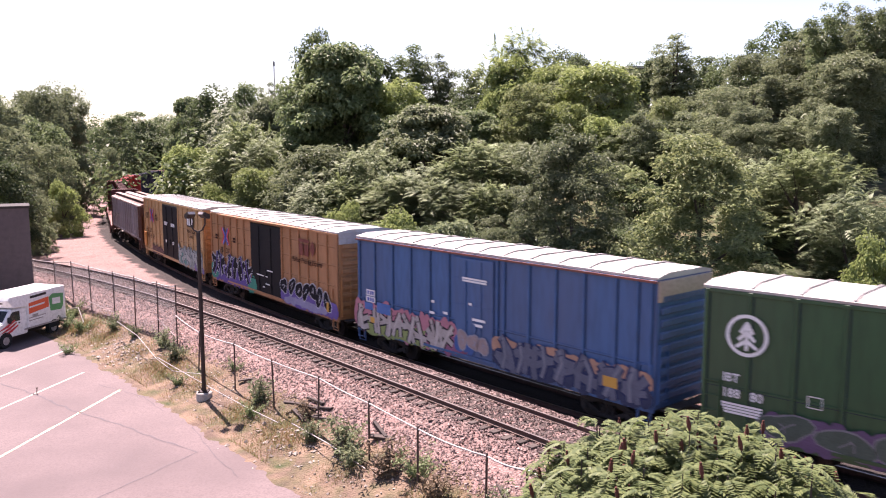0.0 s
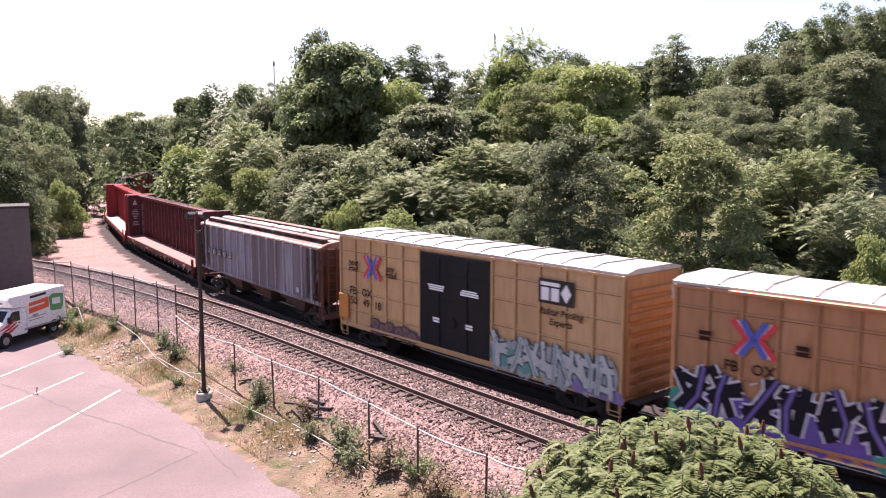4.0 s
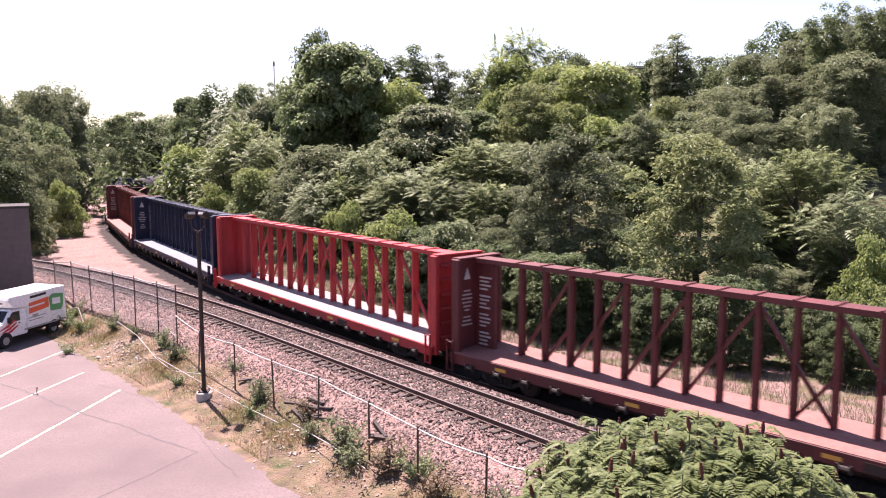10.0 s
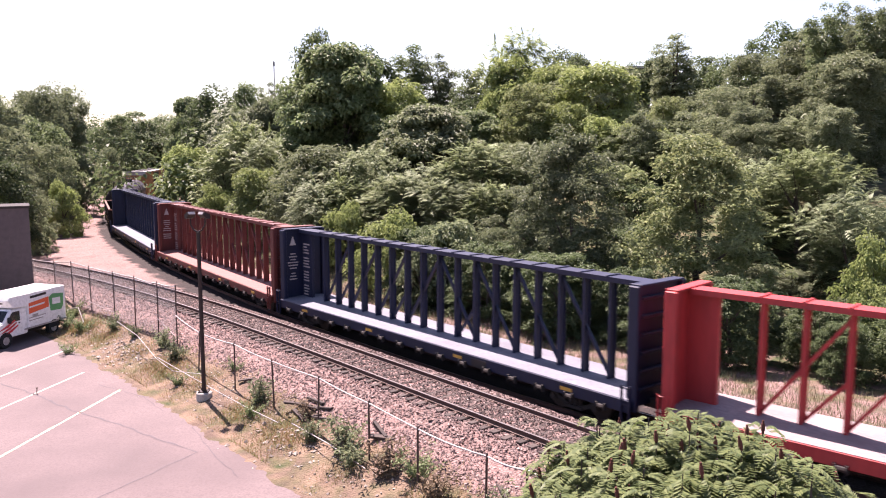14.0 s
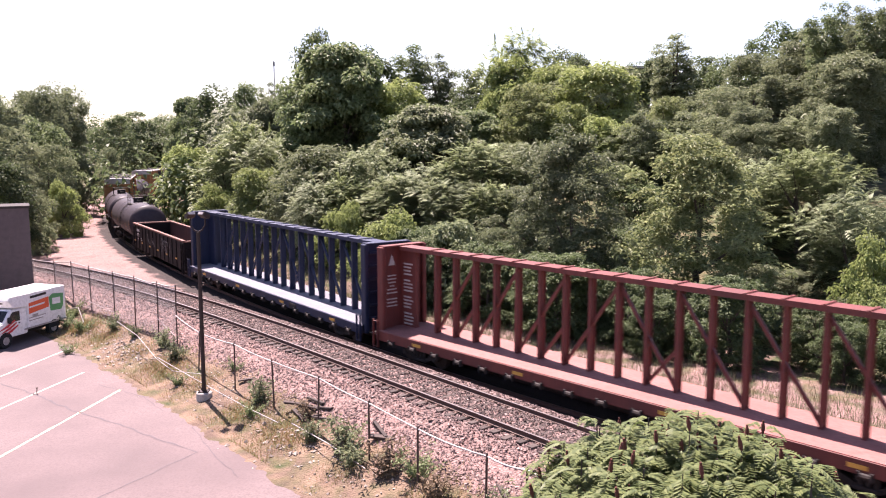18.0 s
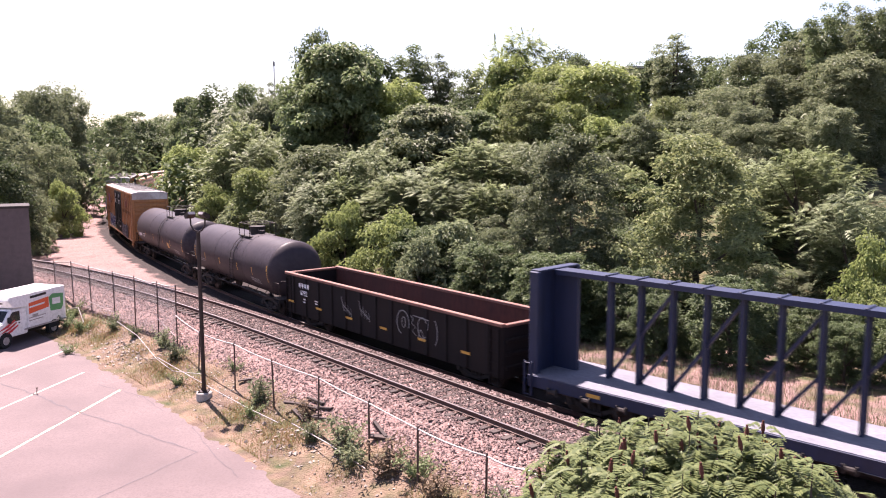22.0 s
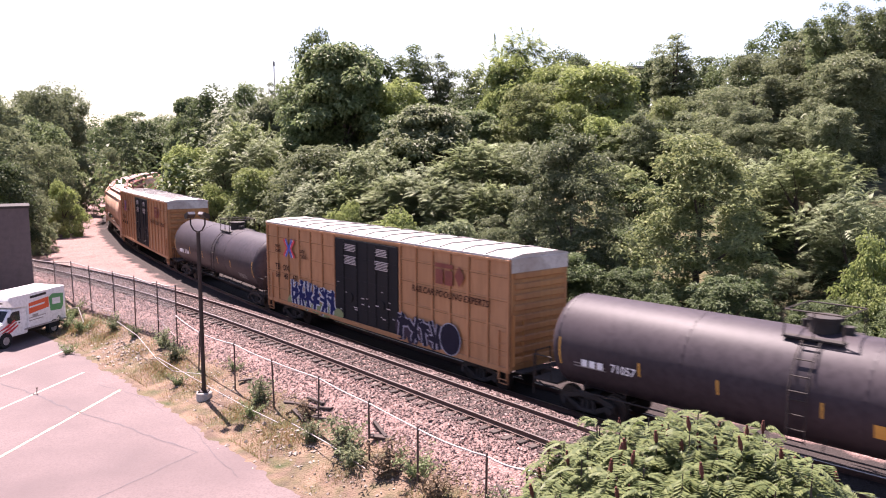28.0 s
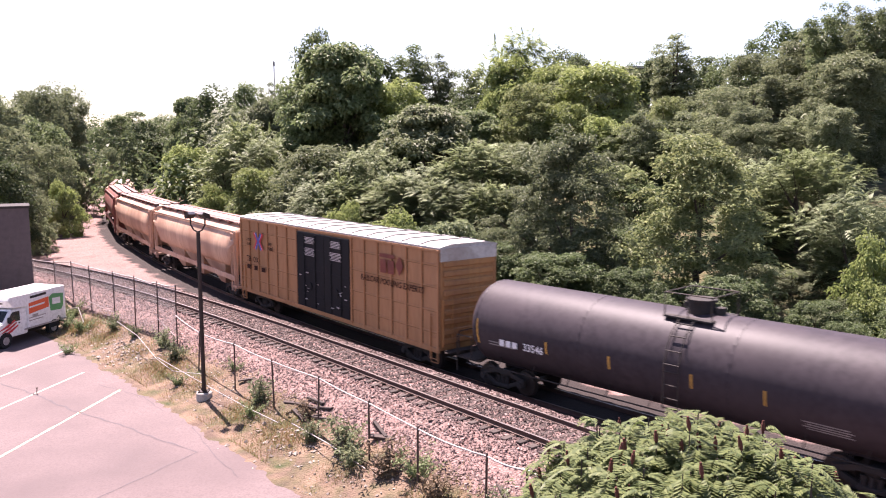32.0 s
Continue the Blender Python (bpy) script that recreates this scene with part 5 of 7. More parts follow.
def gondola():
    L = LEN[10]
    c = car_base("gondola", "low black-brown gondola with rusty empty inside", "gondola car", 10)
    W, lo, hi = 2.95, 0.68, 2.62
    for s in (-1, 1):
        bm = bmesh.new()
        box(bm, -L / 2, L / 2, s * W / 2 - 0.035, s * W / 2 + 0.035, lo, hi, bevel=0.008)
        part("side_wall", bm, M_gondola, c)
        bm = bmesh.new()
        box(bm, -L / 2 + 0.02, L / 2 - 0.02, s * (W / 2 - 0.04) - 0.005, s * (W / 2 - 0.04) + 0.005, lo + 0.2, hi - 0.01)
        part("inner_lining", bm, M_gondola_in, c)
        bm = bmesh.new()
        box(bm, -L / 2 - 0.06, L / 2 + 0.06, s * W / 2 - 0.1, s * W / 2 + 0.1, hi - 0.03, hi + 0.1, bevel=0.02)
        part("top_chord", bm, M_rust_chord, c, "worn rusty top rim")
        bm = bmesh.new()
        box(bm, s * L / 2 - 0.05, s * L / 2 + 0.05, -W / 2, W / 2, lo, hi - 0.05, bevel=0.01)
        part("end_wall", bm, M_gondola, c)
        bm = bmesh.new()
        box(bm, s * L / 2 - 0.1, s * L / 2 + 0.1, -W / 2 + 0.1, W / 2 - 0.1, hi - 0.05, hi + 0.06, bevel=0.02)
        part("end_chord", bm, M_rust_chord, c)
        for k in range(3):
            bm = bmesh.new()
            z = lo + 0.4 + k * 0.5
            box(bm, s * L / 2 + min(0, s * 0.12), s * L / 2 + max(0, s * 0.12), -W / 2 + 0.1, W / 2 - 0.1, z - 0.07, z + 0.07, bevel=0.02)
            part("end_rib", bm, M_gondola, c)
        ladder(c, s * (L / 2 - 0.35), -W / 2 - 0.04, 0.45, 2.45, M_gondola, "side")
    bm = bmesh.new()
    box(bm, -L / 2, L / 2, -W / 2, W / 2, lo + 0.05, lo + 0.2)
    part("floor", bm, M_gondola_in, c)
    rib = shared("gondola_rib", M_gondola, lambda bm: box(bm, -0.11, 0.11, -0.1, 0.02, lo + 0.02, hi - 0.03, bevel=0.03))
    for k in range(13):
        x = -L / 2 + 0.75 + k * (L - 1.5) / 12
        part("side_rib", rib, None, c, m=pose(x, -W / 2, 0))
        part("side_rib", rib, None, c, m=pose(x, W / 2, 0, 0, 0, 180))
    y = -W / 2 - 0.104
    words("car_number", "6792", 0.34, M_white, c, -6.05, y, 1.84)
    bm = bmesh.new()
    for k in range(4):
        box(bm, -6.5 + k * 0.26, -6.34 + k * 0.26, y - 0.004, y, 2.14, 2.32)
        box(bm, -6.42 + k * 0.26, -6.36 + k * 0.26, y - 0.004, y, 2.08, 2.14)
    for zz, w in ((1.56, 0.22), (1.42, 0.18)):
        box(bm, -6.1, -6.1 + w, y - 0.004, y, zz - 0.03, zz + 0.03)
    for zz in (1.62, 1.5):
        box(bm, -5.0, -4.72, y - 0.004, y, zz - 0.025, zz + 0.025)
    tagged(part("mark_stencil", bm, M_white, c), kind="stuff")
    for k in range(6):
        bm = bmesh.new()
        x = -L / 2 + 0.6 + k * (L - 2.5) / 5
        box(bm, x - 0.25, x + 0.25, y - 0.004, y, 1.25, 1.35)
        part("reflector_strip", bm, M_yelmark, c)
    bm = bmesh.new()
    for cx in (-2.2, -0.75):                # two jagged tags
        stroke(bm, [(cx - 0.42, 2.2), (cx - 0.2, 1.55), (cx - 0.12, 1.98), (cx + 0.02, 1.5), (cx + 0.1, 1.88), (cx + 0.24, 1.45), (cx + 0.34, 1.75), (cx + 0.42, 1.4)], 0.04, y - 0.004)
        stroke(bm, [(cx - 0.3, 1.85), (cx + 0.38, 1.5)], 0.04, y - 0.006)
    def ring(cx, cz, rx, rz, a0, a1, w):
        stroke(bm, [(cx + rx * math.cos(a0 + (a1 - a0) * i / 14), cz + rz * math.sin(a0 + (a1 - a0) * i / 14)) for i in range(15)], w, y - 0.004)
    ring(2.1, 1.8, 0.42, 0.5, -0.4, 4.4, 0.04)         # looping outlines
    ring(2.15, 1.82, 0.12, 0.22, 0, 6.28, 0.04)
    ring(3.4, 1.78, 0.3, 0.42, 0.6, 5.4, 0.04)
    ring(3.3, 1.32, 0.15, 0.36, 0, 3.14, 0.04)
    ring(4.15, 1.7, 0.2, 0.5, -1.2, 1.5, 0.04)
    stroke(bm, [(2.6, 2.2), (2.8, 2.05), (2.7, 1.85), (2.95, 1.75), (2.75, 1.55), (3.0, 1.4)], 0.04, y - 0.006)
    stroke(bm, [(2.8, 2.2), (3.8, 2.15), (3.75, 1.75)], 0.04, y - 0.006)
    part("graffiti", bm, spray((0.25, 0.25, 0.25)), c, "thin pale sprayed outlines")
    running_gear(c, L, 10, 1.9)


M_rust_chord = surface("worn_rim", (0.21, 0.105, 0.085), (0.14, 0.065, 0.05), 1.5, 0.8)


def tank_car(index, marks, frames_on_top, label):
    L = LEN[index]
    c = car_base("tank_car", label, "tank car", index)
    R, zc, hl = 1.56, 2.4, L / 2 - 0.2
    seg = 36
    bm = bmesh.new()
    prof = [(-hl, 0.0)] + [(-hl + 0.62 * (1 - math.cos(a)), R * math.sin(a)) for a in [math.radians(v) for v in (18, 36, 54, 72, 84, 90)]]
    prof = prof + [(-x, r) for x, r in reversed(prof)]
    rows = []
    for x, r in prof:
        if r < 1e-6:
            rows.append([bm.verts.new((x, 0, zc))])
        else:
            rows.append([bm.verts.new((x, r * math.cos(i * 2 * math.pi / seg), zc + r * math.sin(i * 2 * math.pi / seg))) for i in range(seg)])
    for a, b in zip(rows[:-1], rows[1:]):
        for i in range(seg):
            j = (i + 1) % seg
            f = [a[i % len(a)], a[j % len(a)], b[j % len(b)], b[i % len(b)]]
            f = list(dict.fromkeys(f))
            bm.faces.new(f)
    bmesh.ops.recalc_face_normals(bm, faces=bm.faces[:])
    for f in bm.faces:
        f.smooth = True
    part("tank_shell", bm, M_tank, c)
    ring = shared("weld_ring", M_tank, lambda bm: rod(bm, (-0.04, 0, zc), (0.04, 0, zc), R + 0.008, 36))
    for x in (-hl + 0.66, -hl * 0.33, hl * 0.33, hl - 0.66):
        part("weld_ring", ring, None, c, m=pose(x, 0, 0))
    # saddles, stub sills, walkways
    for s in (-1, 1):
        bm = bmesh.new()
        prism(bm, [(-1.25, zc - 0.75), (-1.1, zc - 1.0), (-0.7, 0.95), (0.7, 0.95), (1.1, zc - 1.0), (1.25, zc - 0.75), (0.9, zc - 1.2), (0, zc - 1.45), (-0.9, zc - 1.2)], s * (hl - 1.9) - 0.5, s * (hl - 1.9) + 0.5)
        part("saddle", bm, M_tank, c)
        bm = bmesh.new()
        box(bm, s * hl - 0.5, s * hl + 0.5, -1.35, 1.35, 1.0, 1.06)
        part("end_platform", bm, M_under, c)
        xx = s * (hl + 0.45)
        for pts in ([(xx, -1.3, 1.05), (xx, -1.3, 2.0), (xx, -0.5, 2.0), (xx, -0.5, 1.05)], [(xx, 1.3, 1.05), (xx, 1.3, 2.0), (xx, 0.5, 2.0), (xx, 0.5, 1.05)],
                    [(s * (hl - 0.3), -1.4, 1.05), (s * (hl - 0.3), -1.4, 1.9), (xx, -1.4, 1.9), (xx, -1.4, 0.5)]):
            bm = bmesh.new()
            tube(bm, pts, 0.022, 5)
            part("safety_rail", bm, M_under, c)
    for yy in (-1.38, 1.38):
        bm = bmesh.new()
        tube(bm, [(-hl + 1.2, yy, 1.0), (hl - 1.2, yy, 1.0)], 0.025, 5)
        for k in range(9):
            x = -hl + 1.6 + k * (2 * hl - 3.2) / 8
            rod(bm, (x, yy, 1.0), (x, yy * 0.75, 1.5), 0.018, 5)
        part("side_rail", bm, M_under, c)
    # dome platform, manway, valves, side ladder
    p = part("top_platform", shared("top_platform", M_under, lambda bm: [box(bm, -0.8, 0.8, yy - 0.16, yy + 0.16, zc + R * 0.9, zc + R * 0.9 + 0.05) for yy in (-0.7, 0.7)]), None, c, m=pose(0.9, 0, 0))
    bm = bmesh.new()
    for yy in (-0.8, 0.8):
        for x in (-0.78, 0.0, 0.78):
            rod(bm, (x, yy, zc + R * 0.9), (x, yy, zc + R + 0.6), 0.022, 5)
        tube(bm, [(-0.78, yy, zc + R + 0.6), (0.78, yy, zc + R + 0.6)], 0.022, 5)
    for x in (-0.78, 0.78):
        tube(bm, [(x, -0.8, zc + R + 0.6), (x, 0.8, zc + R + 0.6)], 0.022, 5)
    part("handrail", bm, M_under, p)
    bm = bmesh.new()
    rod(bm, (0, 0, zc + R - 0.05), (0, 0, zc + R + 0.32), 0.42, 16)
    rod(bm, (0, 0, zc + R + 0.32), (0, 0, zc + R + 0.4), 0.47, 16)
    part("manway", bm, M_under, p)
    for vx, vy, vr in ((0.62, 0, 0.17), (-0.6, 0.2, 0.1)):
        bm = bmesh.new()
        rod(bm, (vx, vy, zc + R - 0.05), (vx, vy, zc + R + 0.2), vr, 12)
        part("valve", bm, M_under, p)
    for s in (-1, 1):
        bm = bmesh.new()
        for dx in (-0.24, 0.24):
            pts = [(dx, s * (R + 0.1) * math.cos(a), zc + (R + 0.1) * math.sin(a)) for a in [math.radians(v) for v in (58, 40, 22, 4)]] + [(dx, s * (R + 0.1), 1.2)]
            tube(bm, pts, 0.022, 5)
        lad = part("ladder", bm, M_under, c, m=pose(0.9, 0, 0))
        rung = shared("tank_rung", M_under, lambda bm: rod(bm, (-0.24, 0, 0), (0.24, 0, 0), 0.02, 5))
        for a in (52, 36, 20, 6):
            part("rung", rung, None, lad, m=pose(0, s * (R + 0.1) * math.cos(math.radians(a)), zc + (R + 0.1) * math.sin(math.radians(a))))
        for zz in (2.35, 1.95, 1.55, 1.25):
            part("rung", rung, None, lad, m=pose(0, s * (R + 0.1), zz))

    def on_shell(bm, x, w, a0, a1, n=3):
        """A patch that follows the shell on the near side, from angle a0 to a1 above its middle."""
        prev = None
        for i in range(n + 1):
            a = math.radians(a0 + (a1 - a0) * i / n)
            yy, zz = -(R + 0.012) * math.cos(a), zc + (R + 0.012) * math.sin(a)
            cur = (bm.verts.new((x - w / 2, yy, zz)), bm.verts.new((x + w / 2, yy, zz)))
            if prev:
                bm.faces.new((prev[0], prev[1], cur[1], cur[0]))
            prev = cur
    for fx in (-hl + 0.75, -3.9, -1.36, 1.5, 3.7, hl - 0.75):
        bm = bmesh.new()
        on_shell(bm, fx, 0.065, -16 if abs(fx) < 5 else -22, 0 if abs(fx) < 5 else 12)
        part("reflector_strip", bm, M_yelmark, c)
    bm = bmesh.new()
    for k in range(4):
        on_shell(bm, hl - 2.6 + 0.1 * (k % 2), 1.2, -22 - 3 * k, -23.5 - 3 * k, 1)
    for k in range(2):
        on_shell(bm, -hl + 1.9, 1.2, -15 - 4 * k, -16.5 - 4 * k, 1)
    tagged(part("small_writing", bm, surface("dim_writing_%d" % index, (0.3, 0.3, 0.3), (0.2, 0.2, 0.2), 4, 0.6), c), kind="stuff")
    if index == 12:
        bm = bmesh.new()
        on_shell(bm, 3.0, 0.5, -10, -24)
        part("placard", bm, M_yelmark, c, "orange placard")
    if marks:
        words("car_number", marks, 0.36, M_white, c, -4.45, -R - 0.02, zc - 0.36)
        bm = bmesh.new()
        for k in range(3):
            box(bm, -6.0 + k * 0.3, -5.78 + k * 0.3, -R - 0.024, -R - 0.02, zc - 0.48, zc - 0.26)
        tagged(part("mark_stencil", bm, M_white, c), kind="stuff")
    running_gear(c, L, index, 1.75, False)


make_green()
make_blue()
make_tan_first()
make_tan_second()
grey_hopper()
centerbeam(5, "dark red centerbeam flatcar with empty faded deck", M_dkred, M_deck_pink, 17, True)
centerbeam(6, "bright red centerbeam flatcar with empty pale deck", M_red, M_deck_grey, 16, False)
centerbeam(7, "navy blue centerbeam flatcar with empty grey deck", M_navy, M_deck_blue, 17, True)
centerbeam(8, "oxide red centerbeam flatcar with empty red deck", M_brown, M_deck_pink, 17, True)
centerbeam(9, "cobalt blue centerbeam flatcar with empty grey deck", M_cobalt, M_deck_blue, 17, False)
gondola()
tank_car(11, "", True, "black tank car with yellow reflectors and top platform")
tank_car(12, "71057", False, "black tank car with orange placards and top platform")
make_pool_car(13, True)
tank_car(14, "33546", False, "black tank car with white car number")
make_pool_car(15, False)
tan_hopper(16, M_hopper_tan, "tan covered hopper with bulging smooth sides")
tan_hopper(17, M_hopper_tan, "tan covered hopper streaked with rust")
tan_hopper(18, M_hopper_red, "dull red covered hopper with rusty roof")
tan_hopper(19, M_hopper_tan, "tan covered hopper at the tail of the string")

# ---- the parking lot and its edge ----
LOT_Z = -0.985


def off_siding(u, d):
    """A point beside the siding; d below zero is the lot's side."""
    p, q = siding(u - 0.05), siding(u + 0.05)
    t = (q - p) / np.linalg.norm(q - p)
    return np.array([p[0] + t[1] * d, p[1] - t[0] * d])


def parking_lot():
    rnd = random.Random(2)
    us = np.arange(-46, 20.1, 0.4)
    verts, faces = [], []
    cols = [0.0, 0.15, 1.0, 6.0, 14.0, 30.0, 60.0]
    for i, u in enumerate(us):
        edge = -6.0 + 0.22 * math.sin(u * 1.1) + 0.16 * math.sin(u * 2.7 + 1) + rnd.uniform(-0.07, 0.07)
        if u > 9:
            edge += min(0.6, (u - 9) * 0.15)
        for k, c in enumerate(cols):
            p = off_siding(u, edge - c)
            verts.append((p[0], p[1], LOT_Z - (0.03 if k == 0 else 0)))
    n = len(cols)
    for i in range(len(us) - 1):
        for k in range(n - 1):
            a = i * n + k
            faces.append((a, a + n, a + n + 1, a + 1))
    me = raw_mesh("parking_lot", verts, faces, M_asphalt)
    ob = tagged(new("parking_lot", me), "faded pinkish asphalt parking lot with a ragged edge", "parking lot", kind="structure")

    def strip(name, pts, w, mat, wob=0.0):
        bm = bmesh.new()
        prev = None
        for i, (x, y) in enumerate(pts):
            a, b = pts[max(i - 1, 0)], pts[min(i + 1, len(pts) - 1)]
            d = Vector((b[0] - a[0], b[1] - a[1])).normalized()
            ww = w * (1 + rnd.uniform(-wob, wob)) / 2
            cur = [bm.verts.new((x - d.y * s * ww, y + d.x * s * ww, LOT_Z + 0.005)) for s in (1, -1)]
            if prev:
                bm.faces.new((prev[0], prev[1], cur[1], cur[0]))
            prev = cur
        bmesh.ops.recalc_face_normals(bm, faces=bm.faces[:])
        return part(name, bm, mat, ob)
    ends = [((-14.42, 24.1), (-13.3, 32.31)), ((-17.2, 28.4), (-15.96, 34.92)), ((-19.6, 32.2), (-18.5, 39.53))]
    for k, (a, b) in enumerate(ends):
        strip("bay_line", [(a[0] + (b[0] - a[0]) * f, a[1] + (b[1] - a[1]) * f) for f in np.linspace(0, 1, 20)], 0.11, M_line_y if k == 0 else M_line, 0.25)

    def ragged(pts, step=0.35, jit=0.05):
        out = []
        for a, b in zip(pts[:-1], pts[1:]):
            n = max(2, int(math.dist(a, b) / step))
            out += [(a[0] + (b[0] - a[0]) * i / n + rnd.uniform(-jit, jit), a[1] + (b[1] - a[1]) * i / n + rnd.uniform(-jit, jit)) for i in range(n)]
        return out + [pts[-1]]
    strip("crack", ragged([(-20.6, 34.4), (-18.73, 33.19), (-16.59, 31.77), (-14.02, 29.65), (-11.7, 28.14), (-9.49, 26.44), (-8.08, 25.47)]), 0.07, M_crack, 0.5)
    strip("crack", ragged([(-8.08, 25.47), (-8.92, 23.75), (-9.55, 22.52), (-10.6, 20.4)]), 0.05, M_crack, 0.5)
    strip("crack", ragged([(-9.0, 27.9), (-7.4, 25.2), (-6.2, 23.4)]), 0.03, M_crack, 0.6)
    strip("crack", ragged([(-14.5, 33.0), (-12.0, 31.4), (-10.6, 29.6)]), 0.03, M_crack, 0.6)


parking_lot()


def light_pole():
    root = thing("light_pole", "dark bronze light pole with two floodlights on a concrete base", "lamp post")
    root.location = (-9.32, 30.6, -0.99)
    bm = bmesh.new()
    rod(bm, (0, 0, -0.1), (0, 0, 0.42), 0.3, 20)
    rod(bm, (0, 0, 0.42), (0, 0, 0.46), 0.3, 20, 0.27)
    part("concrete_base", bm, M_concrete, root)
    bm = bmesh.new()
    box(bm, -0.2, 0.2, -0.2, 0.2, 0.46, 0.5, bevel=0.01)
    for x in (-0.15, 0.15):
        for y in (-0.15, 0.15):
            rod(bm, (x, y, 0.5), (x, y, 0.58), 0.02, 6)
    part("base_plate", bm, M_brown_metal, root)
    bm = bmesh.new()
    rod(bm, (0, 0, 0.5), (0, 0, 6.72), 0.085, 12, 0.075)
    part("pole", bm, M_brown_metal, root)
    bm = bmesh.new()
    tube(bm, [(-0.28, 0, 7.3), (-0.27, 0, 7.0), (-0.16, 0, 6.8), (0, 0, 6.72), (0.16, 0, 6.8), (0.27, 0, 7.0), (0.28, 0, 7.3)], 0.03, 8)
    part("yoke", bm, M_brown_metal, root)
    for s in (-1, 1):
        m = pose(s * 0.28, -0.05, 7.34, -28, 0, 42 if s < 0 else -35) @ Matrix.Scale(0.75, 4)
        bm = bmesh.new()
        prism(bm, [(-0.28, -0.05), (-0.24, 0.12), (0.1, 0.16), (0.2, 0.08), (0.2, -0.06), (0.0, -0.12)], -0.2, 0.2)
        h = part("floodlight", bm, M_brown_metal, root, m=m)
        bm = bmesh.new()
        box(bm, -0.17, 0.17, -0.293, -0.275, -0.04, 0.1)
        part("lens", bm, M_galv, h, "pale glass front")


light_pole()


def fence():
    root = thing("chain_link_fence", "sagging rusty chain-link fence along the lot", "fence")
    upper = [(-29.2, 54.4, 0.05, 1.72), (-26.8, 52.15, 0.07, 1.75), (-24.33, 50.02, 0.01, 1.87), (-21.78, 46.83, -0.22, 2.3), (-19.96, 45.04, -0.22, 2.28), (-17.64, 42.65, -0.2, 2.33),
             (-15.7, 40.56, -0.2, 2.42), (-13.79, 38.44, -0.15, 2.48), (-12.36, 36.81, -0.17, 2.6)]
    lower = [(-12.3, 36.5, -0.3, 1.3), (-10.2, 33.2, -0.4, 1.25), (-8.11, 30.69, -0.48, 1.38), (-6.15, 28.31, -0.45, 1.34), (-4.07, 25.76, -0.45, 1.46),
             (-2.23, 23.51, -0.47, 1.34), (-0.7, 21.64, -0.44, 1.21), (1.1, 19.47, -0.45, 1.28), (2.0, 18.38, -0.42, 1.36), (3.8, 16.2, -0.42, 1.3)]
    rnd = random.Random(4)
    for row in (upper, lower):
        for k, (x, y, z0, z1) in enumerate(row):
            if row is lower and k == 0:
                continue
            lean = rnd.uniform(-0.07, 0.04) + (0.1 if row is lower and k in (1, 4) else 0)
            bm = bmesh.new()
            rod(bm, (x - lean, y, z0 - 0.3), (x, y, z1), 0.032, 8)
            rod(bm, (x, y, z1), (x, y, z1 + 0.05), 0.04, 8, 0.015)
            part("post", bm, M_post, root)
        for k, (a, b) in enumerate(zip(row[:-1], row[1:])):
            bm = bmesh.new()
            sag = rnd.uniform(0.0, 0.07)
            pts = [(a[0] + (b[0] - a[0]) * f, a[1] + (b[1] - a[1]) * f, a[3] - 0.04 + (b[3] - a[3]) * f - sag * 4 * f * (1 - f)) for f in np.linspace(0, 1, 6)]
            tube(bm, pts, 0.026, 6)
            part("top_rail", bm, M_pipe, root)
    # fallen lower wires and pipes
    for pts in ([(-20.5, 43.4, 0.15), (-19.6, 42.7, 0.4), (-18.9, 41.7, -0.2)], [(-16.2, 39.4, 0.35), (-14.3, 37.0, 0.2), (-12.6, 34.6, -0.25), (-11.3, 32.9, -0.35), (-9.5, 31.5, -0.1)],
                [(-13.8, 38.3, 0.75), (-12.3, 36.3, 0.35)], [(-12.4, 34.2, -0.1), (-9.6, 31.0, -0.25), (-7.2, 28.4, -0.4), (-5.6, 26.5, -0.35)],
                [(-5.1, 26.3, -0.3), (-3.6, 24.2, -0.2), (-2.2, 22.6, -0.42)], [(-19.4, 43.6, 0.55), (-17.5, 42.0, 0.3)]):
        bm = bmesh.new()
        tube(bm, pts, 0.017, 6)
        part("loose_pipe", bm, M_pipe, root)
    # woven wire of the taller stretch
    for k, (a, b) in enumerate(zip(upper[:-1], upper[1:])):
        A, B = Vector(a[:2]), Vector(b[:2])
        ln = (B - A).length
        d = (B - A) / ln
        step, verts, faces = 0.11, [], []
        h0, h1 = max(a[2], b[2]) + 0.02, min(a[3], b[3]) - 0.05
        n = int(ln / step)
        rise = h1 - h0
        for s in (1, -1):
            for i in range(-int(rise / step), n):
                x0, x1 = i * step, i * step + rise
                za, zb = 0.0, rise
                if x0 < 0:
                    za, x0 = -x0, 0.0
                if x1 > ln:
                    zb, x1 = rise - (x1 - ln), ln
                if zb - za < 0.05:
                    continue
                pa, pb = (x0, h0 + za), (x1, h0 + zb)
                if s < 0:
                    pa, pb = (ln - x0, h0 + za), (ln - x1, h0 + zb)
                q = len(verts)
                for (xx, zz) in (pa, pb):
                    c = A + d * xx
                    for ox, oz in ((0.0035, 0), (-0.0018, 0.003), (-0.0018, -0.003)):
                        verts.append((c.x + d.y * ox, c.y - d.x * ox, zz + oz))
                for j in range(3):
                    faces.append((q + j, q + (j + 1) % 3, q + 3 + (j + 1) % 3, q + 3 + j))
        ob = part("wire_mesh", raw_mesh("wire_mesh", verts, faces, M_galv), None, root)


fence()


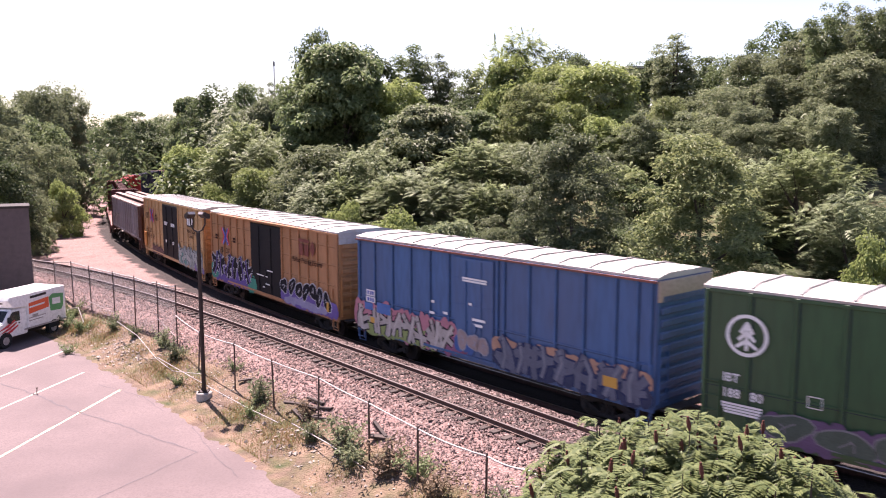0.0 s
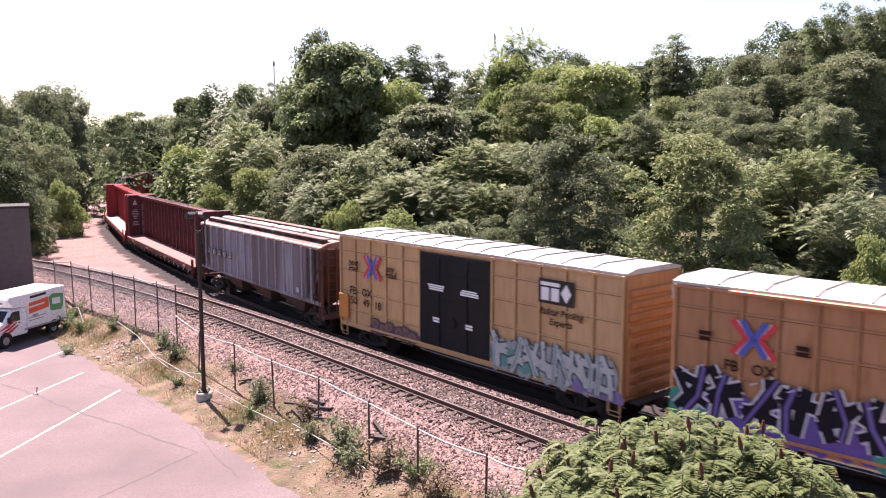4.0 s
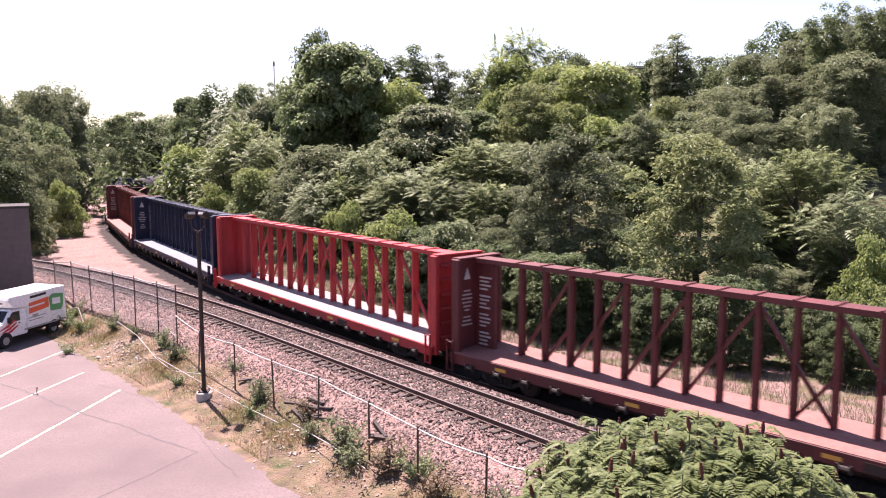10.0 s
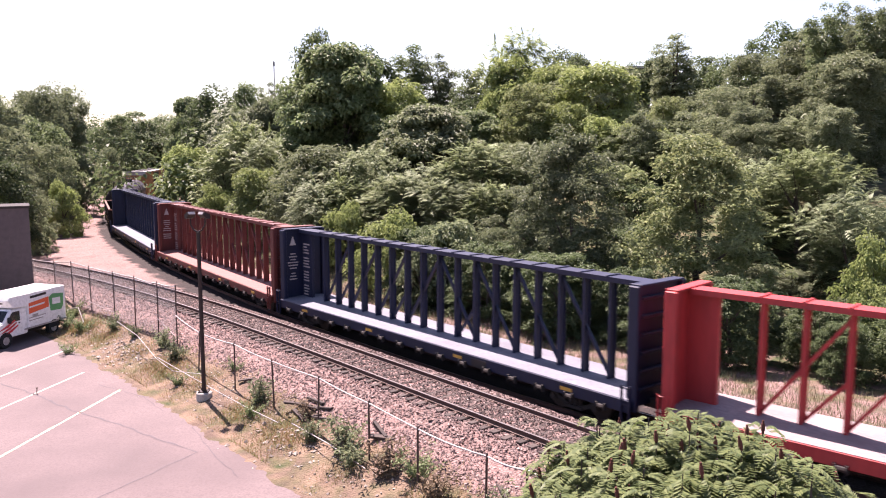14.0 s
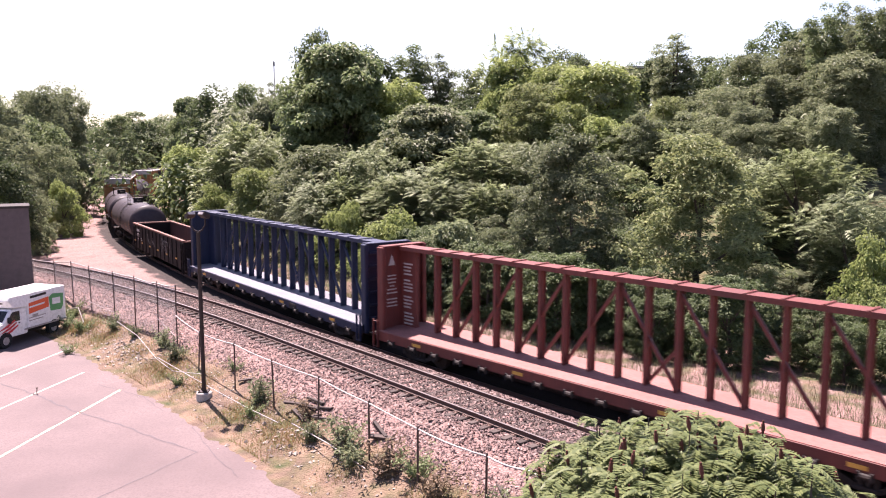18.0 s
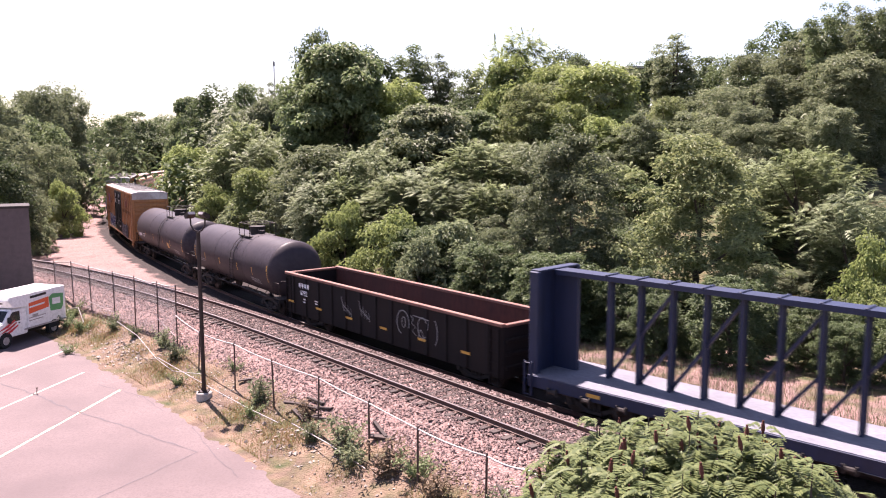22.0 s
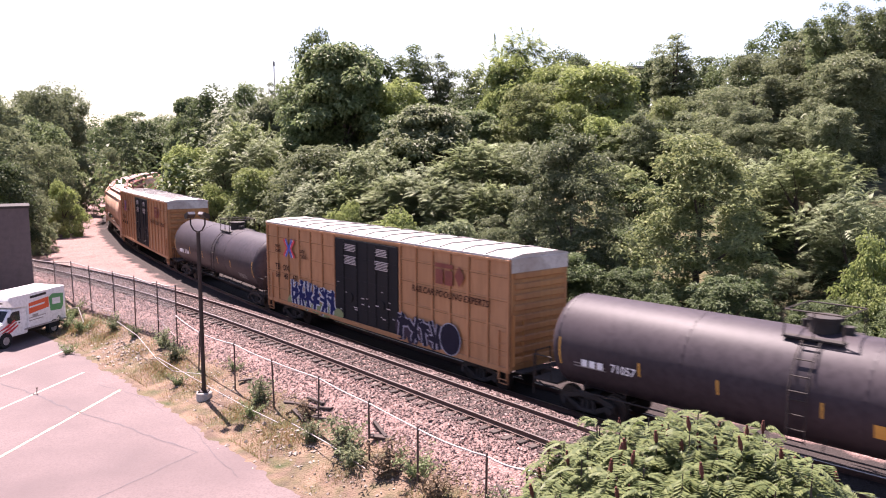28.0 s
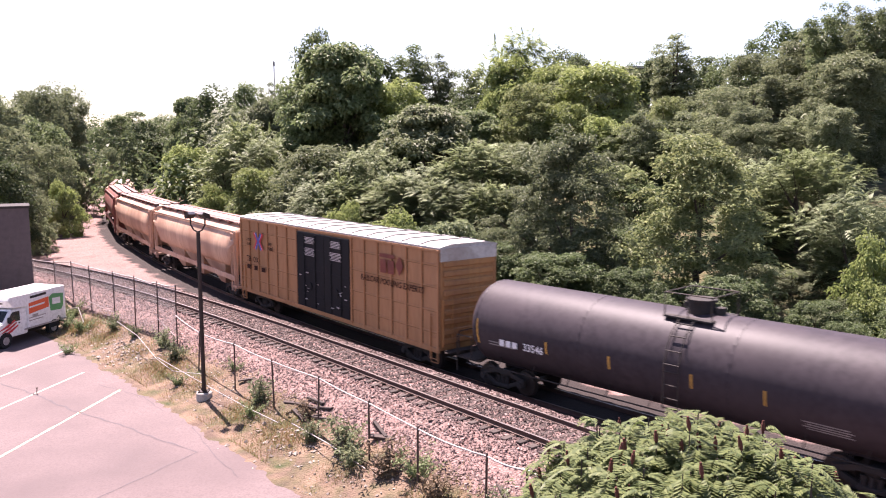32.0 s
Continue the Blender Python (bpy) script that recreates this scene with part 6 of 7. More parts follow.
def brown_building():
    root = thing("building", "windowless brown-grey metal-clad building by the lot", "building")
    root.matrix_basis = pose(-23.62, 46.0, -1.0, 0, 0, 28)
    bm = bmesh.new()
    box(bm, -16, 0, 0, 2.4, 0, 6.55)
    part("wall", bm, M_bldg, root)
    bm = bmesh.new()
    box(bm, -16.05, 0.06, -0.06, 2.46, 6.5, 6.64, bevel=0.01)
    part("roof_trim", bm, M_under, root)
    seam = shared("wall_seam", M_bldg, lambda bm: box(bm, -0.02, 0.02, -0.025, 0.01, 0.02, 6.48))
    for k in range(1, 30):
        part("wall_seam", seam, None, root, m=pose(-k * 0.53, 0, 0))


brown_building()


def moving_van():
    root = thing("moving_van", "white box moving van with orange and green panels, parked", "van")
    root.matrix_basis = pose(-21.77, 42.7, LOT_Z, 0, 0, math.degrees(math.atan2(-0.967, -0.255)))
    w = 0.98
    bm = bmesh.new()
    prism_x = [(-0.95, 0.72), (-0.95, 2.5), (2.95, 2.5), (3.05, 2.3), (2.75, 1.9), (1.8, 1.86), (1.8, 0.72)]
    a = [bm.verts.new((x, -w, z)) for x, z in prism_x]
    b = [bm.verts.new((x, w, z)) for x, z in prism_x]
    n = len(prism_x)
    for i in range(n):
        bm.faces.new((a[i], a[(i + 1) % n], b[(i + 1) % n], b[i]))
    bm.faces.new(a[::-1]), bm.faces.new(b)
    bmesh.ops.recalc_face_normals(bm, faces=bm.faces[:])
    bmesh.ops.bevel(bm, geom=bm.edges[:], offset=0.03, segments=2, affect="EDGES")
    part("cargo_box", bm, M_truck_white, root)
    bm = bmesh.new()
    cab = [(1.78, 0.55), (1.78, 1.84), (2.85, 1.84), (3.35, 1.28), (4.15, 1.12), (4.32, 0.95), (4.35, 0.5), (1.78, 0.45)]
    a = [bm.verts.new((x, -0.92, z)) for x, z in cab]
    b = [bm.verts.new((x, 0.92, z)) for x, z in cab]
    n = len(cab)
    for i in range(n):
        bm.faces.new((a[i], a[(i + 1) % n], b[(i + 1) % n], b[i]))
    bm.faces.new(a[::-1]), bm.faces.new(b)
    bmesh.ops.recalc_face_normals(bm, faces=bm.faces[:])
    bmesh.ops.bevel(bm, geom=bm.edges[:], offset=0.05, segments=2, affect="EDGES")
    part("cab", bm, M_truck_white, root)
    bm = bmesh.new()
    vs = [bm.verts.new(p) for p in ((2.93, -0.8, 1.78), (2.93, 0.8, 1.78), (3.36, 0.84, 1.30), (3.36, -0.84, 1.30))]
    f = bm.faces.new(vs)
    bmesh.ops.solidify(bm, geom=[f], thickness=-0.02)
    part("windscreen", bm, M_glass_dark, root)
    for s in (-1, 1):
        y = s * 0.925
        bm = bmesh.new()
        vs = [bm.verts.new((x, y + s * 0.006, z)) for x, z in ((2.3, 1.22), (2.3, 1.72), (2.78, 1.72), (3.12, 1.34), (3.12, 1.22))]
        bm.faces.new(vs)
        part("side_window", bm, M_glass_dark, root)
        bm = bmesh.new()
        box(bm, 3.0, 3.12, s * 1.0 - 0.1, s * 1.0 + 0.1, 1.2, 1.5, bevel=0.03)
        part("mirror", bm, M_tyre, root)
        bm = bmesh.new()
        box(bm, 2.3, 2.42, y - 0.012, y + 0.012, 1.08, 1.12)
        part("door_handle", bm, M_tyre, root)
        bm = bmesh.new()
        box(bm, -0.95, 2.1, s * 0.985 - 0.01, s * 0.985 + 0.01, 0.66, 0.74)
        part("rub_rail", bm, M_galv, root)
        for x in (0.0, 3.3):
            bm = bmesh.new()
            yy = s * 0.84
            rod(bm, (x, yy - 0.11, 0.36), (x, yy + 0.11, 0.36), 0.36, 20)
            wh = part("wheel", bm, M_tyre, root)
            bm = bmesh.new()
            rod(bm, (x, yy + s * 0.1, 0.36), (x, yy + s * 0.125, 0.36), 0.2, 14)
            rod(bm, (x, yy + s * 0.12, 0.36), (x, yy + s * 0.15, 0.36), 0.07, 10)
            part("rim", bm, M_galv, wh)
            bm = bmesh.new()
            pts = [(x + 0.44 * math.cos(a), 0.36 + 0.44 * math.sin(a)) for a in np.linspace(0.1, 3.04, 9)]
            v0 = bm.verts.new((x, s * 0.992, 0.4))
            ring = [bm.verts.new((px, s * 0.992 if x < 1 else s * 0.934, pz)) for px, pz in pts]
            v0.co.y = ring[0].co.y
            for i in range(8):
                bm.faces.new((v0, ring[i], ring[i + 1]))
            part("wheel_arch", bm, M_tyre, root)
        # the side's coloured panels
        y = s * (w + 0.004)

        def panel(name, pts, mat, lift=0.0):
            bm = bmesh.new()
            bm.faces.new([bm.verts.new((x, y + s * lift, z)) for x, z in pts])
            part(name, bm, mat, root)
        panel("orange_panel", [(0.3, 1.55), (1.72, 1.42), (1.72, 1.98), (0.3, 2.1)], M_orange)
        panel("green_panel", [(-0.75, 1.45), (-0.6, 1.25), (0.2, 1.3), (0.3, 2.05), (0.0, 2.2), (-0.8, 2.1)], M_greenpanel)
        panel("name_bar", [(0.45, 2.24), (1.6, 2.2), (1.6, 2.33), (0.45, 2.37)], M_under)
        panel("pale_bar", [(0.6, 1.78), (1.7, 1.72), (1.7, 1.8), (0.6, 1.86)], M_white, 0.004)
        panel("pale_bar", [(-0.55, 1.6), (0.05, 1.62), (0.05, 1.95), (-0.55, 1.93)], M_white, 0.004)
        panel("small_bar", [(0.55, 1.2), (1.75, 1.18), (1.75, 1.23), (0.55, 1.25)], M_galv)
        panel("small_bar", [(0.75, 1.06), (1.75, 1.04), (1.75, 1.09), (0.75, 1.11)], M_galv)
        panel("grey_square", [(1.1, 1.2), (1.5, 1.18), (1.5, 1.35), (1.1, 1.37)], M_galv)
        for k in range(3):
            bm = bmesh.new()
            x0, z0 = 2.9 + 0.1 * k, 0.72 + 0.14 * k
            vs = [bm.verts.new((x, s * 0.934, z)) for x, z in ((x0, z0), (x0 + 0.7, z0 - 0.12), (x0 - 0.45, z0 + 0.32), (x0 - 0.5, z0 + 0.26))]
            bm.faces.new(vs)
            part("red_stripe", bm, M_redmark, root)
    bm = bmesh.new()
    box(bm, 3.06, 3.065, -0.55, 0.55, 2.1, 2.26, m=pose(-0.1, 0, 0.02))
    part("name_bar", bm, M_under, root)
    bm = bmesh.new()
    box(bm, 4.3, 4.42, -0.9, 0.9, 0.42, 0.58, bevel=0.03)
    box(bm, -1.08, -0.95, -0.9, 0.9, 0.45, 0.55, bevel=0.02)
    part("bumper", bm, M_tyre, root)
    bm = bmesh.new()
    box(bm, -0.9, 4.2, -0.4, 0.4, 0.35, 0.7)
    part("chassis", bm, M_under, root)


moving_van()


def far_mast():
    root = thing("radio_mast", "thin grey mast above distant trees", "mast")
    root.location = (-24.6, 120.0, 8.0)
    bm = bmesh.new()
    rod(bm, (0, 0, 0), (0, 0, 13.4), 0.12, 8, 0.08)
    part("pole", bm, M_galv, root)
    bm = bmesh.new()
    box(bm, -0.14, 0.14, -0.1, 0.1, 12.7, 13.3)
    part("top_box", bm, M_galv, root)


far_mast()


def hilltop_house():
    root = thing("house", "grey flat roof of a house above hilltop trees", "house")
    root.matrix_basis = pose(27.0, 120.0, 11.0, 0, 0, 10)
    bm = bmesh.new()
    box(bm, -1.7, 1.7, -4, 4, 0, 9.0)
    part("wall", bm, M_bldg, root)
    bm = bmesh.new()
    box(bm, -1.9, 1.9, -4.4, 4.4, 9.0, 9.3)
    part("roof", bm, M_concrete, root)


hilltop_house()


def rubble():
    """Pale broken stones strewn between lot and fence."""
    rng = np.random.default_rng(8)
    spots = []
    for _ in range(900):
        u = rng.uniform(-20, 14)
        spots.append((u, -3.6 - abs(rng.normal(0.9, 0.8)), rng.uniform(0.02, 0.065)))
    for _ in range(150):
        spots.append((rng.normal(5.2, 1.3), rng.normal(-4.9, 0.55), rng.uniform(0.03, 0.11)))
    for _ in range(60):
        spots.append((rng.normal(-10.5, 1.2), rng.normal(-4.9, 0.5), rng.uniform(0.035, 0.11)))
    base = np.array([(1, 0, 0), (-1, 0, 0), (0, 1, 0), (0, -1, 0), (0, 0, 1), (0, 0, -1)], float)
    tri = np.array([(0, 2, 4), (2, 1, 4), (1, 3, 4), (3, 0, 4), (2, 0, 5), (1, 2, 5), (3, 1, 5), (0, 3, 5)])
    vs, fs = [], []
    for u, d, r in spots:
        p = off_siding(u, max(d, -6.6))
        v = base * rng.uniform(0.6, 1.3, (6, 1)) * (r, r, r * 0.6) + rng.normal(0, 0.2 * r, (6, 3))
        fs.append(tri + 6 * len(vs))
        vs.append(v + (p[0], p[1], height(p[0], p[1]) + r * 0.25))
    me = raw_mesh("rubble", np.concatenate(vs), np.concatenate(fs), M_limestone)
    tagged(new("rubble", me), "pale broken stones strewn along the lot's edge", "rubble", kind="stuff")


rubble()


def scrap_timber():
    """Broken tie ends and planks thrown on the slope."""
    rnd = random.Random(17)
    spots = [(-9.6, -3.2), (-9.2, -2.9), (-10.0, -3.0), (-9.9, -3.5), (-8.8, -3.3), (-9.4, -3.7), (-10.4, -3.4), (-13.2, -2.9), (-13.6, -3.1), (-4.6, -3.4), (-20.2, -2.8), (-20.6, -3.1), (-18.9, -3.0)]
    for u, d in spots:
        p = off_siding(u, d)
        L, w, t = rnd.uniform(0.5, 1.3), rnd.uniform(0.1, 0.2), rnd.uniform(0.04, 0.12)
        bm = bmesh.new()
        box(bm, -L / 2, L / 2, -w / 2, w / 2, -t / 2, t / 2, bevel=0.012)
        for v in bm.verts:
            v.co += Vector((rnd.uniform(-0.03, 0.03), rnd.uniform(-0.012, 0.012), rnd.uniform(-0.01, 0.01)))
        me = mesh_of(bm, "timber", M_tie)
        ob = tagged(new("timber", me), "weathered broken timber lying on the slope", "timber", group="scrap timber")
        ob.matrix_basis = pose(p[0], p[1], height(p[0], p[1]) + t * 0.5 + 0.04, rnd.uniform(-12, 12), rnd.uniform(-16, 16), rnd.uniform(0, 180))


scrap_timber()


def lot_pin():
    bm = bmesh.new()
    rod(bm, (0, 0, -0.05), (0.02, 0, 0.24), 0.02, 6)
    rod(bm, (0.02, 0, 0.24), (0.02, 0, 0.28), 0.035, 6)
    ob = tagged(new("marker_pin", mesh_of(bm, "marker_pin", M_post)), "short rusty steel pin standing in the asphalt", "pin")
    ob.location = (-16.45, 31.75, LOT_Z)


lot_pin()

# ---- plants ----
def leaf_cloud(name, pts, out, length, width, droop, mat, rng, fold=0.25):
    """Folded pointed leaves at pts, each growing along out."""
    n = len(pts)
    o = out / (np.linalg.norm(out, axis=1)[:, None] + 1e-9)
    up = o * 0.55 + (0, 0, 0.75) + rng.normal(0, 0.36, (n, 3))
    up /= np.linalg.norm(up, axis=1)[:, None] + 1e-9
    d = o * 0.7 + rng.normal(0, 0.7, (n, 3))
    d[:, 2] -= droop
    d -= up * (d * up).sum(1)[:, None]
    d /= np.linalg.norm(d, axis=1)[:, None] + 1e-9
    side = np.cross(up, d)
    L = (length * rng.uniform(0.65, 1.3, n))[:, None]
    Wd = (width * rng.uniform(0.7, 1.25, n))[:, None]
    v = np.stack([pts, pts + d * L * 0.45 + side * Wd / 2 + up * Wd * fold, pts + d * L - up * L * 0.12, pts + d * L * 0.45 - side * Wd / 2 + up * Wd * fold], 1)
    i = np.arange(n)[:, None] * 4
    f = np.concatenate([i + (0, 1, 2), i + (0, 2, 3)])
    return raw_mesh(name, v.reshape(-1, 3), f, mat)


def frond_cloud(name, pts, out, length, pairs, leaflet, width, mat, rng, arch=0.45):
    """Feathered leaves: leaflets in pairs along an arching stalk."""
    n = len(pts)
    d = out + rng.normal(0, 0.25, (n, 3))
    d /= np.linalg.norm(d, axis=1)[:, None] + 1e-9
    side = np.cross(d, (0, 0, 1.0)) + rng.normal(0, 0.12, (n, 3))
    side /= np.linalg.norm(side, axis=1)[:, None] + 1e-9
    L = length * rng.uniform(0.7, 1.2, n)
    V = []
    for k in range(pairs):
        f = 0.15 + 0.85 * k / (pairs - 1)
        c = pts + d * (L * f)[:, None]
        c[:, 2] -= arch * L * f * f
        taper = math.sin(0.5 + 2.3 * f)
        for s in (-1, 1):
            ax = side * s * 0.85 + d * 0.5
            ax[:, 2] -= 0.28
            ll = leaflet * taper
            a = np.cross(ax, (0, 0, 1.0))
            a /= np.linalg.norm(a, axis=1)[:, None] + 1e-9
            V.append(np.stack([c, c + ax * ll * 0.4 + a * width / 2, c + ax * ll, c + ax * ll * 0.4 - a * width / 2], 1))
    v = np.concatenate(V)
    i = np.arange(len(v))[:, None] * 4
    f = np.concatenate([i + (0, 1, 2), i + (0, 2, 3)])
    return raw_mesh(name, v.reshape(-1, 3), f, mat)


def puffs(rng, n, shape):
    """Centres of leaf clumps inside a crown of unit radius and height 1, biased to its skin."""
    out = []
    while len(out) < n:
        a, h = rng.uniform(0, 2 * math.pi), rng.uniform(0.04, 1)
        if shape == "dome":
            r = math.sqrt(max(0, 1 - ((h - 0.25) / 0.75) ** 2)) if h > 0.25 else 0.86 + 0.14 * h / 0.25
        elif shape == "round":
            r = math.sqrt(max(0, 1 - ((h - 0.52) / 0.5) ** 2))
        elif shape == "spire":
            r = (1 - h) ** 0.62 * (0.75 + 0.25 * min(1, h / 0.15))
        elif shape == "flat":
            r = 1.0 if h > 0.55 else 0.55 + 0.8 * h * 0.55
            r *= math.sqrt(max(0, 1 - max(0, (h - 0.7) / 0.31) ** 2))
        elif shape == "plume":
            k = rng.integers(0, 9)
            tip = 1.0 if k == 0 else 0.72 + 0.27 * ((k * 37) % 9) / 8
            h = tip * rng.uniform(0.03, 1)
            a = k * 2.4
            lean = 0.0 if k == 0 else 0.16 + 0.42 * h * (0.6 + 0.4 * (k % 3) / 2)
            q = 0.27 * max(0.04, 1.03 - h / tip) ** 0.5 * rng.uniform(0.15, 1)
            b = rng.uniform(0, 6.283)
            out.append((lean * math.cos(a) + q * math.cos(b), lean * math.sin(a) + q * math.sin(b), h))
            continue
        elif shape == "cave":
            # a heavy cap that overhangs an open, shaded hollow on the -y side; whole on the other sides
            front = -math.sin(a)
            kind = rng.random()
            if kind < 0.45:
                h = rng.uniform(0.6, 1)
                r = math.sqrt(max(0, 1 - ((h - 0.6) / 0.42) ** 2))
                q = rng.uniform(0.45, 1) * r * (1 + 0.14 * math.sin(3 * a + 1) + 0.1 * math.sin(7 * a))
                h -= (0.1 + 0.14 * math.sin(5 * a) ** 2) * rng.random() * (q > 0.7)
            elif kind < 0.97:
                if front > 0.2:
                    continue
                h, q = rng.uniform(0.03, 0.66), rng.uniform(0.6, 1.0)
            else:
                h, q = rng.uniform(0.05, 0.6), rng.uniform(0.0, 0.5)
            out.append((q * math.cos(a), q * math.sin(a), h))
            continue
        elif shape == "tier":
            r = math.sqrt(max(0, 1 - ((h - 0.3) / 0.72) ** 2)) * 0.95 if h > 0.3 else 0.7 + 0.8 * h
            lob = 1 + 0.26 * math.sin(3 * a + 4 * h) + 0.18 * math.sin(5 * a - 9 * h + 1)
            h = min(1.06, h * (1 + 0.1 * math.sin(4 * a + 2)))
            q = (rng.uniform(0.74, 1) if rng.random() < 0.72 else rng.uniform(0.1, 0.7)) * r * lob
            out.append((q * math.cos(a), q * math.sin(a), h))
            continue
        else:
            r = (1 - abs(h - 0.45) ** 1.6) * 0.95
        lob = 1 + 0.16 * math.sin(3 * a + 5 * h) + 0.12 * math.sin(5 * a - 3 * h + 1)
        q = rng.uniform(0.35, 1) ** 0.5 * max(r, 0.03) * lob
        out.append((q * math.cos(a), q * math.sin(a), h))
    return np.array(out)


def make_tree(kind, mat, shape, H, R, n_puff, per, puff_r, leaf, label, category, seed, droop=0.25, fronds=False, bare=0.0):
    rng = np.random.default_rng(seed)
    if not fronds:                          # fewer, fuller clumps with gaps between them
        n_puff, per, puff_r = int(n_puff * 0.62), int(per * 1.7), puff_r * 1.08
    root = thing(category.replace(" ", "_"), label, category, group="hillside plants")
    c = puffs(rng, n_puff, shape)
    c = c * (R * 0.88, R * 0.88, H * (0.97 - bare)) + (0, 0, H * bare)
    pr = puff_r * rng.uniform(0.6, 1.35, n_puff)
    d = rng.normal(0, 1, (n_puff, per, 3))
    d[..., 2] = np.abs(d[..., 2]) * 1.1 - 0.35
    d /= np.linalg.norm(d, axis=2)[..., None]
    rad = 1.05 - 0.55 * rng.random((n_puff, per, 1)) ** 1.7
    p = c[:, None] + d * rad * pr[:, None, None] * (1, 1, 0.8)
    p, d = p.reshape(-1, 3), d.reshape(-1, 3)
    keep = p[:, 2] > 0.05
    p, d = p[keep], d[keep]
    if fronds:
        crown = frond_cloud("crown", p, d * (1, 1, 0.5) + (0, 0, 0.25), leaf[0], 5, leaf[0] * 0.55, leaf[1], mat, rng)
    else:
        crown = leaf_cloud("crown", p, d, leaf[0], leaf[1], droop, mat, rng)
    bm = bmesh.new()
    top = H * 0.72
    pts = [Vector((0, 0, -0.4)), Vector((rng.uniform(-.15, .15), rng.uniform(-.15, .15), top * 0.35)), Vector((rng.uniform(-.3, .3), rng.uniform(-.3, .3), top * 0.7)), Vector((0, 0, top))]
    tr = 0.02 * H + 0.02
    for i in range(3):
        rod(bm, pts[i], pts[i + 1], tr * (1 - 0.28 * i), 7, tr * (1 - 0.28 * (i + 1)))
    part("trunk", bm, M_bark, root)
    for k in range(6):
        q = c[k]
        f = min(0.95, max(0.15, q[2] / H * 0.7))
        base = Vector((0, 0, top * f))
        mid = base.lerp(Vector(q), 0.55) + Vector((0, 0, 0.08 * H * rng.uniform(-0.3, 1) * 0.3))
        bm = bmesh.new()
        rod(bm, base, mid, tr * 0.42, 5, tr * 0.25)
        rod(bm, mid, Vector(q), tr * 0.25, 5, tr * 0.08)
        part("limb", bm, M_bark, root)
    part("crown", crown, None, root)
    root["size"] = (R, H)
    return root


KINDS = {
    "broad": [make_tree("broad", L_mid, "round", 9, 3.6, 120, 85, 0.85, (0.30, 0.17), "round leafy tree among dense scrub on the bank", "tree", 10),
              make_tree("broad", L_dark, "round", 9, 3.6, 95, 100, 0.95, (0.31, 0.17), "dark green leafy tree on the overgrown bank", "tree", 11),
              make_tree("broad", L_mid, "tier", 9, 3.6, 120, 90, 0.8, (0.28, 0.15), "broad-crowned green tree on the overgrown bank", "tree", 12),
              make_tree("broad", L_mid, "tier", 9, 3.6, 125, 105, 0.8, (0.28, 0.15), "leafy tree in separate sunlit clumps on the bank", "tree", 13)],
    "vine": [make_tree("vine", L_mid, "cave", 9, 3.6, 400, 105, 0.6, (0.25, 0.19), "dark tree smothered in hanging vines", "vine-covered tree", 20, droop=0.9),
             make_tree("vine", L_olive, "cave", 9, 3.6, 380, 100, 0.6, (0.25, 0.18), "dense dark mound of creeper over a tree", "vine-covered tree", 21, droop=0.9)],
    "shade": [make_tree("shade", L_dark, "dome", 3, 2.2, 90, 75, 0.42, (0.18, 0.1), "dark low bush in the trees' shade", "bush", 25, droop=0.3)],
    "verge": [make_tree("verge", L_dark, "egg", 6, 2.6, 190, 80, 0.42, (0.22, 0.085), "dark green sapling in the scrub beside the main track", "shrub", 95, droop=-0.3)],
    "olive": [make_tree("olive", L_olive, "egg", 7, 3.0, 150, 75, 0.6, (0.30, 0.085), "greyish green willow scrub with narrow leaves", "shrub", 30, droop=-0.35),
              make_tree("olive", L_olive, "dome", 7, 3.0, 150, 75, 0.55, (0.27, 0.08), "olive green upright scrub willow", "shrub", 31, droop=-0.3)],
    "sumac": [make_tree("sumac", L_pale, "flat", 5, 3.0, 100, 16, 0.7, (0.62, 0.1), "pale green sumac thicket with feathered leaves", "sumac", 40, fronds=True, bare=0.12),
              make_tree("sumac", L_thicket, "dome", 5, 3.0, 110, 15, 0.65, (0.6, 0.1), "sumac clump with drooping feathered leaves", "sumac", 41, fronds=True)],
    "bright": [make_tree("bright", L_bright, "egg", 6, 2.8, 130, 80, 0.62, (0.26, 0.12), "yellow-green young tree in full sun", "tree", 50, droop=0.1)],
    "front": [make_tree("front", L_front, "tier", 8, 3.0, 330, 72, 0.46, (0.22, 0.085), "upright grey-green young tree at the foot of the bank", "tree", 81, droop=-0.45),
              make_tree("front", L_sunny, "tier", 8, 3.0, 330, 72, 0.46, (0.22, 0.085), "upright yellow-green young tree at the foot of the bank", "tree", 82, droop=-0.45)],
    "willow": [make_tree("willow", L_olive, "plume", 11, 3.4, 520, 62, 0.55, (0.26, 0.1), "tall dense olive willow on the hillside", "tree", 85, droop=-0.2)],
    "poplar": [make_tree("poplar", L_olive, "plume", 12, 2.6, 420, 42, 0.4, (0.2, 0.1), "tall feathery poplar above the treetops", "poplar", 60, droop=-0.4),
               make_tree("poplar", L_mid, "plume", 12, 2.6, 380, 44, 0.42, (0.2, 0.1), "slender poplar with a ragged crown", "poplar", 61, droop=-0.3)],
    "bush": [make_tree("bush", L_bright, "dome", 3, 2.2, 90, 70, 0.42, (0.2, 0.1), "low yellow-green bush beside the railway", "bush", 70, droop=0.2),
             make_tree("bush", L_pale, "dome", 3, 2.2, 90, 70, 0.42, (0.22, 0.1), "low green bush beside the railway", "bush", 71, droop=0.2)],
}
_turn = {k: 0 for k in KINDS}
_used = set()
_prnd = random.Random(12)


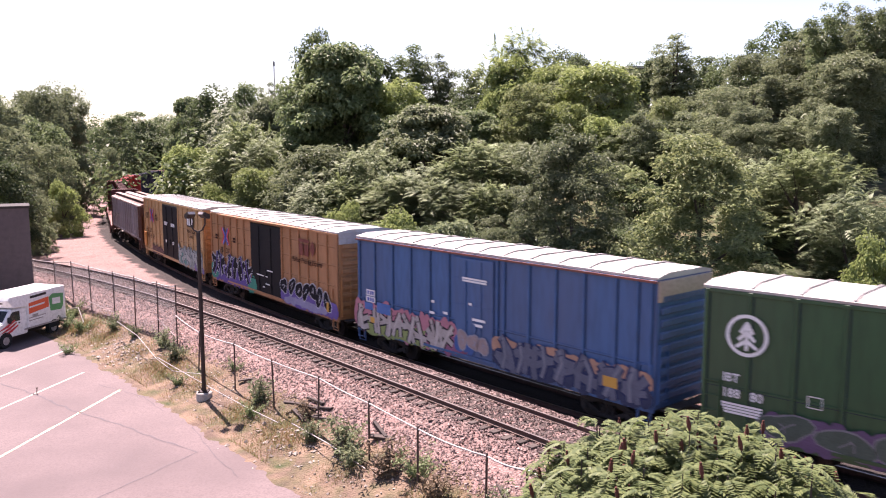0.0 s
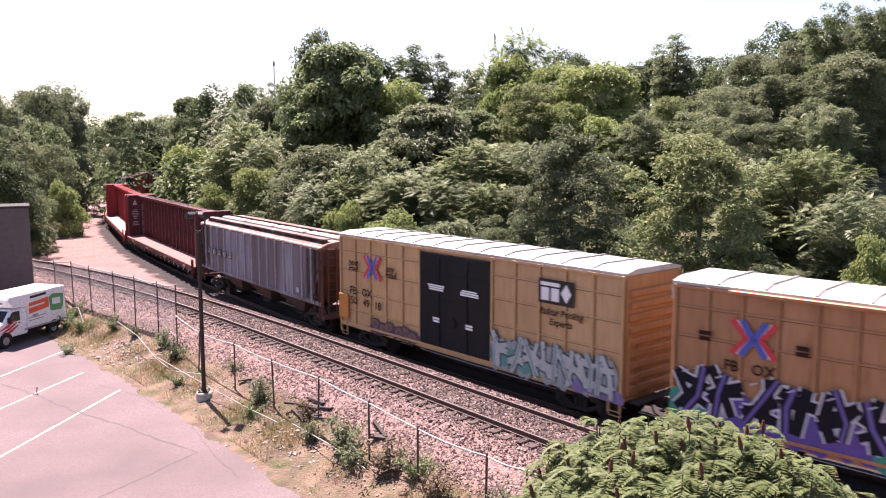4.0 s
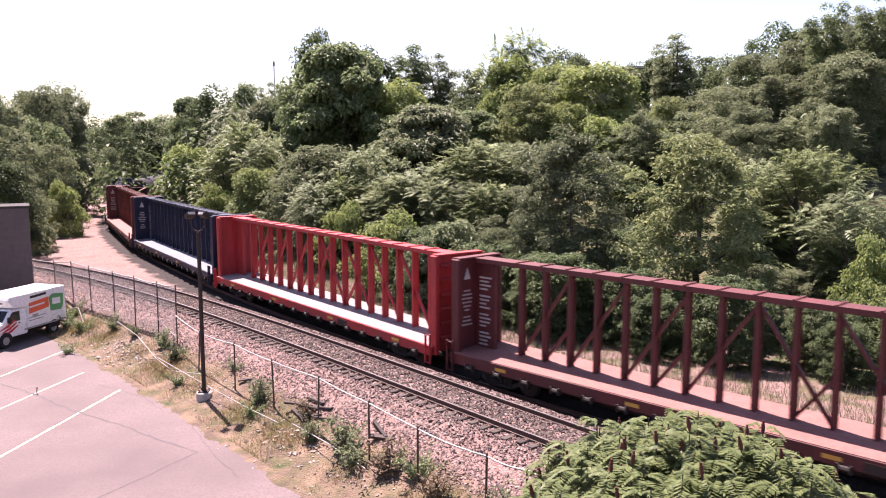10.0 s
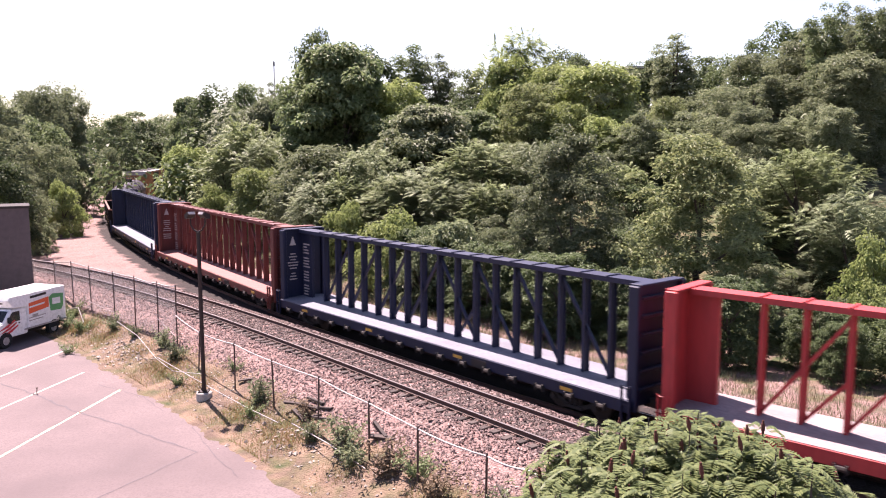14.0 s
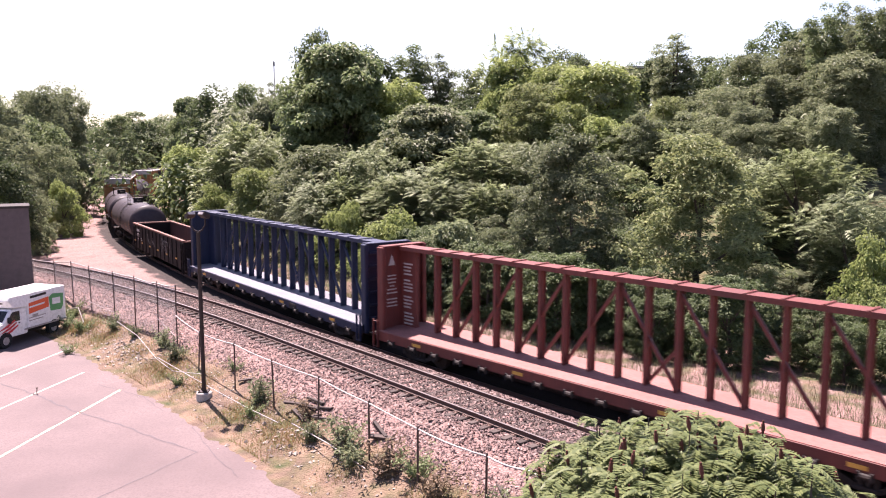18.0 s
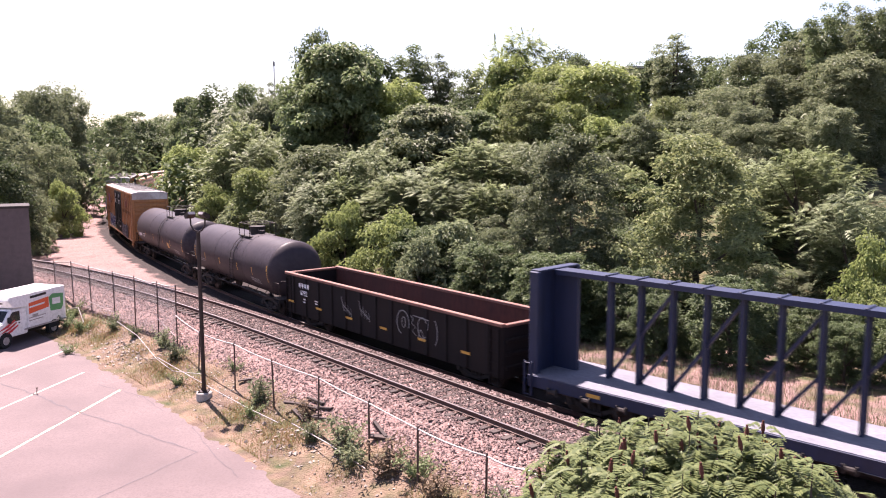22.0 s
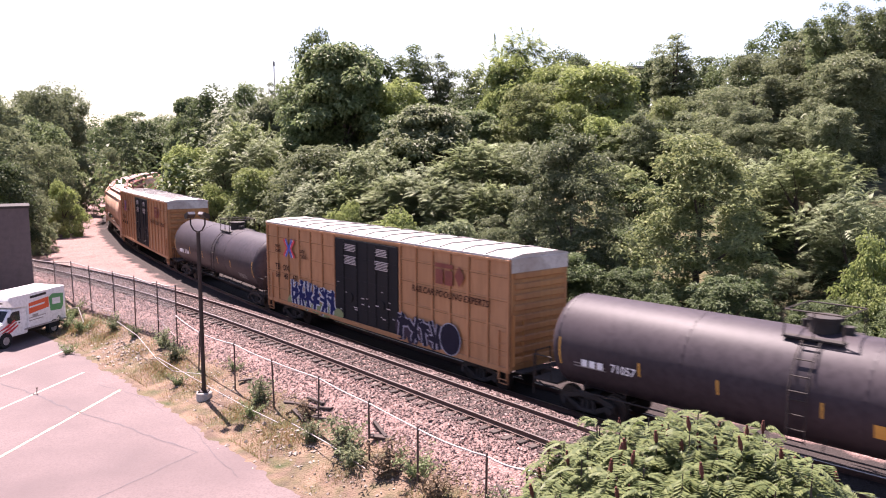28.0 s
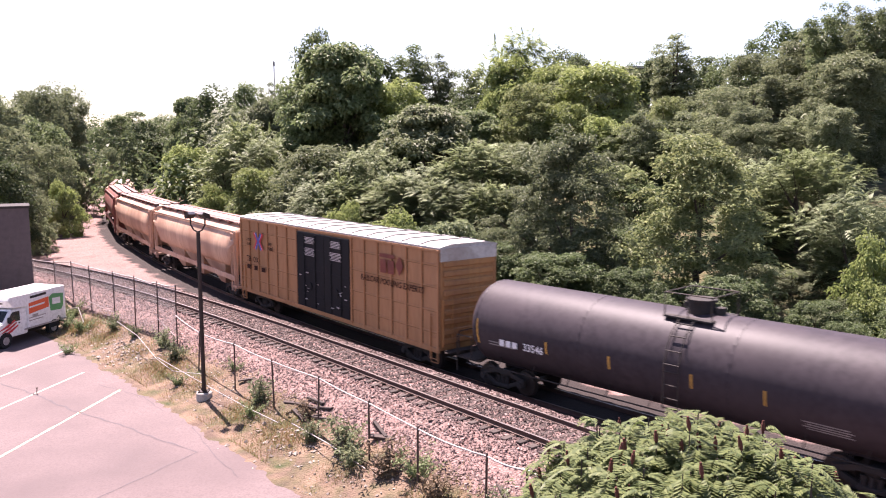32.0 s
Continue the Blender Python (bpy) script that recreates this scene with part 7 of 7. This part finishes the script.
def plant(kind, x, y, h, r):
    """A plant of that height and radius, rooted on the ground."""
    options = KINDS[kind]
    src = options[_turn[kind] % len(options)]
    _turn[kind] += 1
    R, H = src["size"]
    m = pose(x, y, height(x, y) - 0.1, _prnd.uniform(-3, 3), _prnd.uniform(-3, 3), _prnd.uniform(-25, 35) if kind == "vine" else _prnd.uniform(0, 360))
    if src in _used:
        ob = copy_thing(src, m)
    else:
        ob = src
        _used.add(src)
        ob.matrix_basis = m
    s = r / R
    ob.scale = (s * _prnd.uniform(0.92, 1.1), s * _prnd.uniform(0.92, 1.1), (h + 0.1) / H)
    return ob


plant("willow", -41.0, 76.0, 14.1, 4.3)
plant("willow", -49.7, 102.0, 16.9, 5.4)
plant("willow", -50.8, 110.0, 17.4, 4.4)
plant("olive", -35.8, 66.0, 10.8, 3.7)
plant("broad", -45.7, 92.0, 11.9, 4.2)
plant("olive", -38.1, 72.0, 7.9, 2.7)
plant("broad", -34.6, 63.0, 7.6, 3.1)
plant("olive", -43.2, 84.0, 6.8, 2.2)
plant("bush", -34.1, 62.0, 5.0, 2.1)
plant("bush", -34.5, 64.0, 3.3, 1.2)
plant("broad", -66.6, 165.0, 14.3, 5.6)
plant("broad", -73.3, 195.0, 14.7, 8.1)
plant("broad", -70.7, 205.0, 15.5, 8.5)
plant("broad", -58.6, 150.0, 11.5, 4.0)
plant("broad", -70.5, 195.0, 11.8, 8.1)
plant("olive", -55.8, 135.0, 9.0, 2.5)
plant("broad", -40.1, 130.0, 10.9, 4.4)
plant("broad", -44.7, 150.0, 14.4, 4.5)
plant("bright", -29.6, 93.0, 8.7, 3.9)
plant("broad", -30.8, 108.0, 14.6, 4.9)
plant("vine", -35.7, 118.0, 14.6, 3.6)
plant("broad", -27.4, 112.0, 13.5, 4.2)
plant("poplar", -22.9, 106.0, 14.1, 2.8)
plant("vine", -20.2, 98.0, 11.2, 4.1)
plant("sumac", -25.2, 98.0, 11.0, 4.1)
plant("vine", -9.8, 80.0, 14.8, 6.0)
plant("broad", -12.3, 86.0, 15.8, 3.9)
plant("broad", -16.4, 92.0, 12.4, 3.1)
plant("broad", -7.6, 90.0, 14.1, 3.4)
plant("poplar", -3.5, 92.0, 14.9, 4.0)
plant("poplar", 0.2, 90.0, 13.0, 3.4)
plant("vine", -1.4, 68.0, 8.4, 4.2)
plant("bright", -4.3, 80.0, 10.4, 3.9)
plant("broad", -8.1, 82.0, 8.9, 3.4)
plant("broad", 3.2, 86.0, 9.7, 3.6)
plant("sumac", 7.9, 82.0, 12.6, 5.0)
plant("broad", 12.7, 86.0, 11.2, 3.6)
plant("broad", 5.3, 80.0, 10.0, 3.3)
plant("olive", 13.6, 72.0, 9.1, 5.2)
plant("bright", 9.2, 74.0, 7.6, 3.9)
plant("vine", 2.8, 72.0, 7.0, 3.3)
plant("poplar", 20.7, 86.0, 9.8, 1.8)
plant("poplar", 22.9, 80.0, 11.6, 3.9)
plant("broad", 22.2, 85.0, 8.7, 3.5)
plant("broad", 28.7, 90.0, 8.7, 3.4)
plant("broad", 30.4, 86.0, 8.9, 3.2)
plant("broad", 39.0, 96.0, 12.5, 4.4)
plant("olive", 30.9, 82.0, 9.0, 3.7)
plant("olive", 31.8, 72.0, 9.7, 4.1)
plant("olive", 30.8, 62.0, 8.9, 4.0)
plant("willow", 27.0, 66.0, 7.6, 3.2)
plant("olive", 22.8, 68.0, 6.6, 3.2)
plant("bright", 15.3, 62.0, 5.2, 2.8)
plant("sumac", 16.8, 59.0, 4.4, 3.3)
plant("sumac", -20.0, 82.0, 9.4, 4.6)
plant("sumac", -16.1, 77.0, 7.7, 3.8)
plant("sumac", -21.3, 80.0, 7.6, 3.3)
plant("olive", -10.0, 66.0, 7.5, 4.6)
plant("bright", -15.7, 70.0, 6.3, 2.9)
plant("sumac", -5.6, 63.0, 6.3, 3.1)
plant("sumac", -3.2, 58.0, 4.7, 3.5)
plant("sumac", -0.4, 58.0, 4.8, 3.3)
plant("sumac", 2.5, 59.0, 5.5, 4.0)
plant("olive", 4.9, 61.0, 5.1, 3.0)
plant("sumac", 1.2, 54.0, 4.2, 2.9)
plant("sumac", 3.2, 52.0, 4.3, 2.4)
plant("olive", 4.9, 50.0, 4.8, 2.5)
plant("bush", -3.3, 50.0, 4.7, 2.5)
plant("bush", 0.5, 47.0, 4.3, 2.5)
plant("bush", -7.0, 56.0, 4.4, 2.1)
plant("bush", -1.3, 46.0, 3.9, 1.7)
plant("olive", 3.1, 45.0, 4.4, 1.7)
plant("bush", -21.4, 76.0, 5.1, 2.6)
plant("bush", -17.2, 70.0, 4.2, 2.4)
plant("olive", -11.7, 64.0, 5.0, 2.7)
plant("sumac", -9.4, 60.0, 5.3, 2.5)
plant("sumac", 11.5, 54.0, 3.9, 2.7)
plant("sumac", 5.8, 57.0, 5.5, 2.4)
plant("sumac", 14.0, 64.0, 4.5, 3.1)
plant("olive", 21.9, 58.0, 4.8, 2.6)
plant("sumac", 26.3, 58.0, 4.8, 3.2)
plant("olive", 20.6, 42.0, 2.3, 1.7)
plant("broad", -0.2, 78.0, 7.1, 4.1)
plant("broad", -13.6, 88.0, 10.2, 4.3)
plant("sumac", -6.9, 60.0, 5.1, 2.7)
plant("broad", -4.9, 76.0, 7.6, 3.4)
plant("olive", 19.7, 64.0, 5.3, 3.1)
plant("sumac", -8.2, 64.0, 6.0, 3.1)
plant("sumac", 20.2, 46.0, 5.5, 3.5)
plant("shade", 12.6, 52.0, 3.2, 2.4)
plant("sumac", 20.3, 40.0, 5.0, 2.3)
plant("bush", 19.4, 36.0, 4.8, 1.6)
plant("sumac", 18.3, 47.0, 3.4, 2.1)
plant("bush", 10.1, 43.0, 3.2, 1.4)
plant("olive", 17.9, 41.0, 1.3, 1.1)
plant("bush", 13.7, 39.0, 2.2, 1.0)
plant("olive", 3.5, 47.0, 2.8, 1.6)
plant("bush", 4.4, 43.0, 2.0, 1.3)
plant("willow", 33.8, 72.0, 11.5, 4.4)
plant("willow", 34.4, 66.0, 11.7, 4.2)
plant("willow", 32.5, 76.0, 9.0, 4.3)
plant("poplar", 30.7, 66.0, 13.3, 2.6)
plant("poplar", 34.5, 70.0, 12.6, 2.1)
plant("poplar", 32.4, 62.0, 13.5, 2.6)
plant("willow", 29.5, 60.0, 9.0, 3.6)
plant("front", 14.3, 60.0, 6.1, 2.5)
plant("front", 7.5, 70.0, 8.3, 3.2)
plant("front", 22.6, 60.0, 5.8, 2.7)
plant("front", 18.0, 66.0, 6.1, 2.5)
plant("poplar", 21.7, 82.0, 9.9, 1.9)
plant("olive", 16.8, 35.0, 1.9, 1.5)
plant("shade", 6.3, 39.0, 2.0, 1.8)
plant("shade", 4.0, 41.0, 2.1, 1.7)
plant("olive", -42.1, 86.0, 9.2, 3.2)
plant("bush", -38.5, 82.0, 5.4, 1.9)
plant("olive", -47.6, 108.0, 7.3, 2.0)
plant("bush", -35.2, 70.0, 3.3, 1.6)
plant("olive", 6.2, 44.0, 3.7, 1.5)
plant("shade", 11.2, 49.0, 1.8, 2.0)
plant("front", 7.0, 44.5, 8.9, 3.4)
plant("front", 13.0, 40.5, 8.6, 3.5)
plant("bright", 13.0, 70.0, 9.4, 4.5)
plant("bright", 6.5, 79.0, 11.0, 3.6)
plant("bright", 10.5, 76.0, 9.8, 3.4)
plant("shade", 8.9, 37.0, 1.2, 1.7)
plant("olive", 8.6, 39.0, 2.6, 1.2)
plant("bush", 17.0, 37.0, 1.6, 1.3)
plant("olive", 16.5, 42.0, 1.3, 1.4)
plant("shade", 18.3, 34.0, 2.0, 1.4)
plant("olive", 10.0, 37.5, 1.7, 1.3)
plant("olive", 13.6, 37.0, 1.9, 1.4)
plant("shade", 16.2, 36.5, 1.3, 1.4)
plant("olive", 18.3, 36.0, 2.3, 1.2)
plant("shade", 11.9, 37.0, 1.2, 1.3)
plant("bright", 10.3, 67.0, 6.6, 2.6)
plant("olive", -48.6, 97.0, 15.4, 3.8)
plant("olive", -46.8, 86.0, 13.8, 3.6)
plant("bright", 12.6, 65.0, 5.4, 2.3)
plant("sumac", 19.8, 52.0, 3.6, 2.4)
plant("sumac", 23.2, 50.0, 4.2, 2.8)
plant("bush", 22.3, 42.0, 3.4, 1.7)
plant("bush", 18.6, 34.5, 3.2, 1.5)
plant("willow", 25.6, 53.5, 6.6, 2.4)


def verge_scrub():
    """A ragged row of low scrub where the far verge meets the bank."""
    rnd = random.Random(41)
    s = -26.0
    while s < 12:
        d = 9.0 + rnd.uniform(-0.8, 1.4)
        p, q = main_line(s - 0.1), main_line(s + 0.1)
        t = (q - p) / np.linalg.norm(q - p)
        if s > -13:
            h = rnd.uniform(2.4, 4.2)
            plant("verge", float(p[0] + t[1] * d), float(p[1] - t[0] * d), h, h * rnd.uniform(0.5, 0.65))
        s += rnd.uniform(2.2, 3.6)


verge_scrub()
for s_at, d_at, h_at in ((-14.5, 11.5, 1.6), (-16.0, 10.2, 1.3), (-18.5, 12.0, 2.0), (-20.0, 9.6, 1.2), (-22.5, 11.0, 1.8), (-24.5, 9.4, 1.5)):
    _p, _q = main_line(s_at - 0.1), main_line(s_at + 0.1)
    _t = (_q - _p) / np.linalg.norm(_q - _p)
    plant("verge", float(_p[0] + _t[1] * d_at), float(_p[1] - _t[0] * d_at), h_at * 1.8, h_at * 0.95)


def backdrop_wood(seed, n, x0, x1, y0, y1, h, mat, label):
    """Far woodland, past counting: one mass of leafy clumps."""
    rng = np.random.default_rng(seed)
    xs, ys = rng.uniform(x0, x1, n), rng.uniform(y0, y1, n)
    z = relief(np.stack([xs, ys], 1))[0]
    pts, outs = [], []
    for x, y, zz in zip(xs, ys, z):
        hh = h * rng.uniform(0.7, 1.2)
        k = 150
        d = rng.normal(0, 1, (k, 3))
        d /= np.linalg.norm(d, axis=1)[:, None]
        rr = hh * 0.42
        pts.append(np.array([x, y, zz + hh * 0.55]) + d * (rr, rr, hh * 0.5) * rng.uniform(0.7, 1.05, (k, 1)))
        outs.append(d)
    me = leaf_cloud("far_wood", np.concatenate(pts), np.concatenate(outs), 0.75, 0.5, 0.2, mat, rng)
    tagged(new("far_wood", me), label, "woodland", kind="stuff")


backdrop_wood(91, 330, -190, -62, 110, 330, 11, L_dark, "distant dark woodland beyond the bend")
backdrop_wood(92, 360, -40, 130, 88, 200, 9, L_dark, "dense woodland on the hilltop")
backdrop_wood(93, 160, -120, -52, 62, 120, 9, L_dark, "woodland behind the lot's building")
backdrop_wood(94, 260, -300, 300, 330, 700, 14, L_dark, "faint woods on the horizon")


def grass_patch(name, label, mat, n, sample, size, seed, lean=0.35):
    """Blades of grass and weed stalks."""
    rng = np.random.default_rng(seed)
    p = np.array([sample(rng) for _ in range(n)])
    z = relief(p)[0]
    h = size * rng.uniform(0.4, 1.3, n)
    w = rng.uniform(0.005, 0.013, n)
    a = rng.uniform(0, 6.283, n)
    b = np.c_[p, z - 0.03]
    sd = np.stack([np.cos(a), np.sin(a), 0 * a], 1) * w[:, None]
    tip = b + np.stack([rng.normal(0, lean, n) * h, rng.normal(0, lean, n) * h, h], 1)
    v = np.stack([b - sd, b + sd, tip], 1)
    f = np.arange(n * 3).reshape(-1, 3)
    me = raw_mesh(name, v.reshape(-1, 3), f, mat)
    tagged(new(name, me), label, "grass", kind="stuff")


def far_verge(rng):
    s, d = rng.uniform(-35, 40), 3.6 + abs(rng.normal(0, 3.2))
    p, q = main_line(s - 0.1), main_line(s + 0.1)
    t = (q - p) / np.linalg.norm(q - p)
    return (p[0] + t[1] * d, p[1] - t[0] * d)


def lot_verge(rng):
    while True:
        u = rng.uniform(-24, 16)
        if math.sin(u * 1.7) + math.sin(u * 0.63 + 1) + rng.normal(0, 0.7) > 0.2:
            return tuple(off_siding(u, max(-5.9, -4.6 + rng.normal(0, 0.7))))


grass_patch("dry_grass", "dry straw-coloured grass beside the main track", L_dry, 30000, far_verge, 0.34, 5)
grass_patch("green_grass", "rank green grass and weeds below the bank", L_olive, 16000, far_verge, 0.4, 6)
grass_patch("verge_grass", "thin dry grass along the lot's edge", L_straw, 20000, lot_verge, 0.17, 7)
grass_patch("verge_weeds", "low yellow-green weeds along the lot's edge", L_bright, 9000, lot_verge, 0.17, 9)


def weed(mat, h, r, seed, label):
    rng = np.random.default_rng(seed)
    root = thing("weed", label, "weed", group="fence weeds")
    n = 420
    k = rng.integers(0, 16, n)
    st = rng.normal(0, 0.42, (16, 2)) * r
    f = rng.uniform(0.15, 1, n)
    p = np.c_[st[k] * f[:, None] * 1.4, f * h * (0.7 + 0.3 * np.cos(k))] + rng.normal(0, 0.05, (n, 3))
    p[:, 2] = np.abs(p[:, 2])
    part("foliage", leaf_cloud("foliage", p, np.c_[rng.normal(0, 1, (n, 2)), rng.uniform(0, 1, n)], 0.15, 0.055, 0.1, mat, rng), None, root)
    for x, y in st:
        bm = bmesh.new()
        rod(bm, (x * 0.2, y * 0.2, -0.1), (x * 1.4, y * 1.4, h * 0.85), 0.009, 4, 0.004)
        part("stem", bm, M_bark, root)
    return root


_weeds = [weed(L_olive, 0.9, 0.6, 1, "straggling olive weed by the fence"), weed(L_mid, 0.8, 0.55, 2, "bushy green weed by the fence"),
          weed(L_dry, 0.8, 0.6, 3, "dry brown weed by the fence")]
_first = set()
for (u, d, kind, s) in ((1.2, -4.0, 0, 1.3), (6.5, -3.9, 0, 1.0), (-1.6, -5.0, 1, 0.8), (-6.8, -4.0, 0, 1.5), (-7.6, -4.6, 1, 0.9), (-12.6, -4.0, 0, 1.6),
                        (-13.9, -4.3, 0, 1.4), (-15.3, -4.1, 2, 1.6), (-16.2, -3.7, 1, 1.3), (-17.4, -4.1, 2, 1.4), (13.2, -4.9, 1, 1.2), (11.2, -4.8, 1, 1.3),
                        (9.0, -3.9, 0, 1.2), (-3.2, -3.2, 1, 0.8), (7.8, -6.6, 1, 0.9), (3.2, -3.7, 0, 1.4), (-9.8, -3.6, 2, 1.0), (-11.3, -4.4, 0, 1.1), (-19.6, -3.9, 0, 1.3), (14.5, -4.2, 1, 1.6)):
    p = off_siding(u, d)
    m = pose(p[0], p[1], height(p[0], p[1]), 0, 0, u * 77)
    w = _weeds[kind]
    if kind in _first:
        w = copy_thing(w, m)
    else:
        _first.add(kind)
        w.matrix_basis = m
    w.scale = (s * 0.8, s * 0.8, s * 0.8)


def foreground_sumac():
    """The staghorn sumac below the camera: arching feathered leaves and upright fruit."""
    rng = np.random.default_rng(33)
    root = thing("sumac", "staghorn sumac thicket with rusty fruit spikes", "sumac")
    cx, cy, z0 = 4.6, 14.6, -1.0
    stems, pts, outs, fruit = [], [], [], []
    for k in range(290):
        a, q = rng.uniform(0, 6.283), math.sqrt(rng.uniform(0, 1))
        x, y = cx + 3.0 * q * math.cos(a) * (1.22 if math.cos(a) > 0 else 1.0), cy + 2.9 * q * math.sin(a)
        top = 3.08 - 0.9 * q ** 3 + rng.normal(0, 0.24) - 0.2 * max(0.0, x - cx - 1.3) - 0.12 * max(0.0, cx - x - 0.5) + 0.1 * (y - cy)
        stems.append((x, y, top))
        n = 13
        b = rng.uniform(0, 6.283) + np.arange(n) * 2.399
        o = np.stack([np.cos(b), np.sin(b), rng.uniform(0.0, 1.1, n)], 1)
        pts.append(np.array([x, y, top]) + o * 0.04 + np.c_[np.zeros((n, 2)), -np.arange(n) * 0.06])
        outs.append(o)
        if k % 4 == 0:
            fruit.append((x, y, top))
    crown = frond_cloud("leaves", np.concatenate(pts), np.concatenate(outs), 0.56, 10, 0.2, 0.06, L_sumac, rng, arch=0.85)
    part("leaves", crown, None, root)
    for x, y, t in stems:
        bm = bmesh.new()
        bx, by = cx + (x - cx) * 0.7, cy + (y - cy) * 0.75
        rod(bm, (bx, by, z0 - 0.2), (x, y, z0 + (t - z0) * 0.6), 0.045, 5, 0.03)
        rod(bm, (x, y, z0 + (t - z0) * 0.6), (x, y, t + 0.02), 0.03, 5, 0.012)
        part("stem", bm, M_bark, root)

    def cone(bm):
        for i, (r, h) in enumerate(((0.028, 0.0), (0.045, 0.06), (0.042, 0.13), (0.026, 0.2))):
            rod(bm, (0, 0, h), (0, 0, h + 0.075), r, 7, r * 0.85)
    mesh = shared("fruit_spike", M_fruit, cone)
    for x, y, t in fruit:
        part("fruit_spike", mesh, None, root, m=pose(x, y, t - 0.02, rng.uniform(-12, 12), rng.uniform(-12, 12), 0))


foreground_sumac()

# ---- what moves: the whole train ----
def car_pose(index, t):
    mid = (SPANS[index][0] + SPANS[index][1]) / 2 - run(t)
    a = 0.36 * LEN[index]
    f, r = main_line(mid - a), main_line(mid + a)
    e = f - r
    return pose((f[0] + r[0]) / 2, (f[1] + r[1]) / 2, 0, 0, 0, math.degrees(math.atan2(e[1], e[0])))


def motions():
    for car, index in CARS:
        walk(car, [(t, car_pose(index, t)) for t in range(0, int(SECONDS) + 1)])
    # wheels roll while their car is in sight: less than 70 degrees from row to row
    step = 2 / FPS
    for wheel, dx, index in WHEELS:
        mid = (SPANS[index][0] + SPANS[index][1]) / 2
        near = [k for k in range(int(SECONDS / step) + 1) if -34 < mid - run(k * step) < 62]
        if not near:
            continue
        start = run(near[0] * step)
        rows = [(k * step, pose(dx, 0, 0.46, 0, math.degrees((run(k * step) - start) / 0.48), 0)) for k in near]
        if near[0] > 0:
            rows.insert(0, (0.0, pose(dx, 0, 0.46)))
        if rows[-1][0] < SECONDS:
            rows.append((SECONDS, rows[-1][1]))
        walk(wheel, rows)


motions()
